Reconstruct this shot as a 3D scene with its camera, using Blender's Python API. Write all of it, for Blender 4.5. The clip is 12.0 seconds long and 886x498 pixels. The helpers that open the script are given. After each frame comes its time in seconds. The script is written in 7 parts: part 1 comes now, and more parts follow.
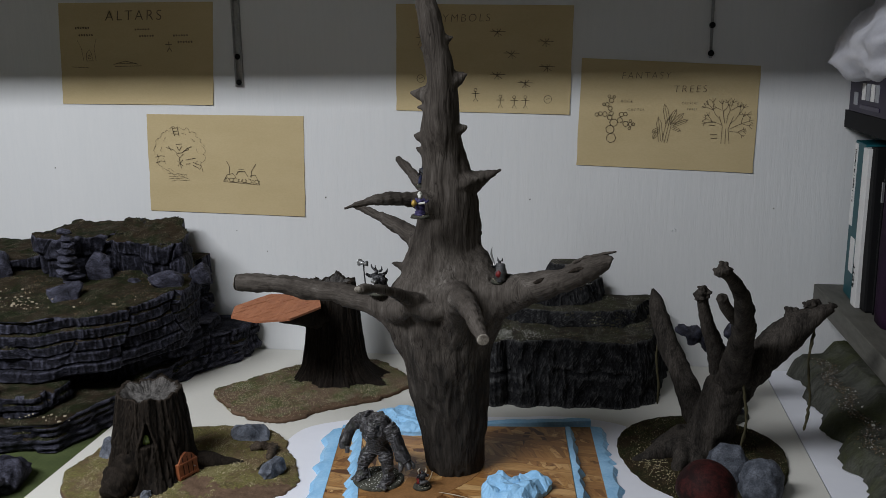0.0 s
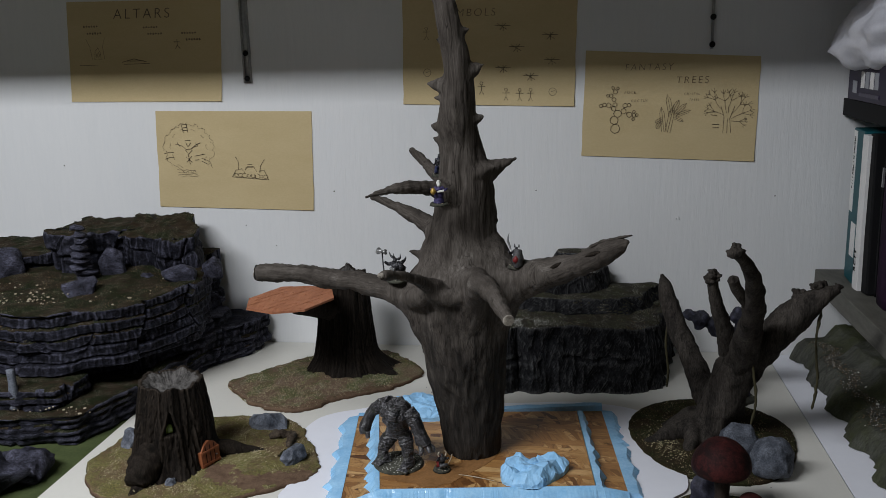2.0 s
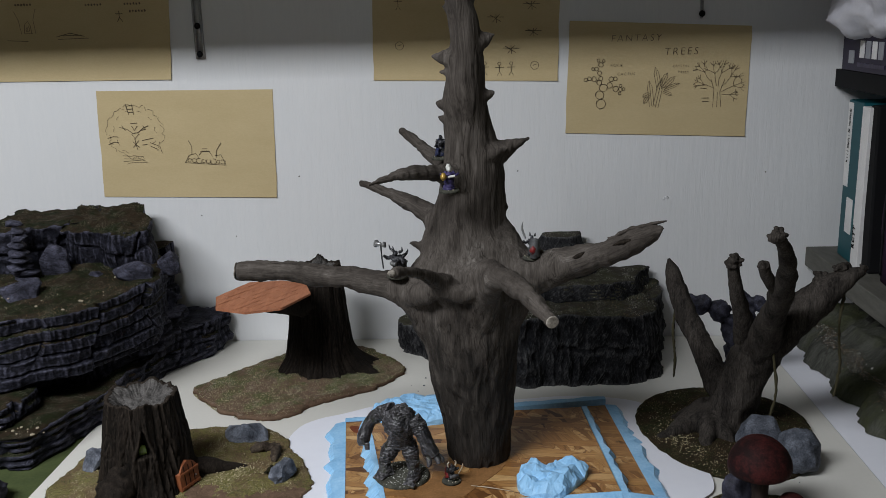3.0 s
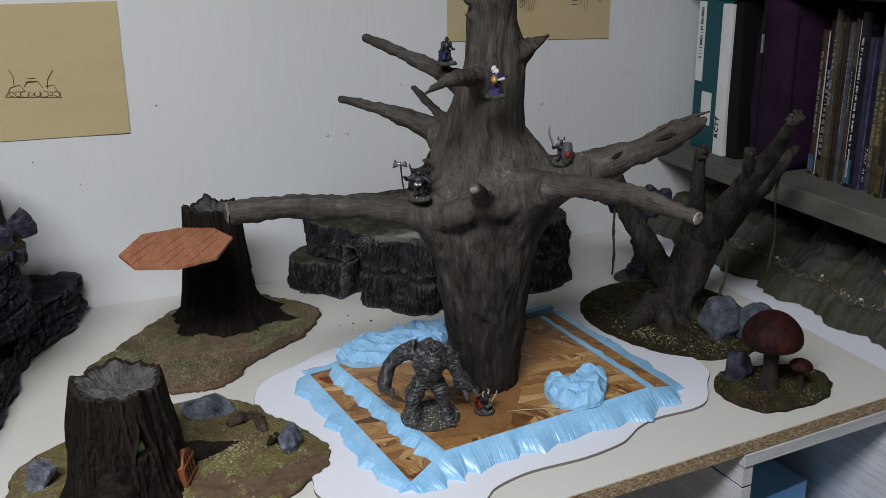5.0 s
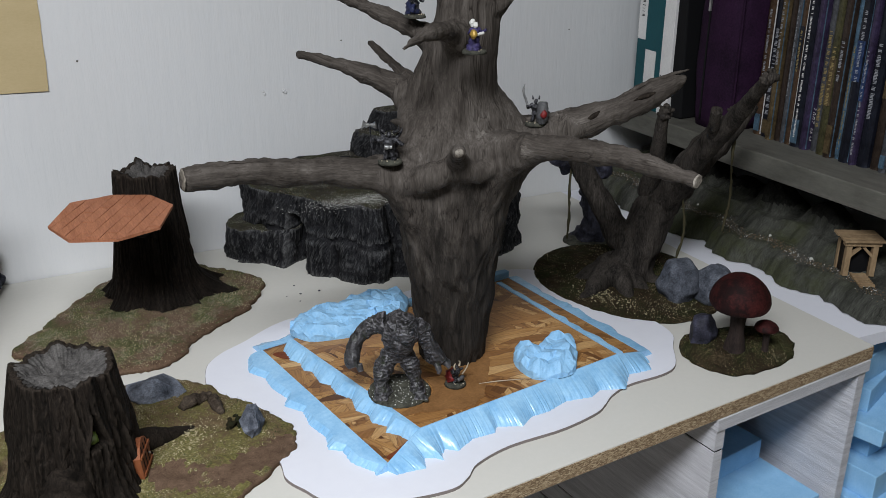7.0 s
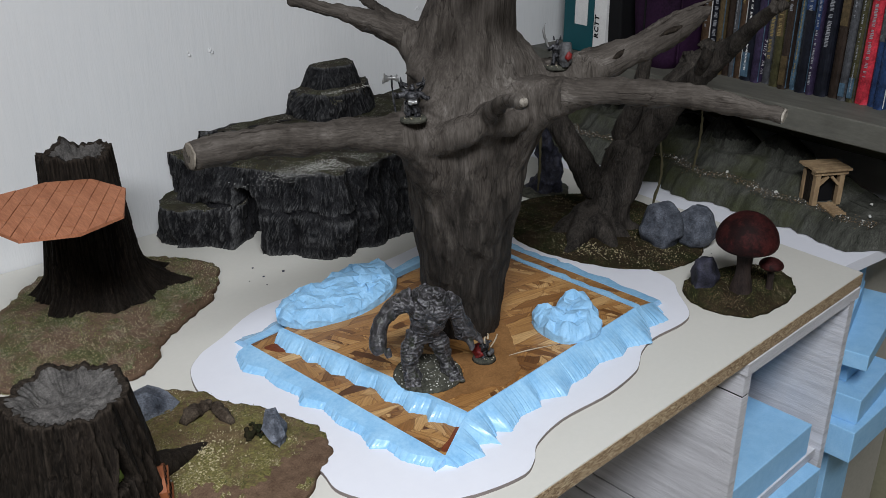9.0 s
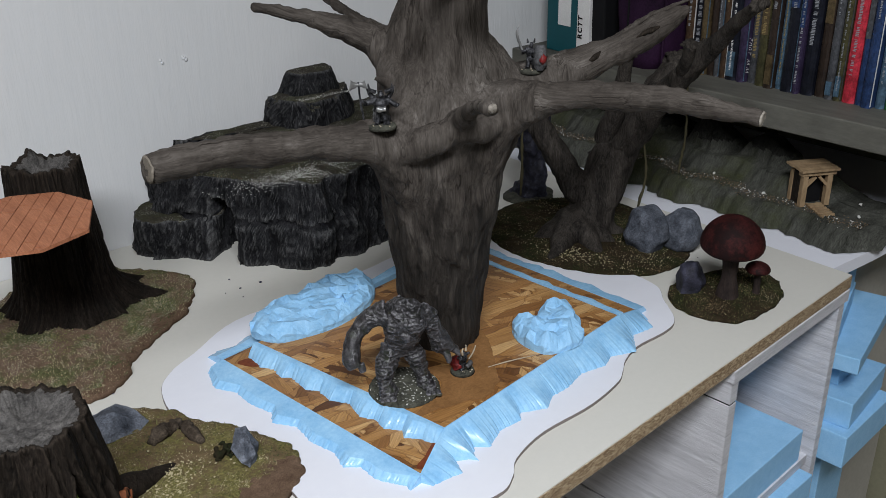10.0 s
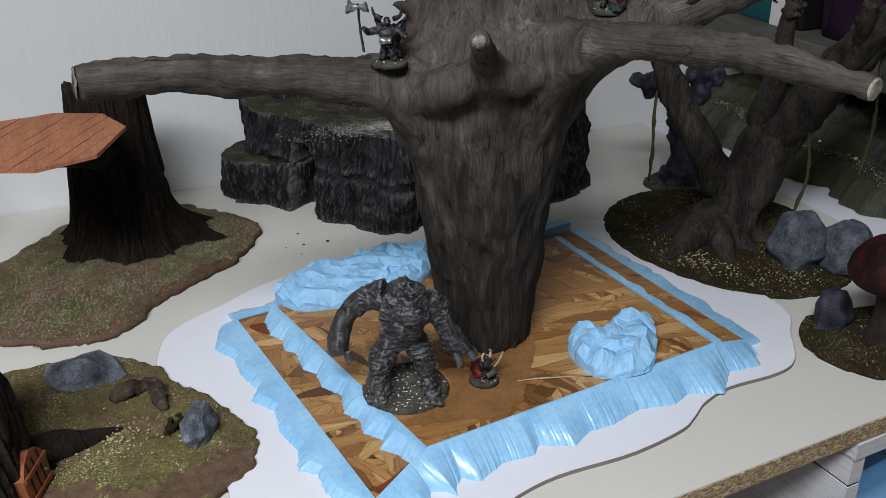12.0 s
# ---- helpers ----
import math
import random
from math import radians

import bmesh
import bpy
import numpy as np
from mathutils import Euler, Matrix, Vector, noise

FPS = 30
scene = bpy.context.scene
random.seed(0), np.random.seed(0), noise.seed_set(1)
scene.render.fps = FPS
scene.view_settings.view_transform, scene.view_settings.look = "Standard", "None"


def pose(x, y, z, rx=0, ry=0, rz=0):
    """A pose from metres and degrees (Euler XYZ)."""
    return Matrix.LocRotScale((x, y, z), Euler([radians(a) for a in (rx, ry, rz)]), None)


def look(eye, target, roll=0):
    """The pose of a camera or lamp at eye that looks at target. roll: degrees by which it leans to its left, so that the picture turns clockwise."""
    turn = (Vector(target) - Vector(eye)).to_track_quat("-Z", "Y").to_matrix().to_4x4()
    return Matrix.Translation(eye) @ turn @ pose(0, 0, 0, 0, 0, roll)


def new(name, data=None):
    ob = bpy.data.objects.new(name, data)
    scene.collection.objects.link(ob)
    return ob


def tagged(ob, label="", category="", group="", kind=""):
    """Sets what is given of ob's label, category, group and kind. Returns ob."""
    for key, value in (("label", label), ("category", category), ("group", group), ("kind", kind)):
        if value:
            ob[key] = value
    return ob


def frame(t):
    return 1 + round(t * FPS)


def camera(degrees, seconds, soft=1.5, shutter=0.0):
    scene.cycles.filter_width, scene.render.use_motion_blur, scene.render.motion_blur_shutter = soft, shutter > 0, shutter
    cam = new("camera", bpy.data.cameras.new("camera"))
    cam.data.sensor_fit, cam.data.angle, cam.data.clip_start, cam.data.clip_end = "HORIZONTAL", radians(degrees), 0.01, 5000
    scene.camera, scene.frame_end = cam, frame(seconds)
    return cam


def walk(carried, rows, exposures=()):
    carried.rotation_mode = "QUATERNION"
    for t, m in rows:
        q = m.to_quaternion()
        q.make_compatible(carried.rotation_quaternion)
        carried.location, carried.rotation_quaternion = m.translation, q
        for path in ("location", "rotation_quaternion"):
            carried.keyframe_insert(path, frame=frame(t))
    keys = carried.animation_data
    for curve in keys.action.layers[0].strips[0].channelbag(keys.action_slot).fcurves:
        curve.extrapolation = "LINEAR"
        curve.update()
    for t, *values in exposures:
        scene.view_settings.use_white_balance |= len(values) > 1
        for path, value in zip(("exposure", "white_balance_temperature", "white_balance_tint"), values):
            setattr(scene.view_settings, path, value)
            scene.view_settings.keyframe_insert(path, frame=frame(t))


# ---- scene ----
from mathutils import geometry

cam = camera(52.0, 12.0, soft=0.8)
PATH = [
    (0, (0.167, 0.006, 0.594), (-0.136, 1.932, 0.15), -0.7),
    (0.5, (0.158, -0.029, 0.593), (-0.129, 1.901, 0.154), -1.2),
    (1, (0.162, -0.038, 0.59), (-0.116, 1.892, 0.144), -1.0),
    (1.5, (0.159, -0.03, 0.588), (-0.107, 1.902, 0.146), -1.1),
    (2, (0.133, -0.029, 0.585), (-0.143, 1.902, 0.14), -1.3),
    (2.5, (0.103, 0.016, 0.576), (-0.148, 1.948, 0.126), -0.6),
    (2.7, (0.076, 0.045, 0.578), (-0.135, 1.979, 0.112), -0.8),
    (4.3, (-0.329, 0.134, 0.562), (0.13, 1.974, -0.074), -1.3),
    (4.5, (-0.358, 0.16, 0.548), (0.123, 1.989, -0.103), -0.4),
    (5, (-0.405, 0.233, 0.546), (0.268, 1.998, -0.113), -1.2),
    (5.5, (-0.42, 0.279, 0.548), (0.35, 1.991, -0.143), -0.8),
    (6, (-0.432, 0.302, 0.54), (0.4, 1.971, -0.185), -0.2),
    (6.5, (-0.445, 0.316, 0.536), (0.434, 1.957, -0.194), -0.3),
    (7, (-0.452, 0.314, 0.534), (0.408, 1.96, -0.208), 0.3),
    (7.2, (-0.454, 0.312, 0.532), (0.406, 1.962, -0.204), 0.2),
    (8.8, (-0.554, 0.484, 0.506), (0.566, 1.929, -0.304), -0.4),
    (9, (-0.562, 0.495, 0.504), (0.583, 1.911, -0.322), -0.3),
    (9.5, (-0.562, 0.504, 0.499), (0.626, 1.881, -0.334), -0.4),
    (10, (-0.529, 0.501, 0.501), (0.621, 1.915, -0.322), -1.1),
    (10.5, (-0.456, 0.489, 0.488), (0.555, 1.989, -0.364), 0.0),
    (11, (-0.4, 0.466, 0.479), (0.517, 2.027, -0.37), -0.6),
    (11.5, (-0.365, 0.48, 0.459), (0.46, 2.083, -0.405), -1.5),
    (12, (-0.293, 0.533, 0.431), (0.389, 2.203, -0.433), -0.5),
]
walk(cam, [(t, look(eye, target, roll)) for t, eye, target, roll in PATH],
     exposures=((0.0, -0.10), (1.5, -0.22), (2.7, -0.02), (4.5, -0.12), (6.0, 0.14), (9.0, 0.17), (12.0, 0.10)))

# ---- light: a fluorescent fitting on the ceiling, in a closed workshop room ----
world = bpy.data.worlds.new("room_air")
world.use_nodes = True
world.node_tree.nodes["Background"].inputs[0].default_value = (0.6, 0.65, 0.75, 1)
world.node_tree.nodes["Background"].inputs[1].default_value = 0.002
scene.world = world
LAMPS = (((-1.02, 0.0, 1.52), 1.25, 60.0),)
for place, wide, power in LAMPS:
    lamp = new("ceiling_lamp_light", bpy.data.lights.new("ceiling_lamp_light", "AREA"))
    lamp.data.shape, lamp.data.size, lamp.data.size_y = "RECTANGLE", wide, 0.42
    lamp.data.energy, lamp.data.color = power, (0.925, 0.955, 1.0)
    lamp.matrix_world = look(place, (place[0], place[1], -1), 0)

TAU = 2 * math.pi
rnd = random.Random(7)


# ---- materials ----
def shader(name):
    m = bpy.data.materials.new(name)
    m.use_nodes = True
    return m, m.node_tree, m.node_tree.nodes["Principled BSDF"]


def node(tree, kind, **values):
    n = tree.nodes.new(kind)
    for k, v in values.items():
        n.inputs[k.replace("_", " ")].default_value = v
    return n


def coords(tree, stretch=(1, 1, 1)):
    tc = tree.nodes.new("ShaderNodeTexCoord")
    mp = tree.nodes.new("ShaderNodeMapping")
    mp.inputs["Scale"].default_value = stretch
    tree.links.new(tc.outputs["Object"], mp.inputs["Vector"])
    return mp.outputs[0]


def ramp(tree, source, stops):
    r = tree.nodes.new("ShaderNodeValToRGB")
    e = r.color_ramp.elements
    while len(e) < len(stops):
        e.new(0.5)
    for el, (p, c) in zip(e, stops):
        el.position, el.color = p, (*c, 1)
    tree.links.new(source, r.inputs[0])
    return r.outputs[0]


def mix(tree, fac, a, b, mode="MIX"):
    n = tree.nodes.new("ShaderNodeMix")
    n.data_type, n.blend_type = "RGBA", mode
    for sock, v in ((n.inputs[0], fac), (n.inputs[6], a), (n.inputs[7], b)):
        if isinstance(v, (int, float)):
            sock.default_value = v
        elif isinstance(v, tuple):
            sock.default_value = (*v, 1)
        else:
            tree.links.new(v, sock)
    return n.outputs[2]


def noise_tex(tree, vec, scale, detail=6, rough=0.6):
    n = node(tree, "ShaderNodeTexNoise", Scale=scale, Detail=detail, Roughness=rough)
    tree.links.new(vec, n.inputs["Vector"])
    return n.outputs["Fac"]


def bump(tree, bsdf, height, strength, distance):
    b = node(tree, "ShaderNodeBump", Strength=strength, Distance=distance)
    tree.links.new(height, b.inputs["Height"])
    tree.links.new(b.outputs[0], bsdf.inputs["Normal"])


def surface(name, dark, light, coarse=30, fine=250, stretch=(1, 1, 1), rough=0.75, relief=0.5, depth=0.002,
            spread=(0.35, 0.68), stain=None, stain_at=(0.5, 0.62), edge=None, spec=0.3, metal=0.0, grain=0.0, crack=0.0, crack_scale=3.0):
    """Two scales of mottling, an optional stain colour with its own shape, optional dry-brushed edges, and fine relief."""
    m, tree, bsdf = shader(name)
    v = coords(tree, stretch)
    big, small = noise_tex(tree, v, coarse), noise_tex(tree, v, fine, 4, 0.7)
    both = mix(tree, 0.45, big, small)
    col = ramp(tree, both, [(spread[0], dark), (spread[1], light)])
    if stain:
        v2 = coords(tree)
        mask = ramp(tree, noise_tex(tree, v2, coarse * 0.8, 5, 0.65), [(stain_at[0], (0, 0, 0)), (stain_at[1], (1, 1, 1))])
        col = mix(tree, mask, col, stain)
    if edge:
        g = tree.nodes.new("ShaderNodeNewGeometry")
        em = ramp(tree, g.outputs["Pointiness"], [(0.5, (0, 0, 0)), (0.58, (1, 1, 1))])
        col = mix(tree, mix(tree, 1.0, em, small, "MULTIPLY"), col, edge)
    if crack:
        split = ramp(tree, noise_tex(tree, v, crack_scale, 3, 0.55), [(0.455, (1, 1, 1)), (0.5, (1 - crack,) * 3), (0.545, (1, 1, 1))])
        col = mix(tree, 1.0, col, split, "MULTIPLY")
        both = mix(tree, 0.5, both, split, "MULTIPLY")
    if grain:
        speck = ramp(tree, noise_tex(tree, v, fine * 2.7, 3, 0.8), [(0.34, (1 - grain,) * 3), (0.66, (1 + grain,) * 3)])
        col = mix(tree, 1.0, col, speck, "MULTIPLY")
    tree.links.new(col, bsdf.inputs["Base Color"])
    bsdf.inputs["Roughness"].default_value = rough
    bsdf.inputs["Specular IOR Level"].default_value = spec
    bsdf.inputs["Metallic"].default_value = metal
    if relief:
        bump(tree, bsdf, both, relief, depth)
    return m


def plain(name, colour, rough=0.6, metal=0.0, spec=0.4):
    return surface(name, tuple(c * 0.86 for c in colour), tuple(min(1, c * 1.08) for c in colour), 25, 300, rough=rough, relief=0.12,
                   depth=0.0006, metal=metal, spec=spec)


def flock_mat(name, soil, grass, straw):
    """Painted sand with patches of static grass and pale straw grains."""
    m, tree, bsdf = shader(name)
    v = coords(tree)
    base = ramp(tree, noise_tex(tree, v, 120, 5, 0.75), [(0.35, tuple(c * 0.55 for c in soil)), (0.7, soil)])
    gmask = ramp(tree, noise_tex(tree, v, 26, 5, 0.7), [(0.44, (0, 0, 0)), (0.58, (1, 1, 1))])
    gcol = ramp(tree, noise_tex(tree, v, 420, 2), [(0.35, tuple(c * 0.45 for c in grass)), (0.7, grass)])
    col = mix(tree, gmask, base, gcol)
    grains = ramp(tree, noise_tex(tree, v, 620, 2, 0.8), [(0.56, (0, 0, 0)), (0.64, (1, 1, 1))])
    patch = ramp(tree, noise_tex(tree, coords(tree, (1.3, 1, 1)), 38, 4), [(0.45, (0, 0, 0)), (0.62, (1, 1, 1))])
    col = mix(tree, mix(tree, 1.0, grains, patch, "MULTIPLY"), col, straw)
    tree.links.new(col, bsdf.inputs["Base Color"])
    bsdf.inputs["Roughness"].default_value = 0.95
    bsdf.inputs["Specular IOR Level"].default_value = 0.1
    bump(tree, bsdf, noise_tex(tree, v, 500, 3, 0.8), 0.9, 0.0015)
    return m


def osb_mat():
    """Oriented strand board: layers of crisp flakes of differing honey browns, each with its own grain and a dark rim on some."""
    m, tree, bsdf = shader("strand_board")
    col, relief = None, None
    for k, (rot, stretch) in enumerate(((0.5, (24, 95, 40)), (1.75, (19, 110, 40)), (2.5, (26, 82, 40)), (1.15, (20, 120, 40)), (0.1, (15, 78, 40)))):
        tc = tree.nodes.new("ShaderNodeTexCoord")
        turned = tree.nodes.new("ShaderNodeMapping")
        turned.inputs["Rotation"].default_value = (0, 0, rot)
        turned.inputs["Location"].default_value = (0.37 * k, 0.21 * k, 0)
        tree.links.new(tc.outputs["Object"], turned.inputs["Vector"])
        wob = node(tree, "ShaderNodeTexNoise", Scale=60.0, Detail=4.0)
        tree.links.new(turned.outputs[0], wob.inputs["Vector"])
        bent = node(tree, "ShaderNodeVectorMath")
        bent.operation = "MULTIPLY_ADD"
        bent.inputs[1].default_value = (0.016, 0.006, 0.0)
        tree.links.new(wob.outputs["Color"], bent.inputs[0])
        tree.links.new(turned.outputs[0], bent.inputs[2])
        mp = tree.nodes.new("ShaderNodeMapping")
        mp.inputs["Scale"].default_value = stretch
        tree.links.new(bent.outputs[0], mp.inputs["Vector"])
        vo = node(tree, "ShaderNodeTexVoronoi", Scale=1.0)
        tree.links.new(mp.outputs[0], vo.inputs["Vector"])
        rim = node(tree, "ShaderNodeTexVoronoi", Scale=1.0)
        rim.feature = "DISTANCE_TO_EDGE"
        tree.links.new(mp.outputs[0], rim.inputs["Vector"])
        sep = tree.nodes.new("ShaderNodeSeparateColor")
        tree.links.new(vo.outputs["Color"], sep.inputs[0])
        flake = ramp(tree, sep.outputs[0], [(0.0, (0.105, 0.040, 0.012)), (0.14, (0.25, 0.112, 0.034)), (0.45, (0.37, 0.185, 0.062)), (0.8, (0.44, 0.235, 0.080)), (1.0, (0.60, 0.375, 0.165))])
        gm = tree.nodes.new("ShaderNodeMapping")
        gm.inputs["Scale"].default_value = (14, 260, 40)
        tree.links.new(turned.outputs[0], gm.inputs["Vector"])
        fibre = noise_tex(tree, gm.outputs[0], 2.2, 5, 0.75)
        flake = mix(tree, 1.0, flake, ramp(tree, fibre, [(0.30, (0.55, 0.50, 0.44)), (0.68, (1.22, 1.24, 1.26))]), "MULTIPLY")
        flake = mix(tree, 1.0, flake, ramp(tree, rim.outputs["Distance"], [(0.0, (0.55, 0.47, 0.40)), (0.045, (1, 1, 1))]), "MULTIPLY")
        if col is None:
            col, relief = flake, sep.outputs[2]
        else:
            mask = ramp(tree, sep.outputs[1], [(0.55, (0, 0, 0)), (0.57, (1, 1, 1))])
            col = mix(tree, mask, col, flake)
            relief = mix(tree, mask, relief, sep.outputs[2])
    tree.links.new(col, bsdf.inputs["Base Color"])
    bsdf.inputs["Roughness"].default_value = 0.45
    bump(tree, bsdf, relief, 0.6, 0.0014)
    return m


def chip_mat():
    """Raw chipboard edge with pale and dark crumbs."""
    m, tree, bsdf = shader("chipboard_core")
    vo = node(tree, "ShaderNodeTexVoronoi", Scale=620.0)
    tree.links.new(coords(tree, (0.6, 1, 1.4)), vo.inputs["Vector"])
    sep = tree.nodes.new("ShaderNodeSeparateColor")
    tree.links.new(vo.outputs["Color"], sep.inputs[0])
    col = ramp(tree, sep.outputs[0], [(0, (0.16, 0.10, 0.055)), (0.4, (0.27, 0.19, 0.11)), (0.8, (0.42, 0.31, 0.19)), (1, (0.55, 0.45, 0.3))])
    tree.links.new(col, bsdf.inputs["Base Color"])
    bsdf.inputs["Roughness"].default_value = 0.9
    bump(tree, bsdf, sep.outputs[1], 0.5, 0.001)
    return m


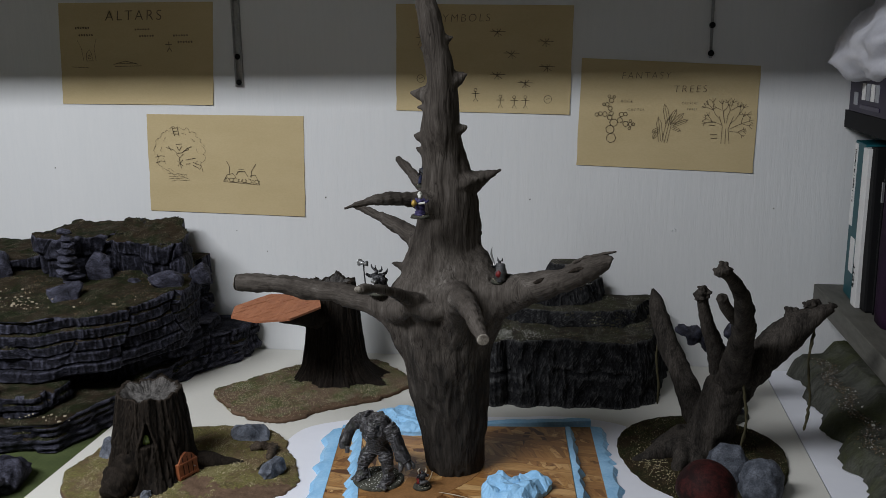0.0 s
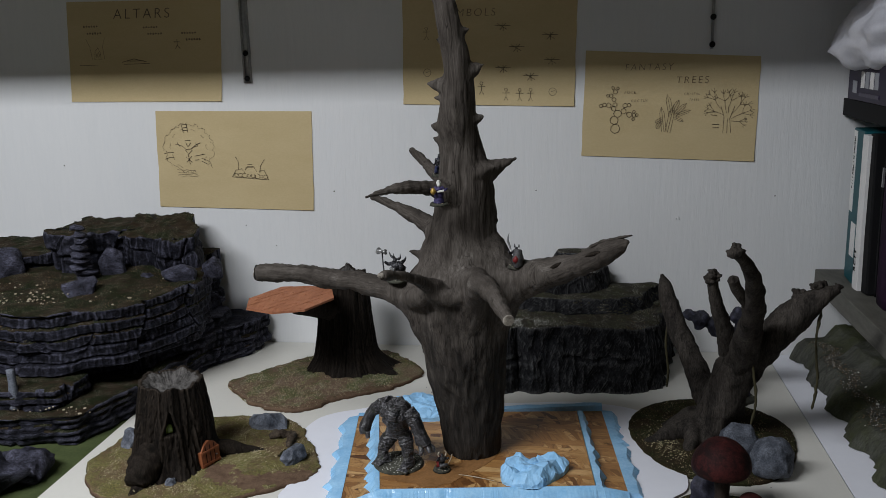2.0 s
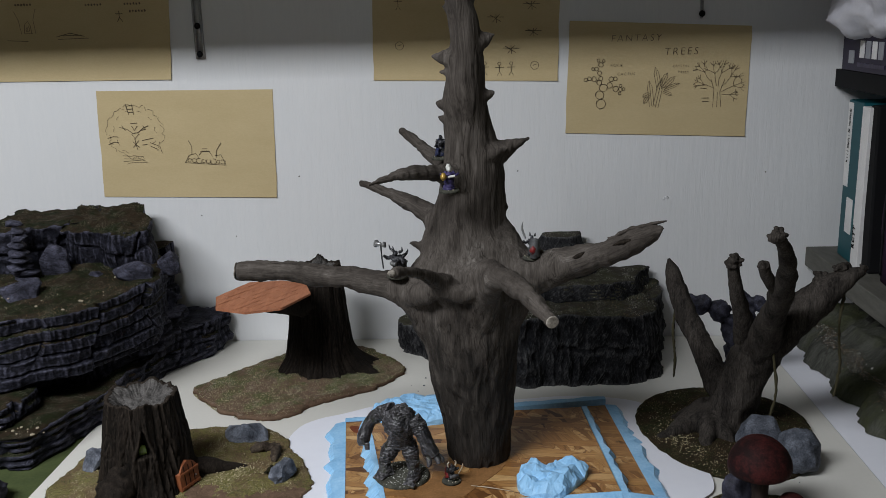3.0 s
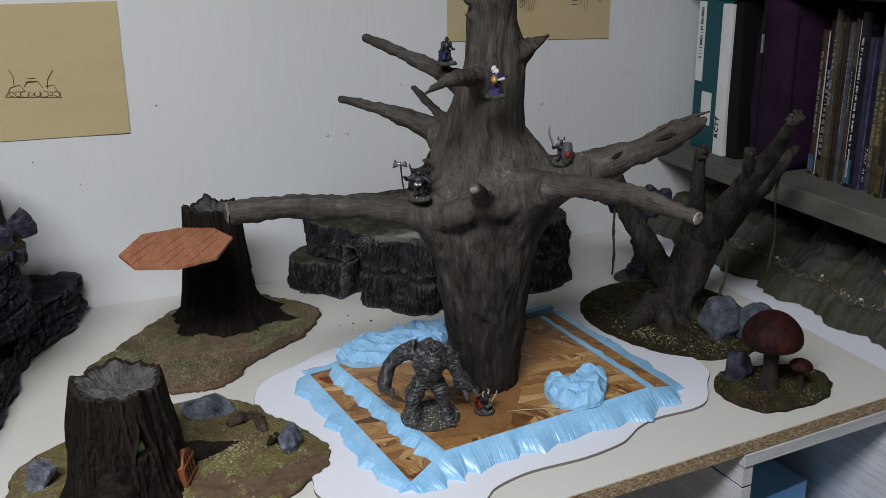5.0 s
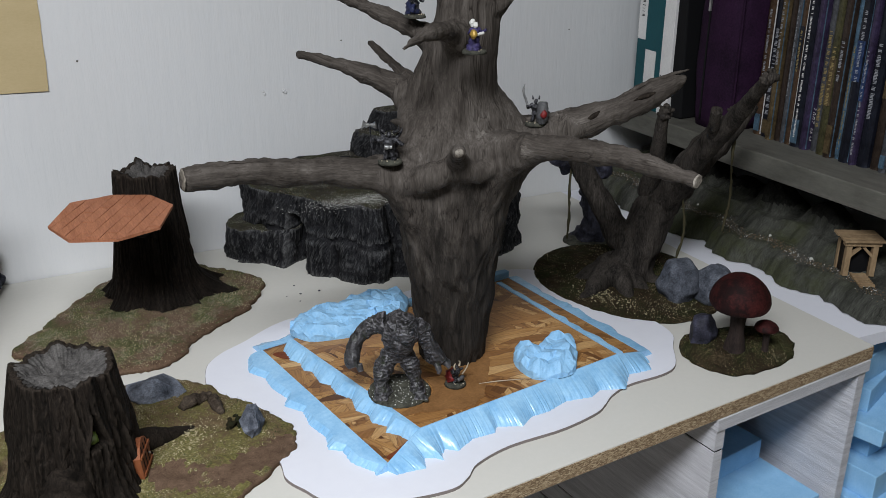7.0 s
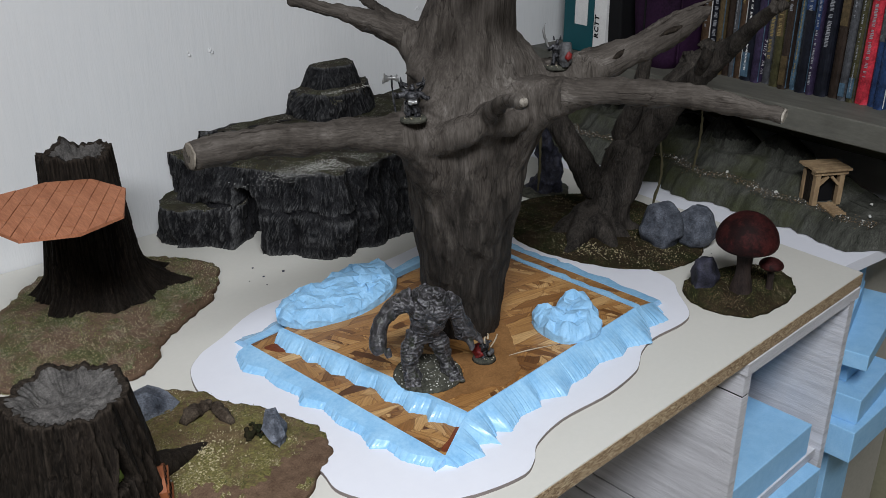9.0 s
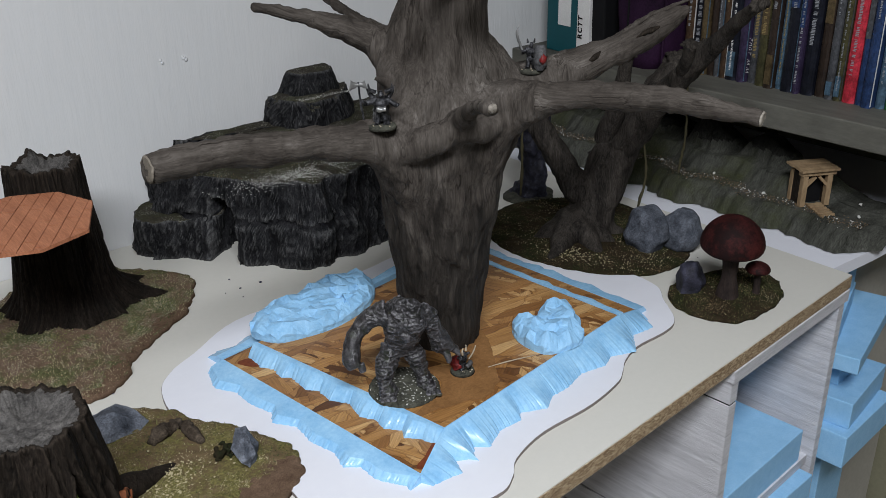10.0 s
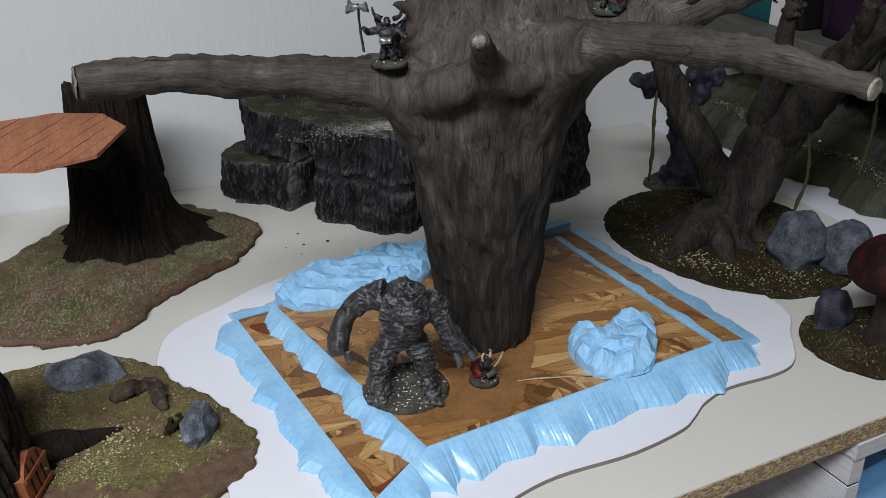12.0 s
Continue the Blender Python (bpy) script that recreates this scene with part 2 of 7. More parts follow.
M = {
    "wall": surface("white_wall_paint", (0.72, 0.73, 0.74), (0.79, 0.79, 0.79), 5, 130, (1, 1, 0.10), rough=0.42, relief=0.6, depth=0.0022, spread=(0.25, 0.75)),
    "ceiling": plain("ceiling_paint", (0.75, 0.75, 0.74)),
    "floor": surface("floor_tiles", (0.24, 0.22, 0.19), (0.34, 0.31, 0.27), 6, 90, rough=0.5),
    "laminate": surface("ivory_laminate", (0.62, 0.61, 0.56), (0.69, 0.67, 0.62), 5, 140, rough=0.38, relief=0.05, depth=0.0005, spread=(0.25, 0.75)),
    "chip": chip_mat(),
    "osb": osb_mat(),
    "card": surface("white_card", (0.75, 0.76, 0.83), (0.82, 0.83, 0.89), 4, 60, rough=0.55, relief=0.03, depth=0.0003, spread=(0.2, 0.8)),
    "cardcore": plain("card_cut_edge", (0.22, 0.19, 0.18), 0.9),
    "foam": surface("blue_styrofoam", (0.25, 0.51, 0.79), (0.36, 0.63, 0.90), 60, 420, rough=0.55, relief=0.35, depth=0.0012, spec=0.3, grain=0.06),
    "foam_cut": surface("melted_blue_styrofoam", (0.22, 0.48, 0.77), (0.40, 0.68, 0.93), 40, 240, rough=0.27, relief=0.25, depth=0.001, spec=0.55),
    "filler": surface("brown_wood_filler", (0.17, 0.080, 0.026), (0.30, 0.150, 0.055), 40, 260, rough=0.75, relief=0.5, depth=0.0008, grain=0.15),
    "redstain": surface("red_brown_stain", (0.10, 0.020, 0.008), (0.22, 0.060, 0.022), 60, 260, rough=0.6, relief=0.3, depth=0.0006),
    "drift_end": surface("cut_wood_end", (0.12, 0.10, 0.08), (0.26, 0.23, 0.19), 60, 400, rough=0.9),
    "fresh_end": surface("fresh_cut_wood_end", (0.10, 0.085, 0.07), (0.50, 0.46, 0.40), 60, 300, rough=0.9),
    "bark": surface("painted_dark_bark", grain=0.5, dark=(0.004, 0.003, 0.002), light=(0.030, 0.022, 0.017), coarse=6, fine=34, stretch=(10, 10, 1.0), rough=0.8, relief=0.8, depth=0.003, spread=(0.38, 0.78), edge=(0.045, 0.035, 0.027), spec=0.12, crack=0.35, crack_scale=8.0),
    "logwood": surface("brown_rotten_log", grain=0.4, dark=(0.020, 0.014, 0.010), light=(0.125, 0.098, 0.074), coarse=30, fine=200, rough=0.9, relief=0.9, depth=0.002, spec=0.12),
    "stump_top": surface("grey_rotten_wood", grain=0.4, dark= (0.026, 0.024, 0.023), light=(0.150, 0.140, 0.132), coarse=60, fine=300, rough=0.9, relief=0.9, depth=0.003),
    "cliff": surface("blue_grey_painted_rock", grain=0.6, dark=(0.002, 0.002, 0.004), light=(0.034, 0.035, 0.054), coarse=40, fine=210, stretch=(1, 1, 1.8), rough=0.7, relief=1.0, depth=0.005, spread=(0.42, 0.74), edge=(0.18, 0.18, 0.25), spec=0.15, crack=0.6, crack_scale=70.0),
    "ribbed": surface("dark_drybrushed_foam_rock", grain=0.6, dark=(0.003, 0.003, 0.004), light=(0.040, 0.040, 0.043), coarse=14, fine=60, stretch=(4, 4, 2.0), rough=0.8, relief=0.4, depth=0.002, spread=(0.42, 0.78), edge=(0.17, 0.17, 0.17), spec=0.15, crack=0.2, crack_scale=12.0),
    "stone": surface("painted_grey_stone", grain=0.4, dark= (0.025, 0.028, 0.036), light=(0.115, 0.127, 0.156), coarse=55, fine=260, spec=0.15, crack=0.25, crack_scale=60.0, rough=0.7, relief=0.8, depth=0.0025, edge=(0.26, 0.28, 0.33)),
    "darkstone": surface("painted_black_stone", grain=0.5, dark=(0.005, 0.005, 0.008), light=(0.032, 0.032, 0.048), coarse=60, fine=260, rough=0.65, relief=0.8, depth=0.0025, edge=(0.085, 0.085, 0.13)),
    "hill": surface("grey_green_hill_rock", grain=0.45, dark=(0.024, 0.025, 0.020), light=(0.105, 0.106, 0.092), coarse=5, fine=60, stretch=(2, 9, 1.6), rough=0.9, relief=0.8, depth=0.003, spread=(0.36, 0.66), stain=(0.050, 0.055, 0.026), stain_at=(0.50, 0.62), spec=0.12),
    "hilltop": surface("dark_grey_hilltop_rock", grain=0.4, dark=(0.008, 0.008, 0.007), light=(0.048, 0.047, 0.042), coarse=40, fine=220, stretch=(1, 1, 0.5), rough=0.9, relief=0.8, depth=0.002, spec=0.1),
    "moss": flock_mat("mossy_flock", (0.040, 0.028, 0.017), (0.020, 0.025, 0.010), (0.24, 0.22, 0.16)),
    "flock": flock_mat("grass_flock", (0.19, 0.135, 0.075), (0.215, 0.190, 0.070), (0.62, 0.55, 0.36)),
    "flock_earth": flock_mat("earth_flock", (0.20, 0.135, 0.095), (0.13, 0.14, 0.06), (0.58, 0.53, 0.42)),
    "rim_earth": surface("red_brown_earth", grain=0.35, dark=(0.075, 0.046, 0.030), light=(0.185, 0.122, 0.082), coarse=90, fine=520, rough=0.95, relief=0.9, depth=0.0014, spec=0.1),
    "flock_grey": flock_mat("grey_flock", (0.050, 0.044, 0.034), (0.062, 0.062, 0.036), (0.42, 0.41, 0.36)),
    "flock_dark": flock_mat("swamp_flock", (0.042, 0.030, 0.017), (0.034, 0.037, 0.015), (0.30, 0.22, 0.12)),
    "swampwood": surface("painted_swamp_wood", grain=0.5, spec=0.12, crack=0.3, crack_scale=12.0, dark=(0.008, 0.0068, 0.006), light=(0.094, 0.081, 0.070), coarse=8, fine=50, stretch=(8, 8, 1), rough=0.8, relief=0.8, depth=0.003, spread=(0.35, 0.75)),
    "vine": plain("dark_twine", (0.055, 0.048, 0.022), 0.9),
    "planks": surface("orange_brown_planks", grain=0.2, dark= (0.30, 0.105, 0.050), light=(0.50, 0.21, 0.11), coarse=10, fine=50, stretch=(9, 0.7, 4), rough=0.7, relief=0.4, depth=0.0008),
    "door": surface("red_brown_door", (0.17, 0.050, 0.020), (0.34, 0.115, 0.045), 30, 150, (4, 4, 0.8), rough=0.6),
    "cap": surface("dark_red_mushroom_cap", grain=0.3, dark= (0.010, 0.003, 0.003), light=(0.070, 0.014, 0.013), stain=(0.012, 0.004, 0.004), stain_at=(0.50, 0.60), coarse=45, fine=300, rough=0.7, relief=0.6, depth=0.0015, spec=0.15),
    "stalk": surface("brown_mushroom_stalk", (0.010, 0.006, 0.005), (0.045, 0.030, 0.025), 30, 150, (4, 4, 1), rough=0.8),
    "kraft": surface("kraft_paper", (0.51, 0.40, 0.215), (0.62, 0.50, 0.29), 7, 220, (1, 1, 3), rough=0.8, relief=0.35, depth=0.0012, spread=(0.25, 0.75)),
    "pencil": plain("pencil_line", (0.075, 0.056, 0.038), 0.8),
    "pencil_soft": plain("faint_pencil_line", (0.145, 0.110, 0.072), 0.8),
    "steel": surface("galvanised_steel", (0.30, 0.30, 0.30), (0.5, 0.5, 0.5), 30, 200, rough=0.4, relief=0.1, metal=0.8),
    "dim": surface("bounce_damping_grey", (0.07, 0.07, 0.07), (0.12, 0.12, 0.12), 3, 100, rough=0.8),
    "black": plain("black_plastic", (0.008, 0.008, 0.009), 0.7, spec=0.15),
    "shelf": surface("grey_shelf_paint", (0.065, 0.063, 0.053), (0.165, 0.160, 0.138), 7, 90, (1, 0.25, 1), rough=0.6),
    "plywhite": surface("white_brushed_plywood", (0.40, 0.40, 0.43), (0.72, 0.72, 0.76), 4, 30, (1.5, 1.5, 34), rough=0.6, relief=1.0, depth=0.003, spread=(0.3, 0.6)),
    "green": surface("green_felt_board", (0.040, 0.055, 0.018), (0.075, 0.095, 0.032), 20, 300, rough=0.95),
    "bag": surface("thin_white_plastic_bag", (0.50, 0.50, 0.55), (0.68, 0.68, 0.73), 12, 60, rough=0.28, relief=0.3, depth=0.002, spec=0.6),
    "teal": plain("teal_binder_board", (0.006, 0.080, 0.098), 0.45, spec=0.25),
    "plum": surface("dark_plum_nylon", (0.010, 0.004, 0.012), (0.040, 0.013, 0.044), 12, 300, rough=0.8, spec=0.15),
    "paperwhite": plain("white_label_paper", (0.78, 0.77, 0.76), 0.6),
    "bronze": surface("bark_like_painted_resin", grain=0.3, dark=(0.004, 0.004, 0.004), light=(0.050, 0.047, 0.050), coarse=110, fine=420, rough=0.38, relief=0.9, depth=0.0016, spread=(0.38, 0.70), stain=(0.020, 0.024, 0.012), stain_at=(0.54, 0.66), edge=(0.30, 0.29, 0.32), spec=0.55),
    "goldpaint": plain("old_gold_paint", (0.42, 0.27, 0.06), 0.4, metal=0.3),
    "violetpaint": surface("violet_robe_paint", (0.012, 0.010, 0.035), (0.085, 0.070, 0.20), 260, 700, rough=0.5),
    "greypaint": surface("dark_grey_shield_paint", (0.03, 0.03, 0.032), (0.13, 0.13, 0.135), 260, 700, rough=0.5),
    "pewter": surface("dark_pewter", (0.003, 0.003, 0.004), (0.150, 0.150, 0.165), 260, 900, rough=0.35, relief=0.9, depth=0.001, metal=0.2, grain=0.5, spread=(0.44, 0.70)),
    "basegrit": surface("dark_gritty_base", (0.012, 0.012, 0.010), (0.11, 0.11, 0.085), 120, 600, rough=0.9, relief=1.0, depth=0.0012),
    "bluepaint": surface("blue_cloak_paint", (0.006, 0.008, 0.016), (0.035, 0.045, 0.13), 150, 500, rough=0.5),
    "redpaint": surface("red_shield_paint", (0.04, 0.008, 0.008), (0.28, 0.02, 0.02), 150, 500, rough=0.5),
    "bone": plain("pale_bone_paint", (0.45, 0.38, 0.28), 0.6),
    "blade_straw": plain("straw_grass", (0.46, 0.40, 0.25), 0.9),
    "pebble": plain("white_pebble", (0.66, 0.66, 0.62), 0.8),
    "blade_olive": plain("olive_grass", (0.19, 0.185, 0.065), 0.9),
    "blade_brown": plain("brown_grass", (0.17, 0.115, 0.06), 0.9),
    "blade_dark": plain("dark_moss_grass", (0.020, 0.024, 0.009), 0.9),
    "blade_green": plain("deep_green_grass", (0.050, 0.066, 0.018), 0.9),
    "timber": surface("pale_pine_timber", (0.22, 0.145, 0.080), (0.42, 0.30, 0.175), 60, 300, (1, 1, 0.4), rough=0.75, relief=0.4, depth=0.0008),
    "greyboard": surface("grey_painted_board", (0.36, 0.345, 0.31), (0.46, 0.44, 0.40), 5, 120, rough=0.6, relief=0.15, depth=0.001),
    "olive": surface("olive_wall_paint", (0.20, 0.19, 0.125), (0.27, 0.26, 0.18), 4, 120, rough=0.7),
}


def drift_mat(name, bark=None):
    """Weathered driftwood: long fine grain, drying cracks and grey bloom; below the bark height remains of dark fibrous bark."""
    m, tree, bsdf = shader(name)
    tc = tree.nodes.new("ShaderNodeTexCoord")
    wob = node(tree, "ShaderNodeTexNoise", Scale=11.0, Detail=2.0)
    tree.links.new(tc.outputs["Object"], wob.inputs["Vector"])
    bent = node(tree, "ShaderNodeVectorMath")
    bent.operation = "MULTIPLY_ADD"
    bent.inputs[1].default_value = (0.022, 0.022, 0.0)
    tree.links.new(wob.outputs["Color"], bent.inputs[0])
    tree.links.new(tc.outputs["Object"], bent.inputs[2])

    def along(stretch):
        mp = tree.nodes.new("ShaderNodeMapping")
        mp.inputs["Scale"].default_value = stretch
        tree.links.new(bent.outputs[0], mp.inputs["Vector"])
        return mp.outputs[0]

    fine = noise_tex(tree, along((1, 1, 0.05)), 620, 4, 0.7)
    grain = noise_tex(tree, along((1, 1, 0.09)), 170, 6, 0.7)
    broad = noise_tex(tree, along((1, 1, 0.55)), 26, 5, 0.62)
    col = ramp(tree, mix(tree, 0.42, broad, grain), [(0.30, (0.020, 0.017, 0.0145)), (0.46, (0.062, 0.053, 0.046)), (0.58, (0.098, 0.086, 0.076)), (0.72, (0.205, 0.187, 0.170))])
    col = mix(tree, 1.0, col, ramp(tree, fine, [(0.30, (0.62, 0.60, 0.58)), (0.70, (1.30, 1.30, 1.30))]), "MULTIPLY")
    split = ramp(tree, noise_tex(tree, along((1, 1, 0.045)), 105, 2, 0.5), [(0.472, (1, 1, 1)), (0.5, (0.30, 0.28, 0.26)), (0.528, (1, 1, 1))])
    where = ramp(tree, noise_tex(tree, along((1, 1, 0.5)), 34, 3), [(0.46, (0, 0, 0)), (0.60, (1, 1, 1))])
    col = mix(tree, where, col, mix(tree, 1.0, col, split, "MULTIPLY"))
    height = mix(tree, 0.5, mix(tree, 0.5, grain, fine), split, "MULTIPLY")
    if bark:
        sep = tree.nodes.new("ShaderNodeSeparateXYZ")
        tree.links.new(tc.outputs["Object"], sep.inputs[0])
        rag = node(tree, "ShaderNodeMath")
        rag.operation = "MULTIPLY_ADD"
        tree.links.new(noise_tex(tree, along((1, 1, 0.35)), 30, 6, 0.7), rag.inputs[0])
        rag.inputs[1].default_value = 0.34
        tree.links.new(sep.outputs[2], rag.inputs[2])
        mask = ramp(tree, rag.outputs[0], [(bark, (0, 0, 0)), (bark + 0.05, (1, 1, 1))])
        fibre = ramp(tree, mix(tree, 0.5, grain, noise_tex(tree, along((1, 1, 0.10)), 70, 5, 0.65)), [(0.34, (0.007, 0.0062, 0.0053)), (0.52, (0.034, 0.029, 0.025)), (0.72, (0.092, 0.081, 0.070))])
        fibre = mix(tree, 1.0, fibre, ramp(tree, fine, [(0.3, (0.6, 0.6, 0.6)), (0.7, (1.35, 1.35, 1.35))]), "MULTIPLY")
        col = mix(tree, mask, fibre, col)
    tree.links.new(col, bsdf.inputs["Base Color"])
    bsdf.inputs["Roughness"].default_value = 0.85
    bsdf.inputs["Specular IOR Level"].default_value = 0.18
    bump(tree, bsdf, height, 0.75, 0.0022)
    return m


M["drift"] = drift_mat("grey_driftwood")
M["trunk"] = drift_mat("driftwood_with_bark", 0.315)


# ---- building helpers ----
def thing(name, place, label, category, group="", kind="", turn=0):
    ob = new(name)
    ob.empty_display_size = 0.02
    ob.location, ob.rotation_euler = place, (0, 0, radians(turn))
    return tagged(ob, label, category, group, kind)


def finish(name, bm, mats, smooth):
    bmesh.ops.recalc_face_normals(bm, faces=bm.faces)
    me = bpy.data.meshes.new(name)
    bm.to_mesh(me)
    bm.free()
    for m in mats if isinstance(mats, (list, tuple)) else [mats]:
        me.materials.append(M[m])
    me.polygons.foreach_set("use_smooth", [smooth] * len(me.polygons))
    return new(name, me)


def part(name, bm, material, parent, label="", smooth=True):
    ob = finish(name, bm, material, smooth)
    ob.parent = parent
    return tagged(ob, label)


def single(name, bm, material, label, category, group="", kind="", smooth=True, place=(0, 0, 0)):
    """A thing that is one mesh, its origin at place."""
    if place != (0, 0, 0):
        bmesh.ops.translate(bm, verts=bm.verts, vec=-Vector(place))
    ob = finish(name, bm, material, smooth)
    ob.location = place
    return tagged(ob, label, category, group, kind)


def soften(ob, width, segments=2):
    b = ob.modifiers.new("bevel", "BEVEL")
    b.width, b.segments, b.limit_method = width, segments, "ANGLE"
    return ob


def fuse(ob, voxel, smooth=4):
    r = ob.modifiers.new("fuse", "REMESH")
    r.mode, r.voxel_size, r.use_smooth_shade = "VOXEL", voxel, True
    if smooth:
        s = ob.modifiers.new("ease", "SMOOTH")
        s.iterations, s.factor = smooth, 0.5
    return ob


def roughen(ob, strength, size, depth=3):
    t = bpy.data.textures.new("relief", "CLOUDS")
    t.noise_scale, t.noise_depth = size, depth
    d = ob.modifiers.new("relief", "DISPLACE")
    d.texture, d.strength, d.mid_level, d.texture_coords = t, strength, 0.5, "LOCAL"
    return ob


def carve(ob, depth):
    """Applies the modifiers and pushes every point along its normal by depth(x, y, z, normal)."""
    me = bpy.data.meshes.new_from_object(ob.evaluated_get(bpy.context.evaluated_depsgraph_get()))
    ob.modifiers.clear()
    ob.data = me
    for v, nor in [(v, v.normal.copy()) for v in me.vertices]:
        v.co += nor * depth(v.co.x, v.co.y, v.co.z, nor)
    me.polygons.foreach_set("use_smooth", [True] * len(me.polygons))
    me.update()
    return ob


def box(bm, lo, hi, m=None):
    """An axis-aligned block between two corners, turned by m."""
    r = bmesh.ops.create_cube(bm, size=1)
    lo, hi = Vector(lo), Vector(hi)
    for v in r["verts"]:
        v.co = Vector((v.co[i] * (hi[i] - lo[i]) + (lo[i] + hi[i]) / 2 for i in range(3)))
        if m:
            v.co = m @ v.co
    return r["verts"]


def block(lo, hi, m=None):
    bm = bmesh.new()
    box(bm, lo, hi, m)
    return bm


def prism(outline, z0, z1, bm=None):
    """A flat plate with the given outline."""
    bm = bm or bmesh.new()
    a = [bm.verts.new((x, y, z0)) for x, y in outline]
    b = [bm.verts.new((x, y, z1)) for x, y in outline]
    n = len(a)
    bm.faces.new(a[::-1]), bm.faces.new(b)
    for i in range(n):
        bm.faces.new((a[i], a[(i + 1) % n], b[(i + 1) % n], b[i]))
    return bm


def skin(bm, rings, cap=(True, True), loop=True):
    """Faces between successive rings of points; the ends closed."""
    vs = [[bm.verts.new(p) for p in r] for r in rings]
    for a, b in zip(vs, vs[1:]):
        n = len(a)
        for i in range(n if loop else n - 1):
            j = (i + 1) % n
            bm.faces.new((a[i], a[j], b[j], b[i]))
    if cap[0]:
        bm.faces.new(vs[0][::-1])
    if cap[1]:
        bm.faces.new(vs[-1])
    return vs


def spline(points, n, closed=False):
    """n points along a smooth curve through the given ones, any dimension."""
    p = np.array(points, float)
    k = len(p)
    out = []
    spans = k if closed else k - 1
    for i in range(n):
        u = i / n * spans if closed else i / (n - 1) * spans
        j = min(int(u), spans - 1)
        t = u - j
        g = [p[(j + o) % k] if closed else p[min(max(j + o, 0), k - 1)] for o in (-1, 0, 1, 2)]
        out.append(0.5 * (2 * g[1] + (g[2] - g[0]) * t + (2 * g[0] - 5 * g[1] + 4 * g[2] - g[3]) * t * t + (3 * g[1] - g[0] - 3 * g[2] + g[3]) * t ** 3))
    return np.array(out)


def n3(x, y, z, s=1.0):
    return noise.noise(Vector((x * s, y * s, z * s)))


def tube(bm, points, radii, segs=14, steps=24, lump=0.08, seed=0.0, freq=40, cap=(True, True), flat=1.0):
    """A limb along a curve with changing, uneven thickness."""
    c = spline([(*p, r) for p, r in zip(points, radii)], steps)
    rings, up = [], Vector((0.13, 0.21, 0.97))
    for i, (x, y, z, r) in enumerate(c):
        a, b = c[max(i - 1, 0)], c[min(i + 1, len(c) - 1)]
        d = Vector(b[:3] - a[:3]).normalized()
        side = d.cross(up)
        side = side.normalized() if side.length > 0.05 else Vector((1, 0, 0))
        other = side.cross(d).normalized()
        up = other
        ring = []
        for k in range(segs):
            w = TAU * k / segs
            q = side * math.cos(w) + other * math.sin(w) * flat
            a, b, c2 = x + q.x * r * 1.5 + seed, y + q.y * r * 1.5, z + q.z * r * 1.5
            f = max(r, 0.0004) * (1 + lump * (2 * n3(a, b, c2, freq) + 0.9 * n3(a, b, c2, freq * 2.6)))
            ring.append(Vector((x, y, z)) + q * f)
        rings.append(ring)
    skin(bm, rings, cap)
    return bm


def ball(bm, centre, radius, squash=(1, 1, 1), sub=2):
    r = bmesh.ops.create_icosphere(bm, subdivisions=sub, radius=radius)
    for v in r["verts"]:
        v.co = Vector((v.co.x * squash[0], v.co.y * squash[1], v.co.z * squash[2])) + Vector(centre)
    return r["verts"]


def rock(size, seed, facets=26, rough=0.12, sub=2):
    """A chipped stone of about the given half sizes, sitting on z = 0."""
    r = random.Random(seed)
    bm = bmesh.new()
    for _ in range(facets):
        v = Vector((r.gauss(0, 1), r.gauss(0, 1), r.gauss(0, 1))).normalized()
        bm.verts.new((v.x * size[0], v.y * size[1], v.z * size[2]))
    hull = bmesh.ops.convex_hull(bm, input=bm.verts)
    bmesh.ops.delete(bm, geom=[g for g in hull["geom_interior"] if isinstance(g, bmesh.types.BMVert)], context="VERTS")
    bmesh.ops.triangulate(bm, faces=bm.faces)
    bmesh.ops.subdivide_edges(bm, edges=bm.edges, cuts=sub, use_grid_fill=True)
    s = min(size)
    for v in bm.verts:
        v.co += v.co.normalized() * rough * s * n3(v.co.x + seed, v.co.y, v.co.z, 1.6 / s)
        v.co.z = max(v.co.z, -size[2] * 0.55) + size[2] * 0.55
    return bm


def move(bm, place, turn=0, scale=1.0):
    bmesh.ops.transform(bm, matrix=pose(*place, 0, 0, turn) @ Matrix.Scale(scale, 4), verts=bm.verts)
    return bm


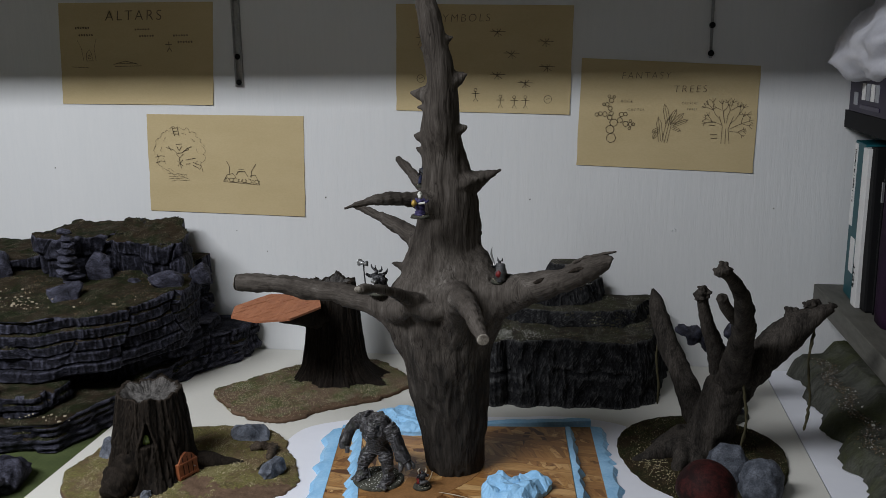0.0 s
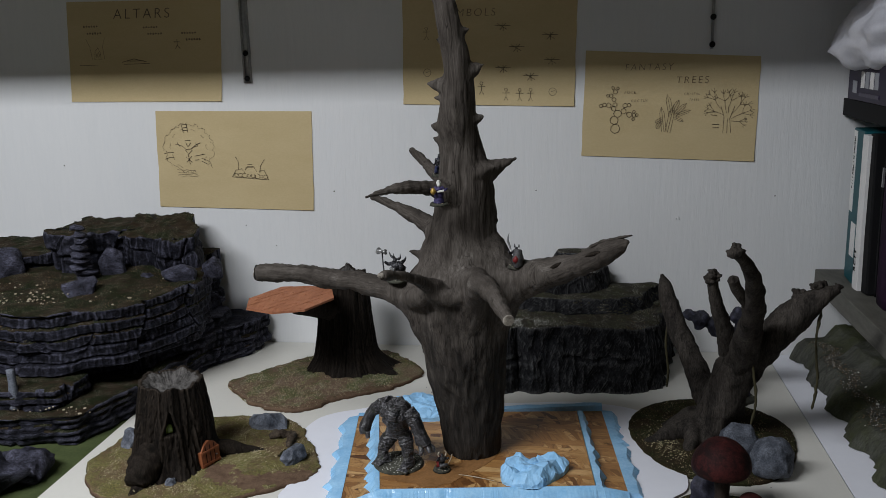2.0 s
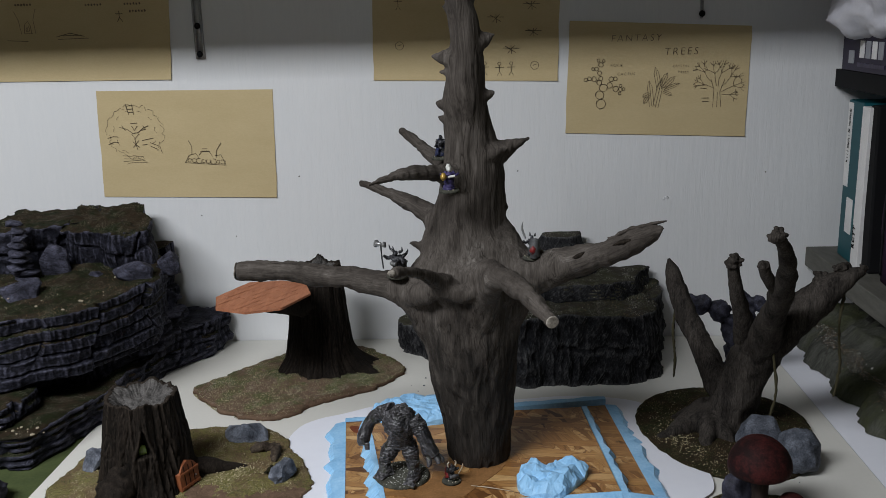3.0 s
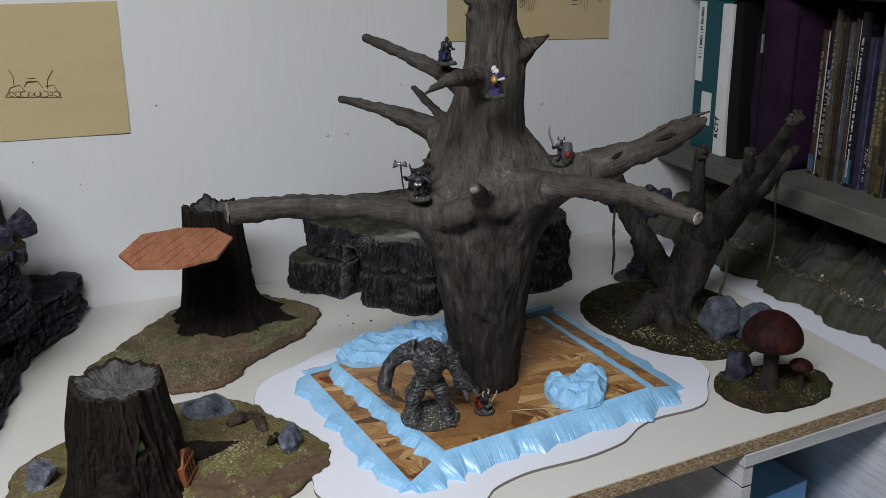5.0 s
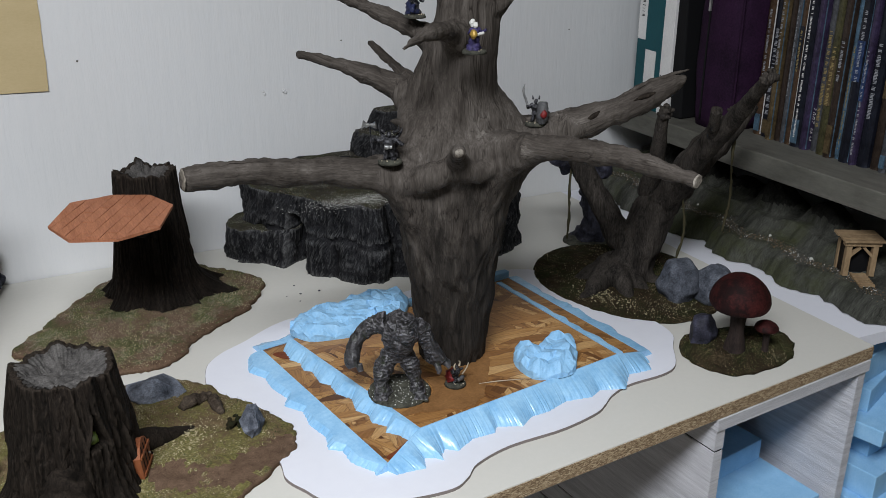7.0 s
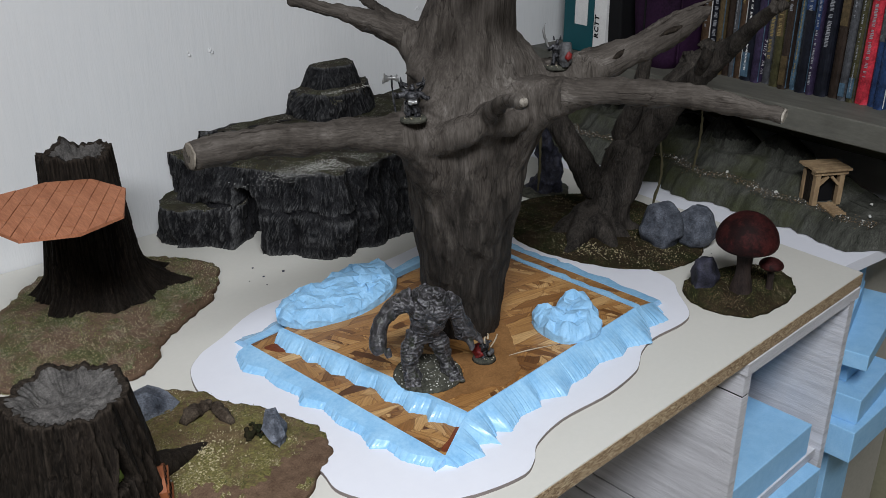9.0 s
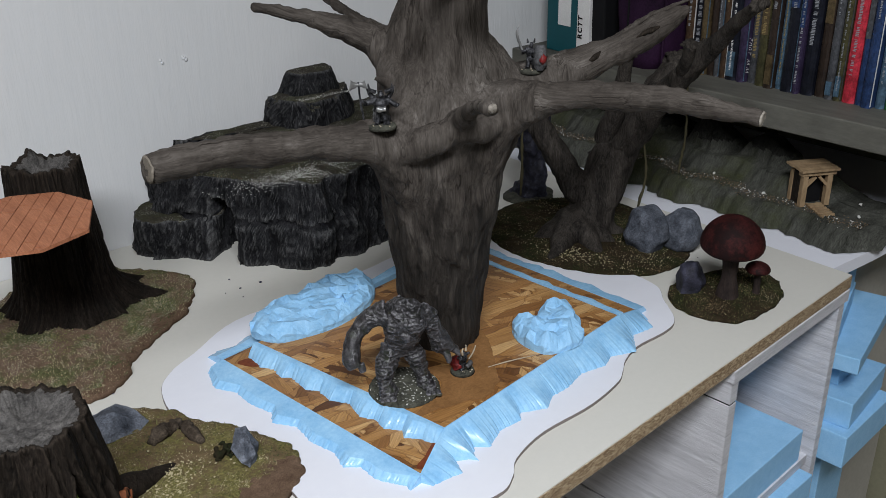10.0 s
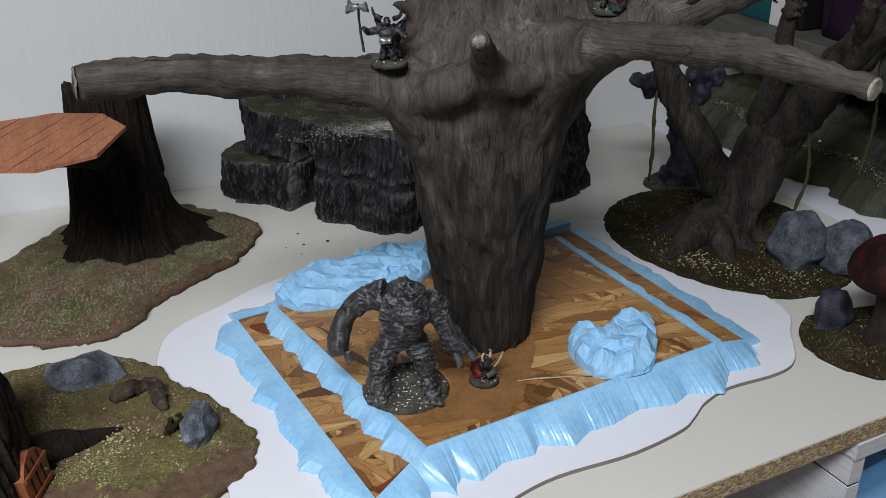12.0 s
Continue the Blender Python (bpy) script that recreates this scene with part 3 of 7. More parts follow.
def mound(outline, rim, dome, n=150, rings=34, ragged=0.004, bumps=0.002, seed=0.0, track=(), wide=0.0):
    """A flocked base: a thin, ragged-edged sheet that swells towards its middle, with bare earth along a trodden track."""
    o = spline(outline, n, True)
    c = o.mean(axis=0)
    bm = bmesh.new()
    edge = []
    for i, (x, y) in enumerate(o):
        d = Vector((x - c[0], y - c[1])).normalized() * ragged * (n3(x + seed, y, 0, 55) + 0.6 * n3(x, y + seed, 1, 160))
        edge.append((x + d.x, y + d.y))
    loops = [[(x, y, 0.0) for x, y in edge]]
    for k in range(rings):
        s = 1 - k / rings
        s = 1 - 0.006 if k == 0 else s
        loop = []
        for x, y in edge:
            px, py = c[0] + (x - c[0]) * s, c[1] + (y - c[1]) * s
            z = rim + dome * (1 - s * s) + bumps * (n3(px + seed, py, 0, 45) + 0.6 * n3(px, py + seed, 3, 130)) * min(1, (1 - s) * 8)
            loop.append((px, py, max(z, 0.001)))
        loops.append(loop)
    skin(bm, loops)
    bm.normal_update()
    way = spline(track, 40, False) if track else ()
    for f in bm.faces:
        p = f.calc_center_median()
        if len(way) and min(math.hypot(p.x - x, p.y - y) for x, y in way) < wide * (1 + 1.0 * n3(p.x, p.y, seed, 40) + 0.5 * n3(p.x, p.y, seed, 150)):
            f.material_index = 1
        elif len(way) and abs(f.normal.z) < 0.4:
            f.material_index = 1
    return bm


def tier(outline, z0, z1, relief, n=220, rings=26, inner=10, top=None, taper=0.0, smooth_outline=True):
    """A rock mass with the given plan: walls pushed in and out by relief(s, z, x, y), s metres along the edge, and an uneven top."""
    o = spline(outline, n, True) if smooth_outline else polyline(outline, n)
    c = o.mean(axis=0)
    step = np.r_[0, np.cumsum(np.linalg.norm(np.diff(o, axis=0), axis=1))]
    nor = []
    for i in range(n):
        t = o[(i + 1) % n] - o[i - 1]
        q = np.array([t[1], -t[0]]) / (np.linalg.norm(t) + 1e-9)
        nor.append(q if q @ (o[i] - c) > 0 or True else -q)
    area = sum(o[i - 1][0] * o[i][1] - o[i][0] * o[i - 1][1] for i in range(n))
    sign = 1 if area > 0 else -1
    bm = bmesh.new()
    loops = []
    for k in range(rings + 1):
        h = k / rings
        z = z0 + (z1 - z0) * h
        loops.append([(o[i][0] + sign * nor[i][0] * (relief(step[i], z, *o[i]) - taper * h),
                       o[i][1] + sign * nor[i][1] * (relief(step[i], z, *o[i]) - taper * h), z) for i in range(n)])
    rim = loops[-1]
    top = top or (lambda x, y: 0.004 * n3(x, y, 0, 40))
    loops[-1] = [(x, y, z + top(x, y)) for x, y, z in rim]
    for k in range(1, inner + 1):
        s = 1 - k / (inner + 0.5)
        loops.append([(c[0] + (x - c[0]) * s, c[1] + (y - c[1]) * s, z1 + top(c[0] + (x - c[0]) * s, c[1] + (y - c[1]) * s)) for x, y, z in rim])
    skin(bm, loops)
    return bm


def polyline(points, n):
    """n points evenly along a closed polygon, its corners kept sharp."""
    p = np.array(list(points) + [points[0]], float)
    d = np.r_[0, np.cumsum(np.linalg.norm(np.diff(p, axis=0), axis=1))]
    at = np.linspace(0, d[-1], n, endpoint=False)
    return np.c_[np.interp(at, d, p[:, 0]), np.interp(at, d, p[:, 1])]


def turf(ob, parent, count, length, kinds, slot=None, seed=1):
    """Static grass: short blades of a few colours standing on the upward faces of a part."""
    r = random.Random(seed)
    me = ob.data
    polys = [p for p in me.polygons if (slot is None or p.material_index == slot) and abs(p.normal.z) > 0.5]
    area = [p.area for p in polys]
    verts, faces, which = [], [], []
    for p in r.choices(polys, area, k=count):
        vs = [me.vertices[i].co for i in p.vertices]
        k = r.randrange(1, len(vs) - 1)
        a, b = sorted((r.random(), r.random()))
        c = vs[0] * a + vs[k] * (b - a) + vs[k + 1] * (1 - b)
        w, l = r.uniform(0, TAU), length * r.uniform(0.4, 1.2)
        side = Vector((math.cos(w), math.sin(w), 0)) * 0.0005
        tip = Vector((r.gauss(0, 0.7), r.gauss(0, 0.7), 1)).normalized() * l
        n = len(verts)
        verts += [c - side, c + side, c + tip]
        faces.append((n, n + 1, n + 2))
        patch = 0.5 + 1.25 * n3(c.x, c.y, seed, 21) + r.gauss(0, 0.17)
        which.append(min(len(kinds) - 1, max(0, int(patch * len(kinds)))))
    g = bpy.data.meshes.new("static_grass")
    g.from_pydata([tuple(v) for v in verts], [], faces)
    for k in kinds:
        g.materials.append(M[k])
    g.polygons.foreach_set("material_index", which)
    o = new("static_grass", g)
    o.parent = parent
    return tagged(o, "short static grass glued on", kind="stuff")


# ---- the room ----
WALL = 1.66


def structure(name, bm, mat, label, smooth=False):
    return single(name, bm, mat, label, name.split("_")[0], kind="structure", smooth=smooth)


structure("wall_back", block((-2.4, WALL, -0.8), (1.05, WALL + 0.1, 1.7)), "wall", "white painted plaster wall with dents and specks")
structure("wall_right", block((0.95, -2.2, -0.8), (1.05, WALL, 1.7)), "olive", "dim olive-grey wall behind the book shelf")
# left, rear and ceiling are unseen; their dark grey cuts the bounced light
structure("wall_left", block((-2.5, -2.2, -0.8), (-2.4, WALL + 0.1, 1.7)), "dim", "unseen plain wall, dark grey to limit bounced light")
structure("wall_rear", block((-2.4, -2.3, -0.8), (1.05, -2.2, 1.7)), "dim", "unseen plain wall, dark grey to limit bounced light")
structure("ceiling", block((-2.5, -2.3, 1.7), (1.05, WALL + 0.1, 1.8)), "dim", "unseen plain ceiling, dark to limit bounced light")
structure("floor", block((-2.5, -2.3, -0.9), (1.05, WALL + 0.1, -0.8)), "floor", "dull brown tiled floor")

for place, wide, power in LAMPS:
    fixture = thing("ceiling_light", (place[0], place[1], 1.7), "white enamelled fluorescent ceiling fitting", "ceiling light")
    part("housing", block((-wide / 2 - 0.03, -0.23, -0.14), (wide / 2 + 0.03, 0.23, 0.0)), "ceiling", fixture, smooth=False)


def wall_specks():
    bm = bmesh.new()
    for x, z, r in ((-0.318, 0.308, 0.0016), (-0.87, 0.36, 0.0016), (-0.44, 0.20, 0.0012), (0.07, 0.31, 0.0013), (0.50, 0.30, 0.0014), (-0.50, 0.24, 0.0012)):
        ball(bm, (x, WALL, z), r, (1, 0.35, 1), 1)
    return bm


structure("trim_plaster_specks", wall_specks(), "shelf", "small chips and dents in the plaster", True)

bm = bmesh.new()
for x, z in ((-0.056, 0.241), (-0.025, 0.238), (0.33, 0.26), (-0.60, 0.23)):
    for k in range(4):
        ball(bm, (x + rnd.uniform(-0.004, 0.004), WALL, z + rnd.uniform(-0.005, 0.005)), rnd.uniform(0.0015, 0.003), (1, 0.5, 1), 1)
structure("trim_filler", bm, "wall", "small blobs of old filler on the plaster", True)

# the shelf over the table, out of sight, whose shade falls on the wall, and its two brackets
upper = thing("upper_shelf", (0, WALL, 0.707), "white painted board shelf on steel brackets", "shelf", kind="structure")
part("board", block((-1.6, -0.32, 0.0), (0.94, -0.002, 0.02)), "wall", upper, smooth=False)
for bx, low, slim in ((-0.475, -0.190, 1.0), (0.378, -0.145, 0.30)):
    bm = bmesh.new()
    box(bm, (bx - 0.008 * slim, -0.004, low), (bx + 0.008 * slim, 0.0, 0.0))
    for sx in (-1, 1):
        tube(bm, [(bx + sx * 0.006 * slim, -0.004, low), (bx + sx * 0.006 * slim, -0.004, 0)], [0.002 * slim, 0.002 * slim], 6, 4, 0)
    br = part("bracket", bm, "steel", upper, "galvanised steel shelf bracket with dark screw heads")
    for z in (low + 0.008, low + 0.055):
        b2 = bmesh.new()
        ball(b2, (bx, -0.006, z), 0.0055, (1, 0.5, 1), 2)
        part("screw", b2, "black", br)

# ---- the table ----
TABLE = [(-0.572, 0.888), (0.4995, 0.964), (0.4995, WALL - 0.002), (-0.572, WALL - 0.002)]
table = thing("work_table", (0, 0, 0), "ivory laminated chipboard table top with a raw front edge", "table", kind="structure")
part("table_top", prism(TABLE, -0.0185, 0.0), ["laminate"], table, smooth=False)
part("raw_edge", prism([(-0.572, 0.8872), (0.4998, 0.9632), (0.4998, 0.9645), (-0.572, 0.8885)], -0.0175, -0.0012), "chip", table, "crumbly brown chipboard core", False)
side = thing("side_table", (0, 0, 0), "white painted board beside the table top", "table", kind="structure")
part("board", prism([(0.502, 0.99), (0.60, 0.985), (0.948, 0.98), (0.948, WALL - 0.002), (0.502, WALL - 0.002)], -0.019, -0.002), "card", side, smooth=False)
part("panel", block((0.52, 1.06, -0.8), (0.94, WALL - 0.01, -0.019)), "greyboard", side, smooth=False)
left = thing("green_board", (0, 0, 0), "board covered with dull green felt", "board", kind="structure")
part("felt", prism([(-1.3, 0.80), (-0.574, 0.80), (-0.574, WALL - 0.002), (-1.3, WALL - 0.002)], -0.02, -0.002), "green", left, smooth=False)
part("panel", block((-1.28, 0.86, -0.8), (-0.60, WALL - 0.01, -0.02)), "plywhite", left, smooth=False)

# white plywood box that carries the table's front
crate = thing("plywood_cabinet", (0.228, 0.943, -0.8), "white brush-painted open plywood cabinet under the table", "cabinet", turn=4)
part("top_panel", block((-0.002, 0.0, 0.766), (0.270, 0.6, 0.781)), "plywhite", crate, smooth=False)
for z0, z1 in ((0.0, 0.484), (0.487, 0.521), (0.524, 0.735), (0.738, 0.766)):
    part("side_board", block((0.0, 0.003, z0), (0.014, 0.6, z1)), "plywhite", crate, smooth=False)
part("dark_joint", block((0.002, 0.004, 0.0), (0.013, 0.59, 0.765)), "black", crate, smooth=False)
part("side_panel", block((0.254, 0.003, 0.0), (0.268, 0.6, 0.766)), "plywhite", crate, smooth=False)
part("back_panel", block((0.0145, 0.58, 0.02), (0.2535, 0.595, 0.766)), "plywhite", crate, smooth=False)
part("bottom_panel", block((0.0145, 0.004, 0.0), (0.2535, 0.578, 0.015)), "plywhite", crate, smooth=False)
part("shelf", block((0.0145, 0.01, 0.52), (0.2535, 0.578, 0.534)), "plywhite", crate, smooth=False)


def foam_block(place, size, turn):
    ob = single("foam_block", block((0, 0, 0), size), "foam", "pale blue styrofoam offcut stacked with others", "foam block", "blue foam offcuts", smooth=False)
    ob.matrix_world = pose(*place, 0, 0, turn)
    return soften(ob, 0.0015)


for p, s, a in (((0.247, 0.957, -0.280), (0.215, 0.17, 0.062), 4), ((0.247, 1.030, -0.218), (0.058, 0.14, 0.062), 4), ((0.308, 1.050, -0.218), (0.145, 0.12, 0.032), 8), ((0.300, 0.945, -0.335), (0.165, 0.14, 0.055), 2)):
    foam_block(p, s, a)
for p, s, a in (((0.56, 0.985, -0.8), (0.1, 0.05, 0.51), 6), ((0.517, 0.938, -0.29), (0.15, 0.11, 0.05), 4), ((0.537, 0.947, -0.24), (0.135, 0.09, 0.04), 9), ((0.565, 0.985, -0.20), (0.10, 0.05, 0.048), 6), ((0.532, 0.947, -0.152), (0.21, 0.10, 0.024), 15), ((0.552, 0.990, -0.128), (0.13, 0.06, 0.035), 20), ((0.530, 1.000, -0.092), (0.12, 0.05, 0.040), 12)):
    foam_block(p, s, a)

# ---- kraft paper sketches on the wall ----
def letters(parent, text, x, z, size, y=-0.0022, weight=-0.0004):
    cu = bpy.data.curves.new("lettering", "FONT")
    cu.body, cu.size, cu.align_x, cu.extrude = text, size, "LEFT", 0.0001
    cu.space_character, cu.offset, cu.shear = 1.3, weight * min(1, size / 0.02), 0.12
    tmp = bpy.data.objects.new("lettering", cu)
    me = bpy.data.meshes.new_from_object(tmp)
    bpy.data.objects.remove(tmp)
    me.materials.append(M["pencil_soft"])
    ob = new("lettering", me)
    ob.matrix_basis = pose(x, y, z, 90, 0, 0)
    ob.parent = parent
    return tagged(ob, "pencilled capitals " + text)


def strokes(parent, lines, width=0.00085, y=-0.0022, label="", tone="pencil"):
    """Pencil lines given as lists of (x, z); strokes that lie close together make one drawing, a part of its own."""
    drawings = []
    for l in lines:
        b = [min(p[0] for p in l) - 0.004, max(p[0] for p in l) + 0.004, min(p[1] for p in l) - 0.004, max(p[1] for p in l) + 0.004, [l]]
        for d in [d for d in drawings if d[0] < b[1] and b[0] < d[1] and d[2] < b[3] and b[2] < d[3]]:
            drawings.remove(d)
            b = [min(b[0], d[0]), max(b[1], d[1]), min(b[2], d[2]), max(b[3], d[3]), b[4] + d[4]]
        drawings.append(b)
    for d in drawings:
        bm = bmesh.new()
        for l in d[4]:
            side = []
            for i, (x, z) in enumerate(l):
                a, b = l[max(i - 1, 0)], l[min(i + 1, len(l) - 1)]
                q = Vector((a[1] - b[1], b[0] - a[0]))
                q = (q.normalized() if q.length > 1e-7 else Vector((1, 0))) * width * 0.5 * (0.75 + 0.5 * rnd.random())
                side.append((bm.verts.new((x + q.x, y, z + q.y)), bm.verts.new((x - q.x, y, z - q.y))))
            for (a, b), (c, e) in zip(side, side[1:]):
                bm.faces.new((a, b, e, c))
        part("pencil_sketch", bm, tone, parent, label, False)


def arc(cx, cz, r, a0=0, a1=360, n=14, squash=1.0, jit=0.0):
    return [(cx + (r + jit * rnd.uniform(-1, 1)) * math.cos(radians(a0 + (a1 - a0) * i / n)), cz + squash * (r + jit * rnd.uniform(-1, 1)) * math.sin(radians(a0 + (a1 - a0) * i / n))) for i in range(n + 1)]


def branchy(x, z, a, length, level, out):
    x1, z1 = x + length * math.cos(a), z + length * math.sin(a)
    out.append([(x, z), ((x + x1) / 2 + rnd.uniform(-1, 1) * 0.1 * length, (z + z1) / 2), (x1, z1)])
    if level:
        for s in (-0.70, 0.02, 0.74):
            branchy(x1, z1, a + s + rnd.uniform(-0.2, 0.2), length * 0.62, level - 1, out)


def paper(corners, label):
    """A kraft sheet through its four corners (x, z), top left first, slightly curling off the wall."""
    t = thing("sketch_paper", (0, WALL, 0), label, "paper", "kraft paper sketches on the wall")
    bm = bmesh.new()
    tl, tr, br, bl = [Vector(c) for c in corners]
    nx, nz = 16, 10
    g = []
    for j in range(nz + 1):
        row = []
        for i in range(nx + 1):
            u, w = i / nx, j / nz
            p = (tl * (1 - u) + tr * u) * (1 - w) + (bl * (1 - u) + br * u) * w
            lift = 0.0012 + 0.004 * max(0, u - 0.75) * w + 0.006 * max(0, w - 0.85)
            row.append(bm.verts.new((p.x + 0.0015 * n3(u * 3, w * 3, tl.x, 2) * (u in (0, 1)), -lift, p.y)))
        g.append(row)
    for j in range(nz):
        for i in range(nx):
            bm.faces.new((g[j][i], g[j + 1][i], g[j + 1][i + 1], g[j][i + 1]))
    s = part("sheet", bm, "kraft", t, smooth=False)
    m = s.modifiers.new("thick", "SOLIDIFY")
    m.thickness = 0.0006
    return t


p1 = paper(((-0.827, 0.675), (-0.518, 0.672), (-0.530, 0.483), (-0.838, 0.486)), "kraft paper sheet with pencil sketches titled ALTARS")
letters(p1, "ALTARS", -0.735, 0.641, 0.027)
strokes(p1, [[(-0.795, 0.606), (-0.788, 0.590), (-0.785, 0.566)], [(-0.756, 0.608), (-0.762, 0.590), (-0.760, 0.567)], [(-0.781, 0.567), (-0.765, 0.567)], [(-0.780, 0.568), (-0.778, 0.582), (-0.772, 0.588), (-0.768, 0.580), (-0.767, 0.568)], [(-0.776, 0.570), (-0.771, 0.580)], arc(-0.773, 0.574, 0.0035, n=6)], 0.0008, label="pencil sketch of an altar between horns", tone="pencil_soft")
strokes(p1, [[(-0.812, 0.556), (-0.775, 0.554)], [(-0.725, 0.560), (-0.700, 0.566), (-0.675, 0.560)], [(-0.722, 0.556), (-0.668, 0.557)], [(-0.715, 0.562), (-0.680, 0.562)]], 0.0011, label="smudged pencil sketch", tone="pencil_soft")
strokes(p1, [[(-0.617, 0.596), (-0.604, 0.596)], [(-0.610, 0.601), (-0.610, 0.590), (-0.614, 0.583)], [(-0.610, 0.590), (-0.605, 0.583)]], 0.0011, label="pencilled figure sign")
for k, (x0, z0) in enumerate(((-0.797, 0.628), (-0.791, 0.615), (-0.676, 0.624), (-0.668, 0.612), (-0.600, 0.612), (-0.592, 0.600))):
    strokes(p1, [[(x0 + 0.0052 * j, z0), (x0 + 0.0052 * j + 0.0028, z0 + 0.0008 * (j % 2))] for j in range(6)], 0.0034, label="illegible pencil note, drawn as bars", tone="pencil_soft")
p2 = paper(((-0.667, 0.466), (-0.354, 0.462), (-0.360, 0.271), (-0.674, 0.278)), "kraft paper sheet with a round sketch and an altar")
rim = [[(-0.605 + (0.050 + 0.004 * rnd.uniform(-1, 1)) * math.cos(a + 0.09 * i), 0.394 + (0.046 + 0.004 * rnd.uniform(-1, 1)) * math.sin(a + 0.09 * i)) for i in range(5)] for a in np.linspace(-0.8, 4.6, 17)]
rim += [[(-0.605 + (0.038 + 0.003 * rnd.uniform(-1, 1)) * math.cos(a + 0.09 * i), 0.392 + (0.040 + 0.003 * rnd.uniform(-1, 1)) * math.sin(a + 0.09 * i)) for i in range(4)] for a in np.linspace(-0.6, 4.0, 9)]
rim += [[(-0.630 + 0.010 * k + 0.004 * rnd.uniform(-1, 1), 0.350 - 0.004 * j + 0.002 * rnd.uniform(-1, 1)) for k in range(5)] for j in range(4)]
strokes(p2, rim, 0.0005, label="faint ring of sketched rocks", tone="pencil_soft")
mark = [[(-0.632, 0.402), (-0.618, 0.398), (-0.610, 0.391), (-0.600, 0.392), (-0.590, 0.400), (-0.580, 0.404)], [(-0.612, 0.390), (-0.606, 0.382), (-0.598, 0.390)], [(-0.612, 0.408), (-0.600, 0.409)], [(-0.610, 0.404), (-0.606, 0.396), (-0.600, 0.404)], [(-0.607, 0.382), (-0.604, 0.362)], [(-0.611, 0.376), (-0.600, 0.366)], [(-0.600, 0.378), (-0.611, 0.366)], [(-0.590, 0.404), (-0.586, 0.398), (-0.594, 0.396)], [(-0.628, 0.405), (-0.622, 0.396)],
        [(-0.617, 0.441), (-0.613, 0.424)], [(-0.606, 0.441), (-0.604, 0.424)], [(-0.617, 0.439), (-0.606, 0.440)], [(-0.616, 0.433), (-0.605, 0.434)], [(-0.614, 0.428), (-0.604, 0.428)]]
strokes(p2, mark, 0.0010, label="pencil sketch of a crossed sign and a ladder")
strokes(p2, [[(-0.656, 0.383), (-0.645, 0.386), (-0.636, 0.385)], [(-0.655, 0.372), (-0.645, 0.376), (-0.636, 0.375)], [(-0.594, 0.378), (-0.573, 0.382)], [(-0.594, 0.370), (-0.585, 0.371)], [(-0.580, 0.374), (-0.563, 0.367), (-0.560, 0.355)], [(-0.580, 0.368), (-0.568, 0.362)]], 0.0009, label="short pencil strokes beside the sign")
altar = [[(-0.520, 0.337), (-0.447, 0.331)], [(-0.520, 0.337), (-0.512, 0.350), (-0.500, 0.353), (-0.494, 0.344)], [(-0.507, 0.352), (-0.506, 0.366), (-0.511, 0.376)], [(-0.464, 0.345), (-0.462, 0.358), (-0.453, 0.371)], [(-0.466, 0.348), (-0.455, 0.350), (-0.447, 0.331)], [(-0.494, 0.350), (-0.488, 0.357), (-0.476, 0.357), (-0.470, 0.347)], [(-0.492, 0.356), (-0.474, 0.356)], [(-0.488, 0.361), (-0.478, 0.361)]]
altar += [arc(-0.512 + 0.0085 * k, 0.341 - 0.0006 * k, 0.0036 + 0.001 * (k % 3), 30 * k, 30 * k + 300, 7, 0.8, 0.0006) for k in range(8)]
strokes(p2, altar, 0.0008, label="pencil sketch of a horned altar")
p3 = paper(((-0.173, 0.662), (0.143, 0.654), (0.139, 0.465), (-0.177, 0.473)), "kraft paper sheet with small pencil signs titled SYMBOLS")
letters(p3, "SYMBOLS", -0.102, 0.629, 0.0195)
lines = []
for cx, cz, kind in ((-0.13, 0.60, 0), (-0.13, 0.53, 1), (0.01, 0.61, 2), (0.095, 0.592, 2), (0.035, 0.572, 2), (0.098, 0.548, 2), (0.01, 0.535, 2), (0.06, 0.520, 2), (-0.03, 0.50, 0), (0.015, 0.488, 0), (0.04, 0.487, 0), (0.06, 0.487, 0), (0.10, 0.492, 1)):
    if kind == 0:
        lines += [[(cx, cz - 0.004), (cx, cz + 0.006)], [(cx - 0.007, cz + 0.003), (cx + 0.007, cz + 0.003)], [(cx - 0.004, cz - 0.011), (cx, cz - 0.004), (cx + 0.004, cz - 0.011)], arc(cx, cz + 0.009, 0.003, n=6)]
    elif kind == 1:
        lines += [arc(cx, cz, 0.007, n=10), [(cx - 0.003, cz), (cx + 0.004, cz + 0.002)]]
    else:
        lines += [[(cx - 0.014, cz + 0.002), (cx + 0.014, cz + 0.001)], [(cx - 0.01, cz + 0.005), (cx + 0.008, cz - 0.006)], [(cx - 0.006, cz - 0.007), (cx + 0.006, cz + 0.006)], [(cx, cz + 0.006), (cx + 0.001, cz - 0.008)]]
strokes(p3, lines)
p4 = paper(((0.159, 0.564), (0.463, 0.548), (0.460, 0.363), (0.153, 0.375)), "kraft paper sheet with pencilled trees titled FANTASY TREES")
letters(p4, "FANTASY", 0.228, 0.5275, 0.0165)
letters(p4, "TREES", 0.318, 0.5035, 0.0175)
letters(p4, "ROCK", 0.228, 0.4865, 0.0065)
letters(p4, "CACTUS", 0.240, 0.4715, 0.0065)
letters(p4, "CRYSTAL", 0.333, 0.483, 0.0055)
letters(p4, "TREES", 0.342, 0.4725, 0.0055)
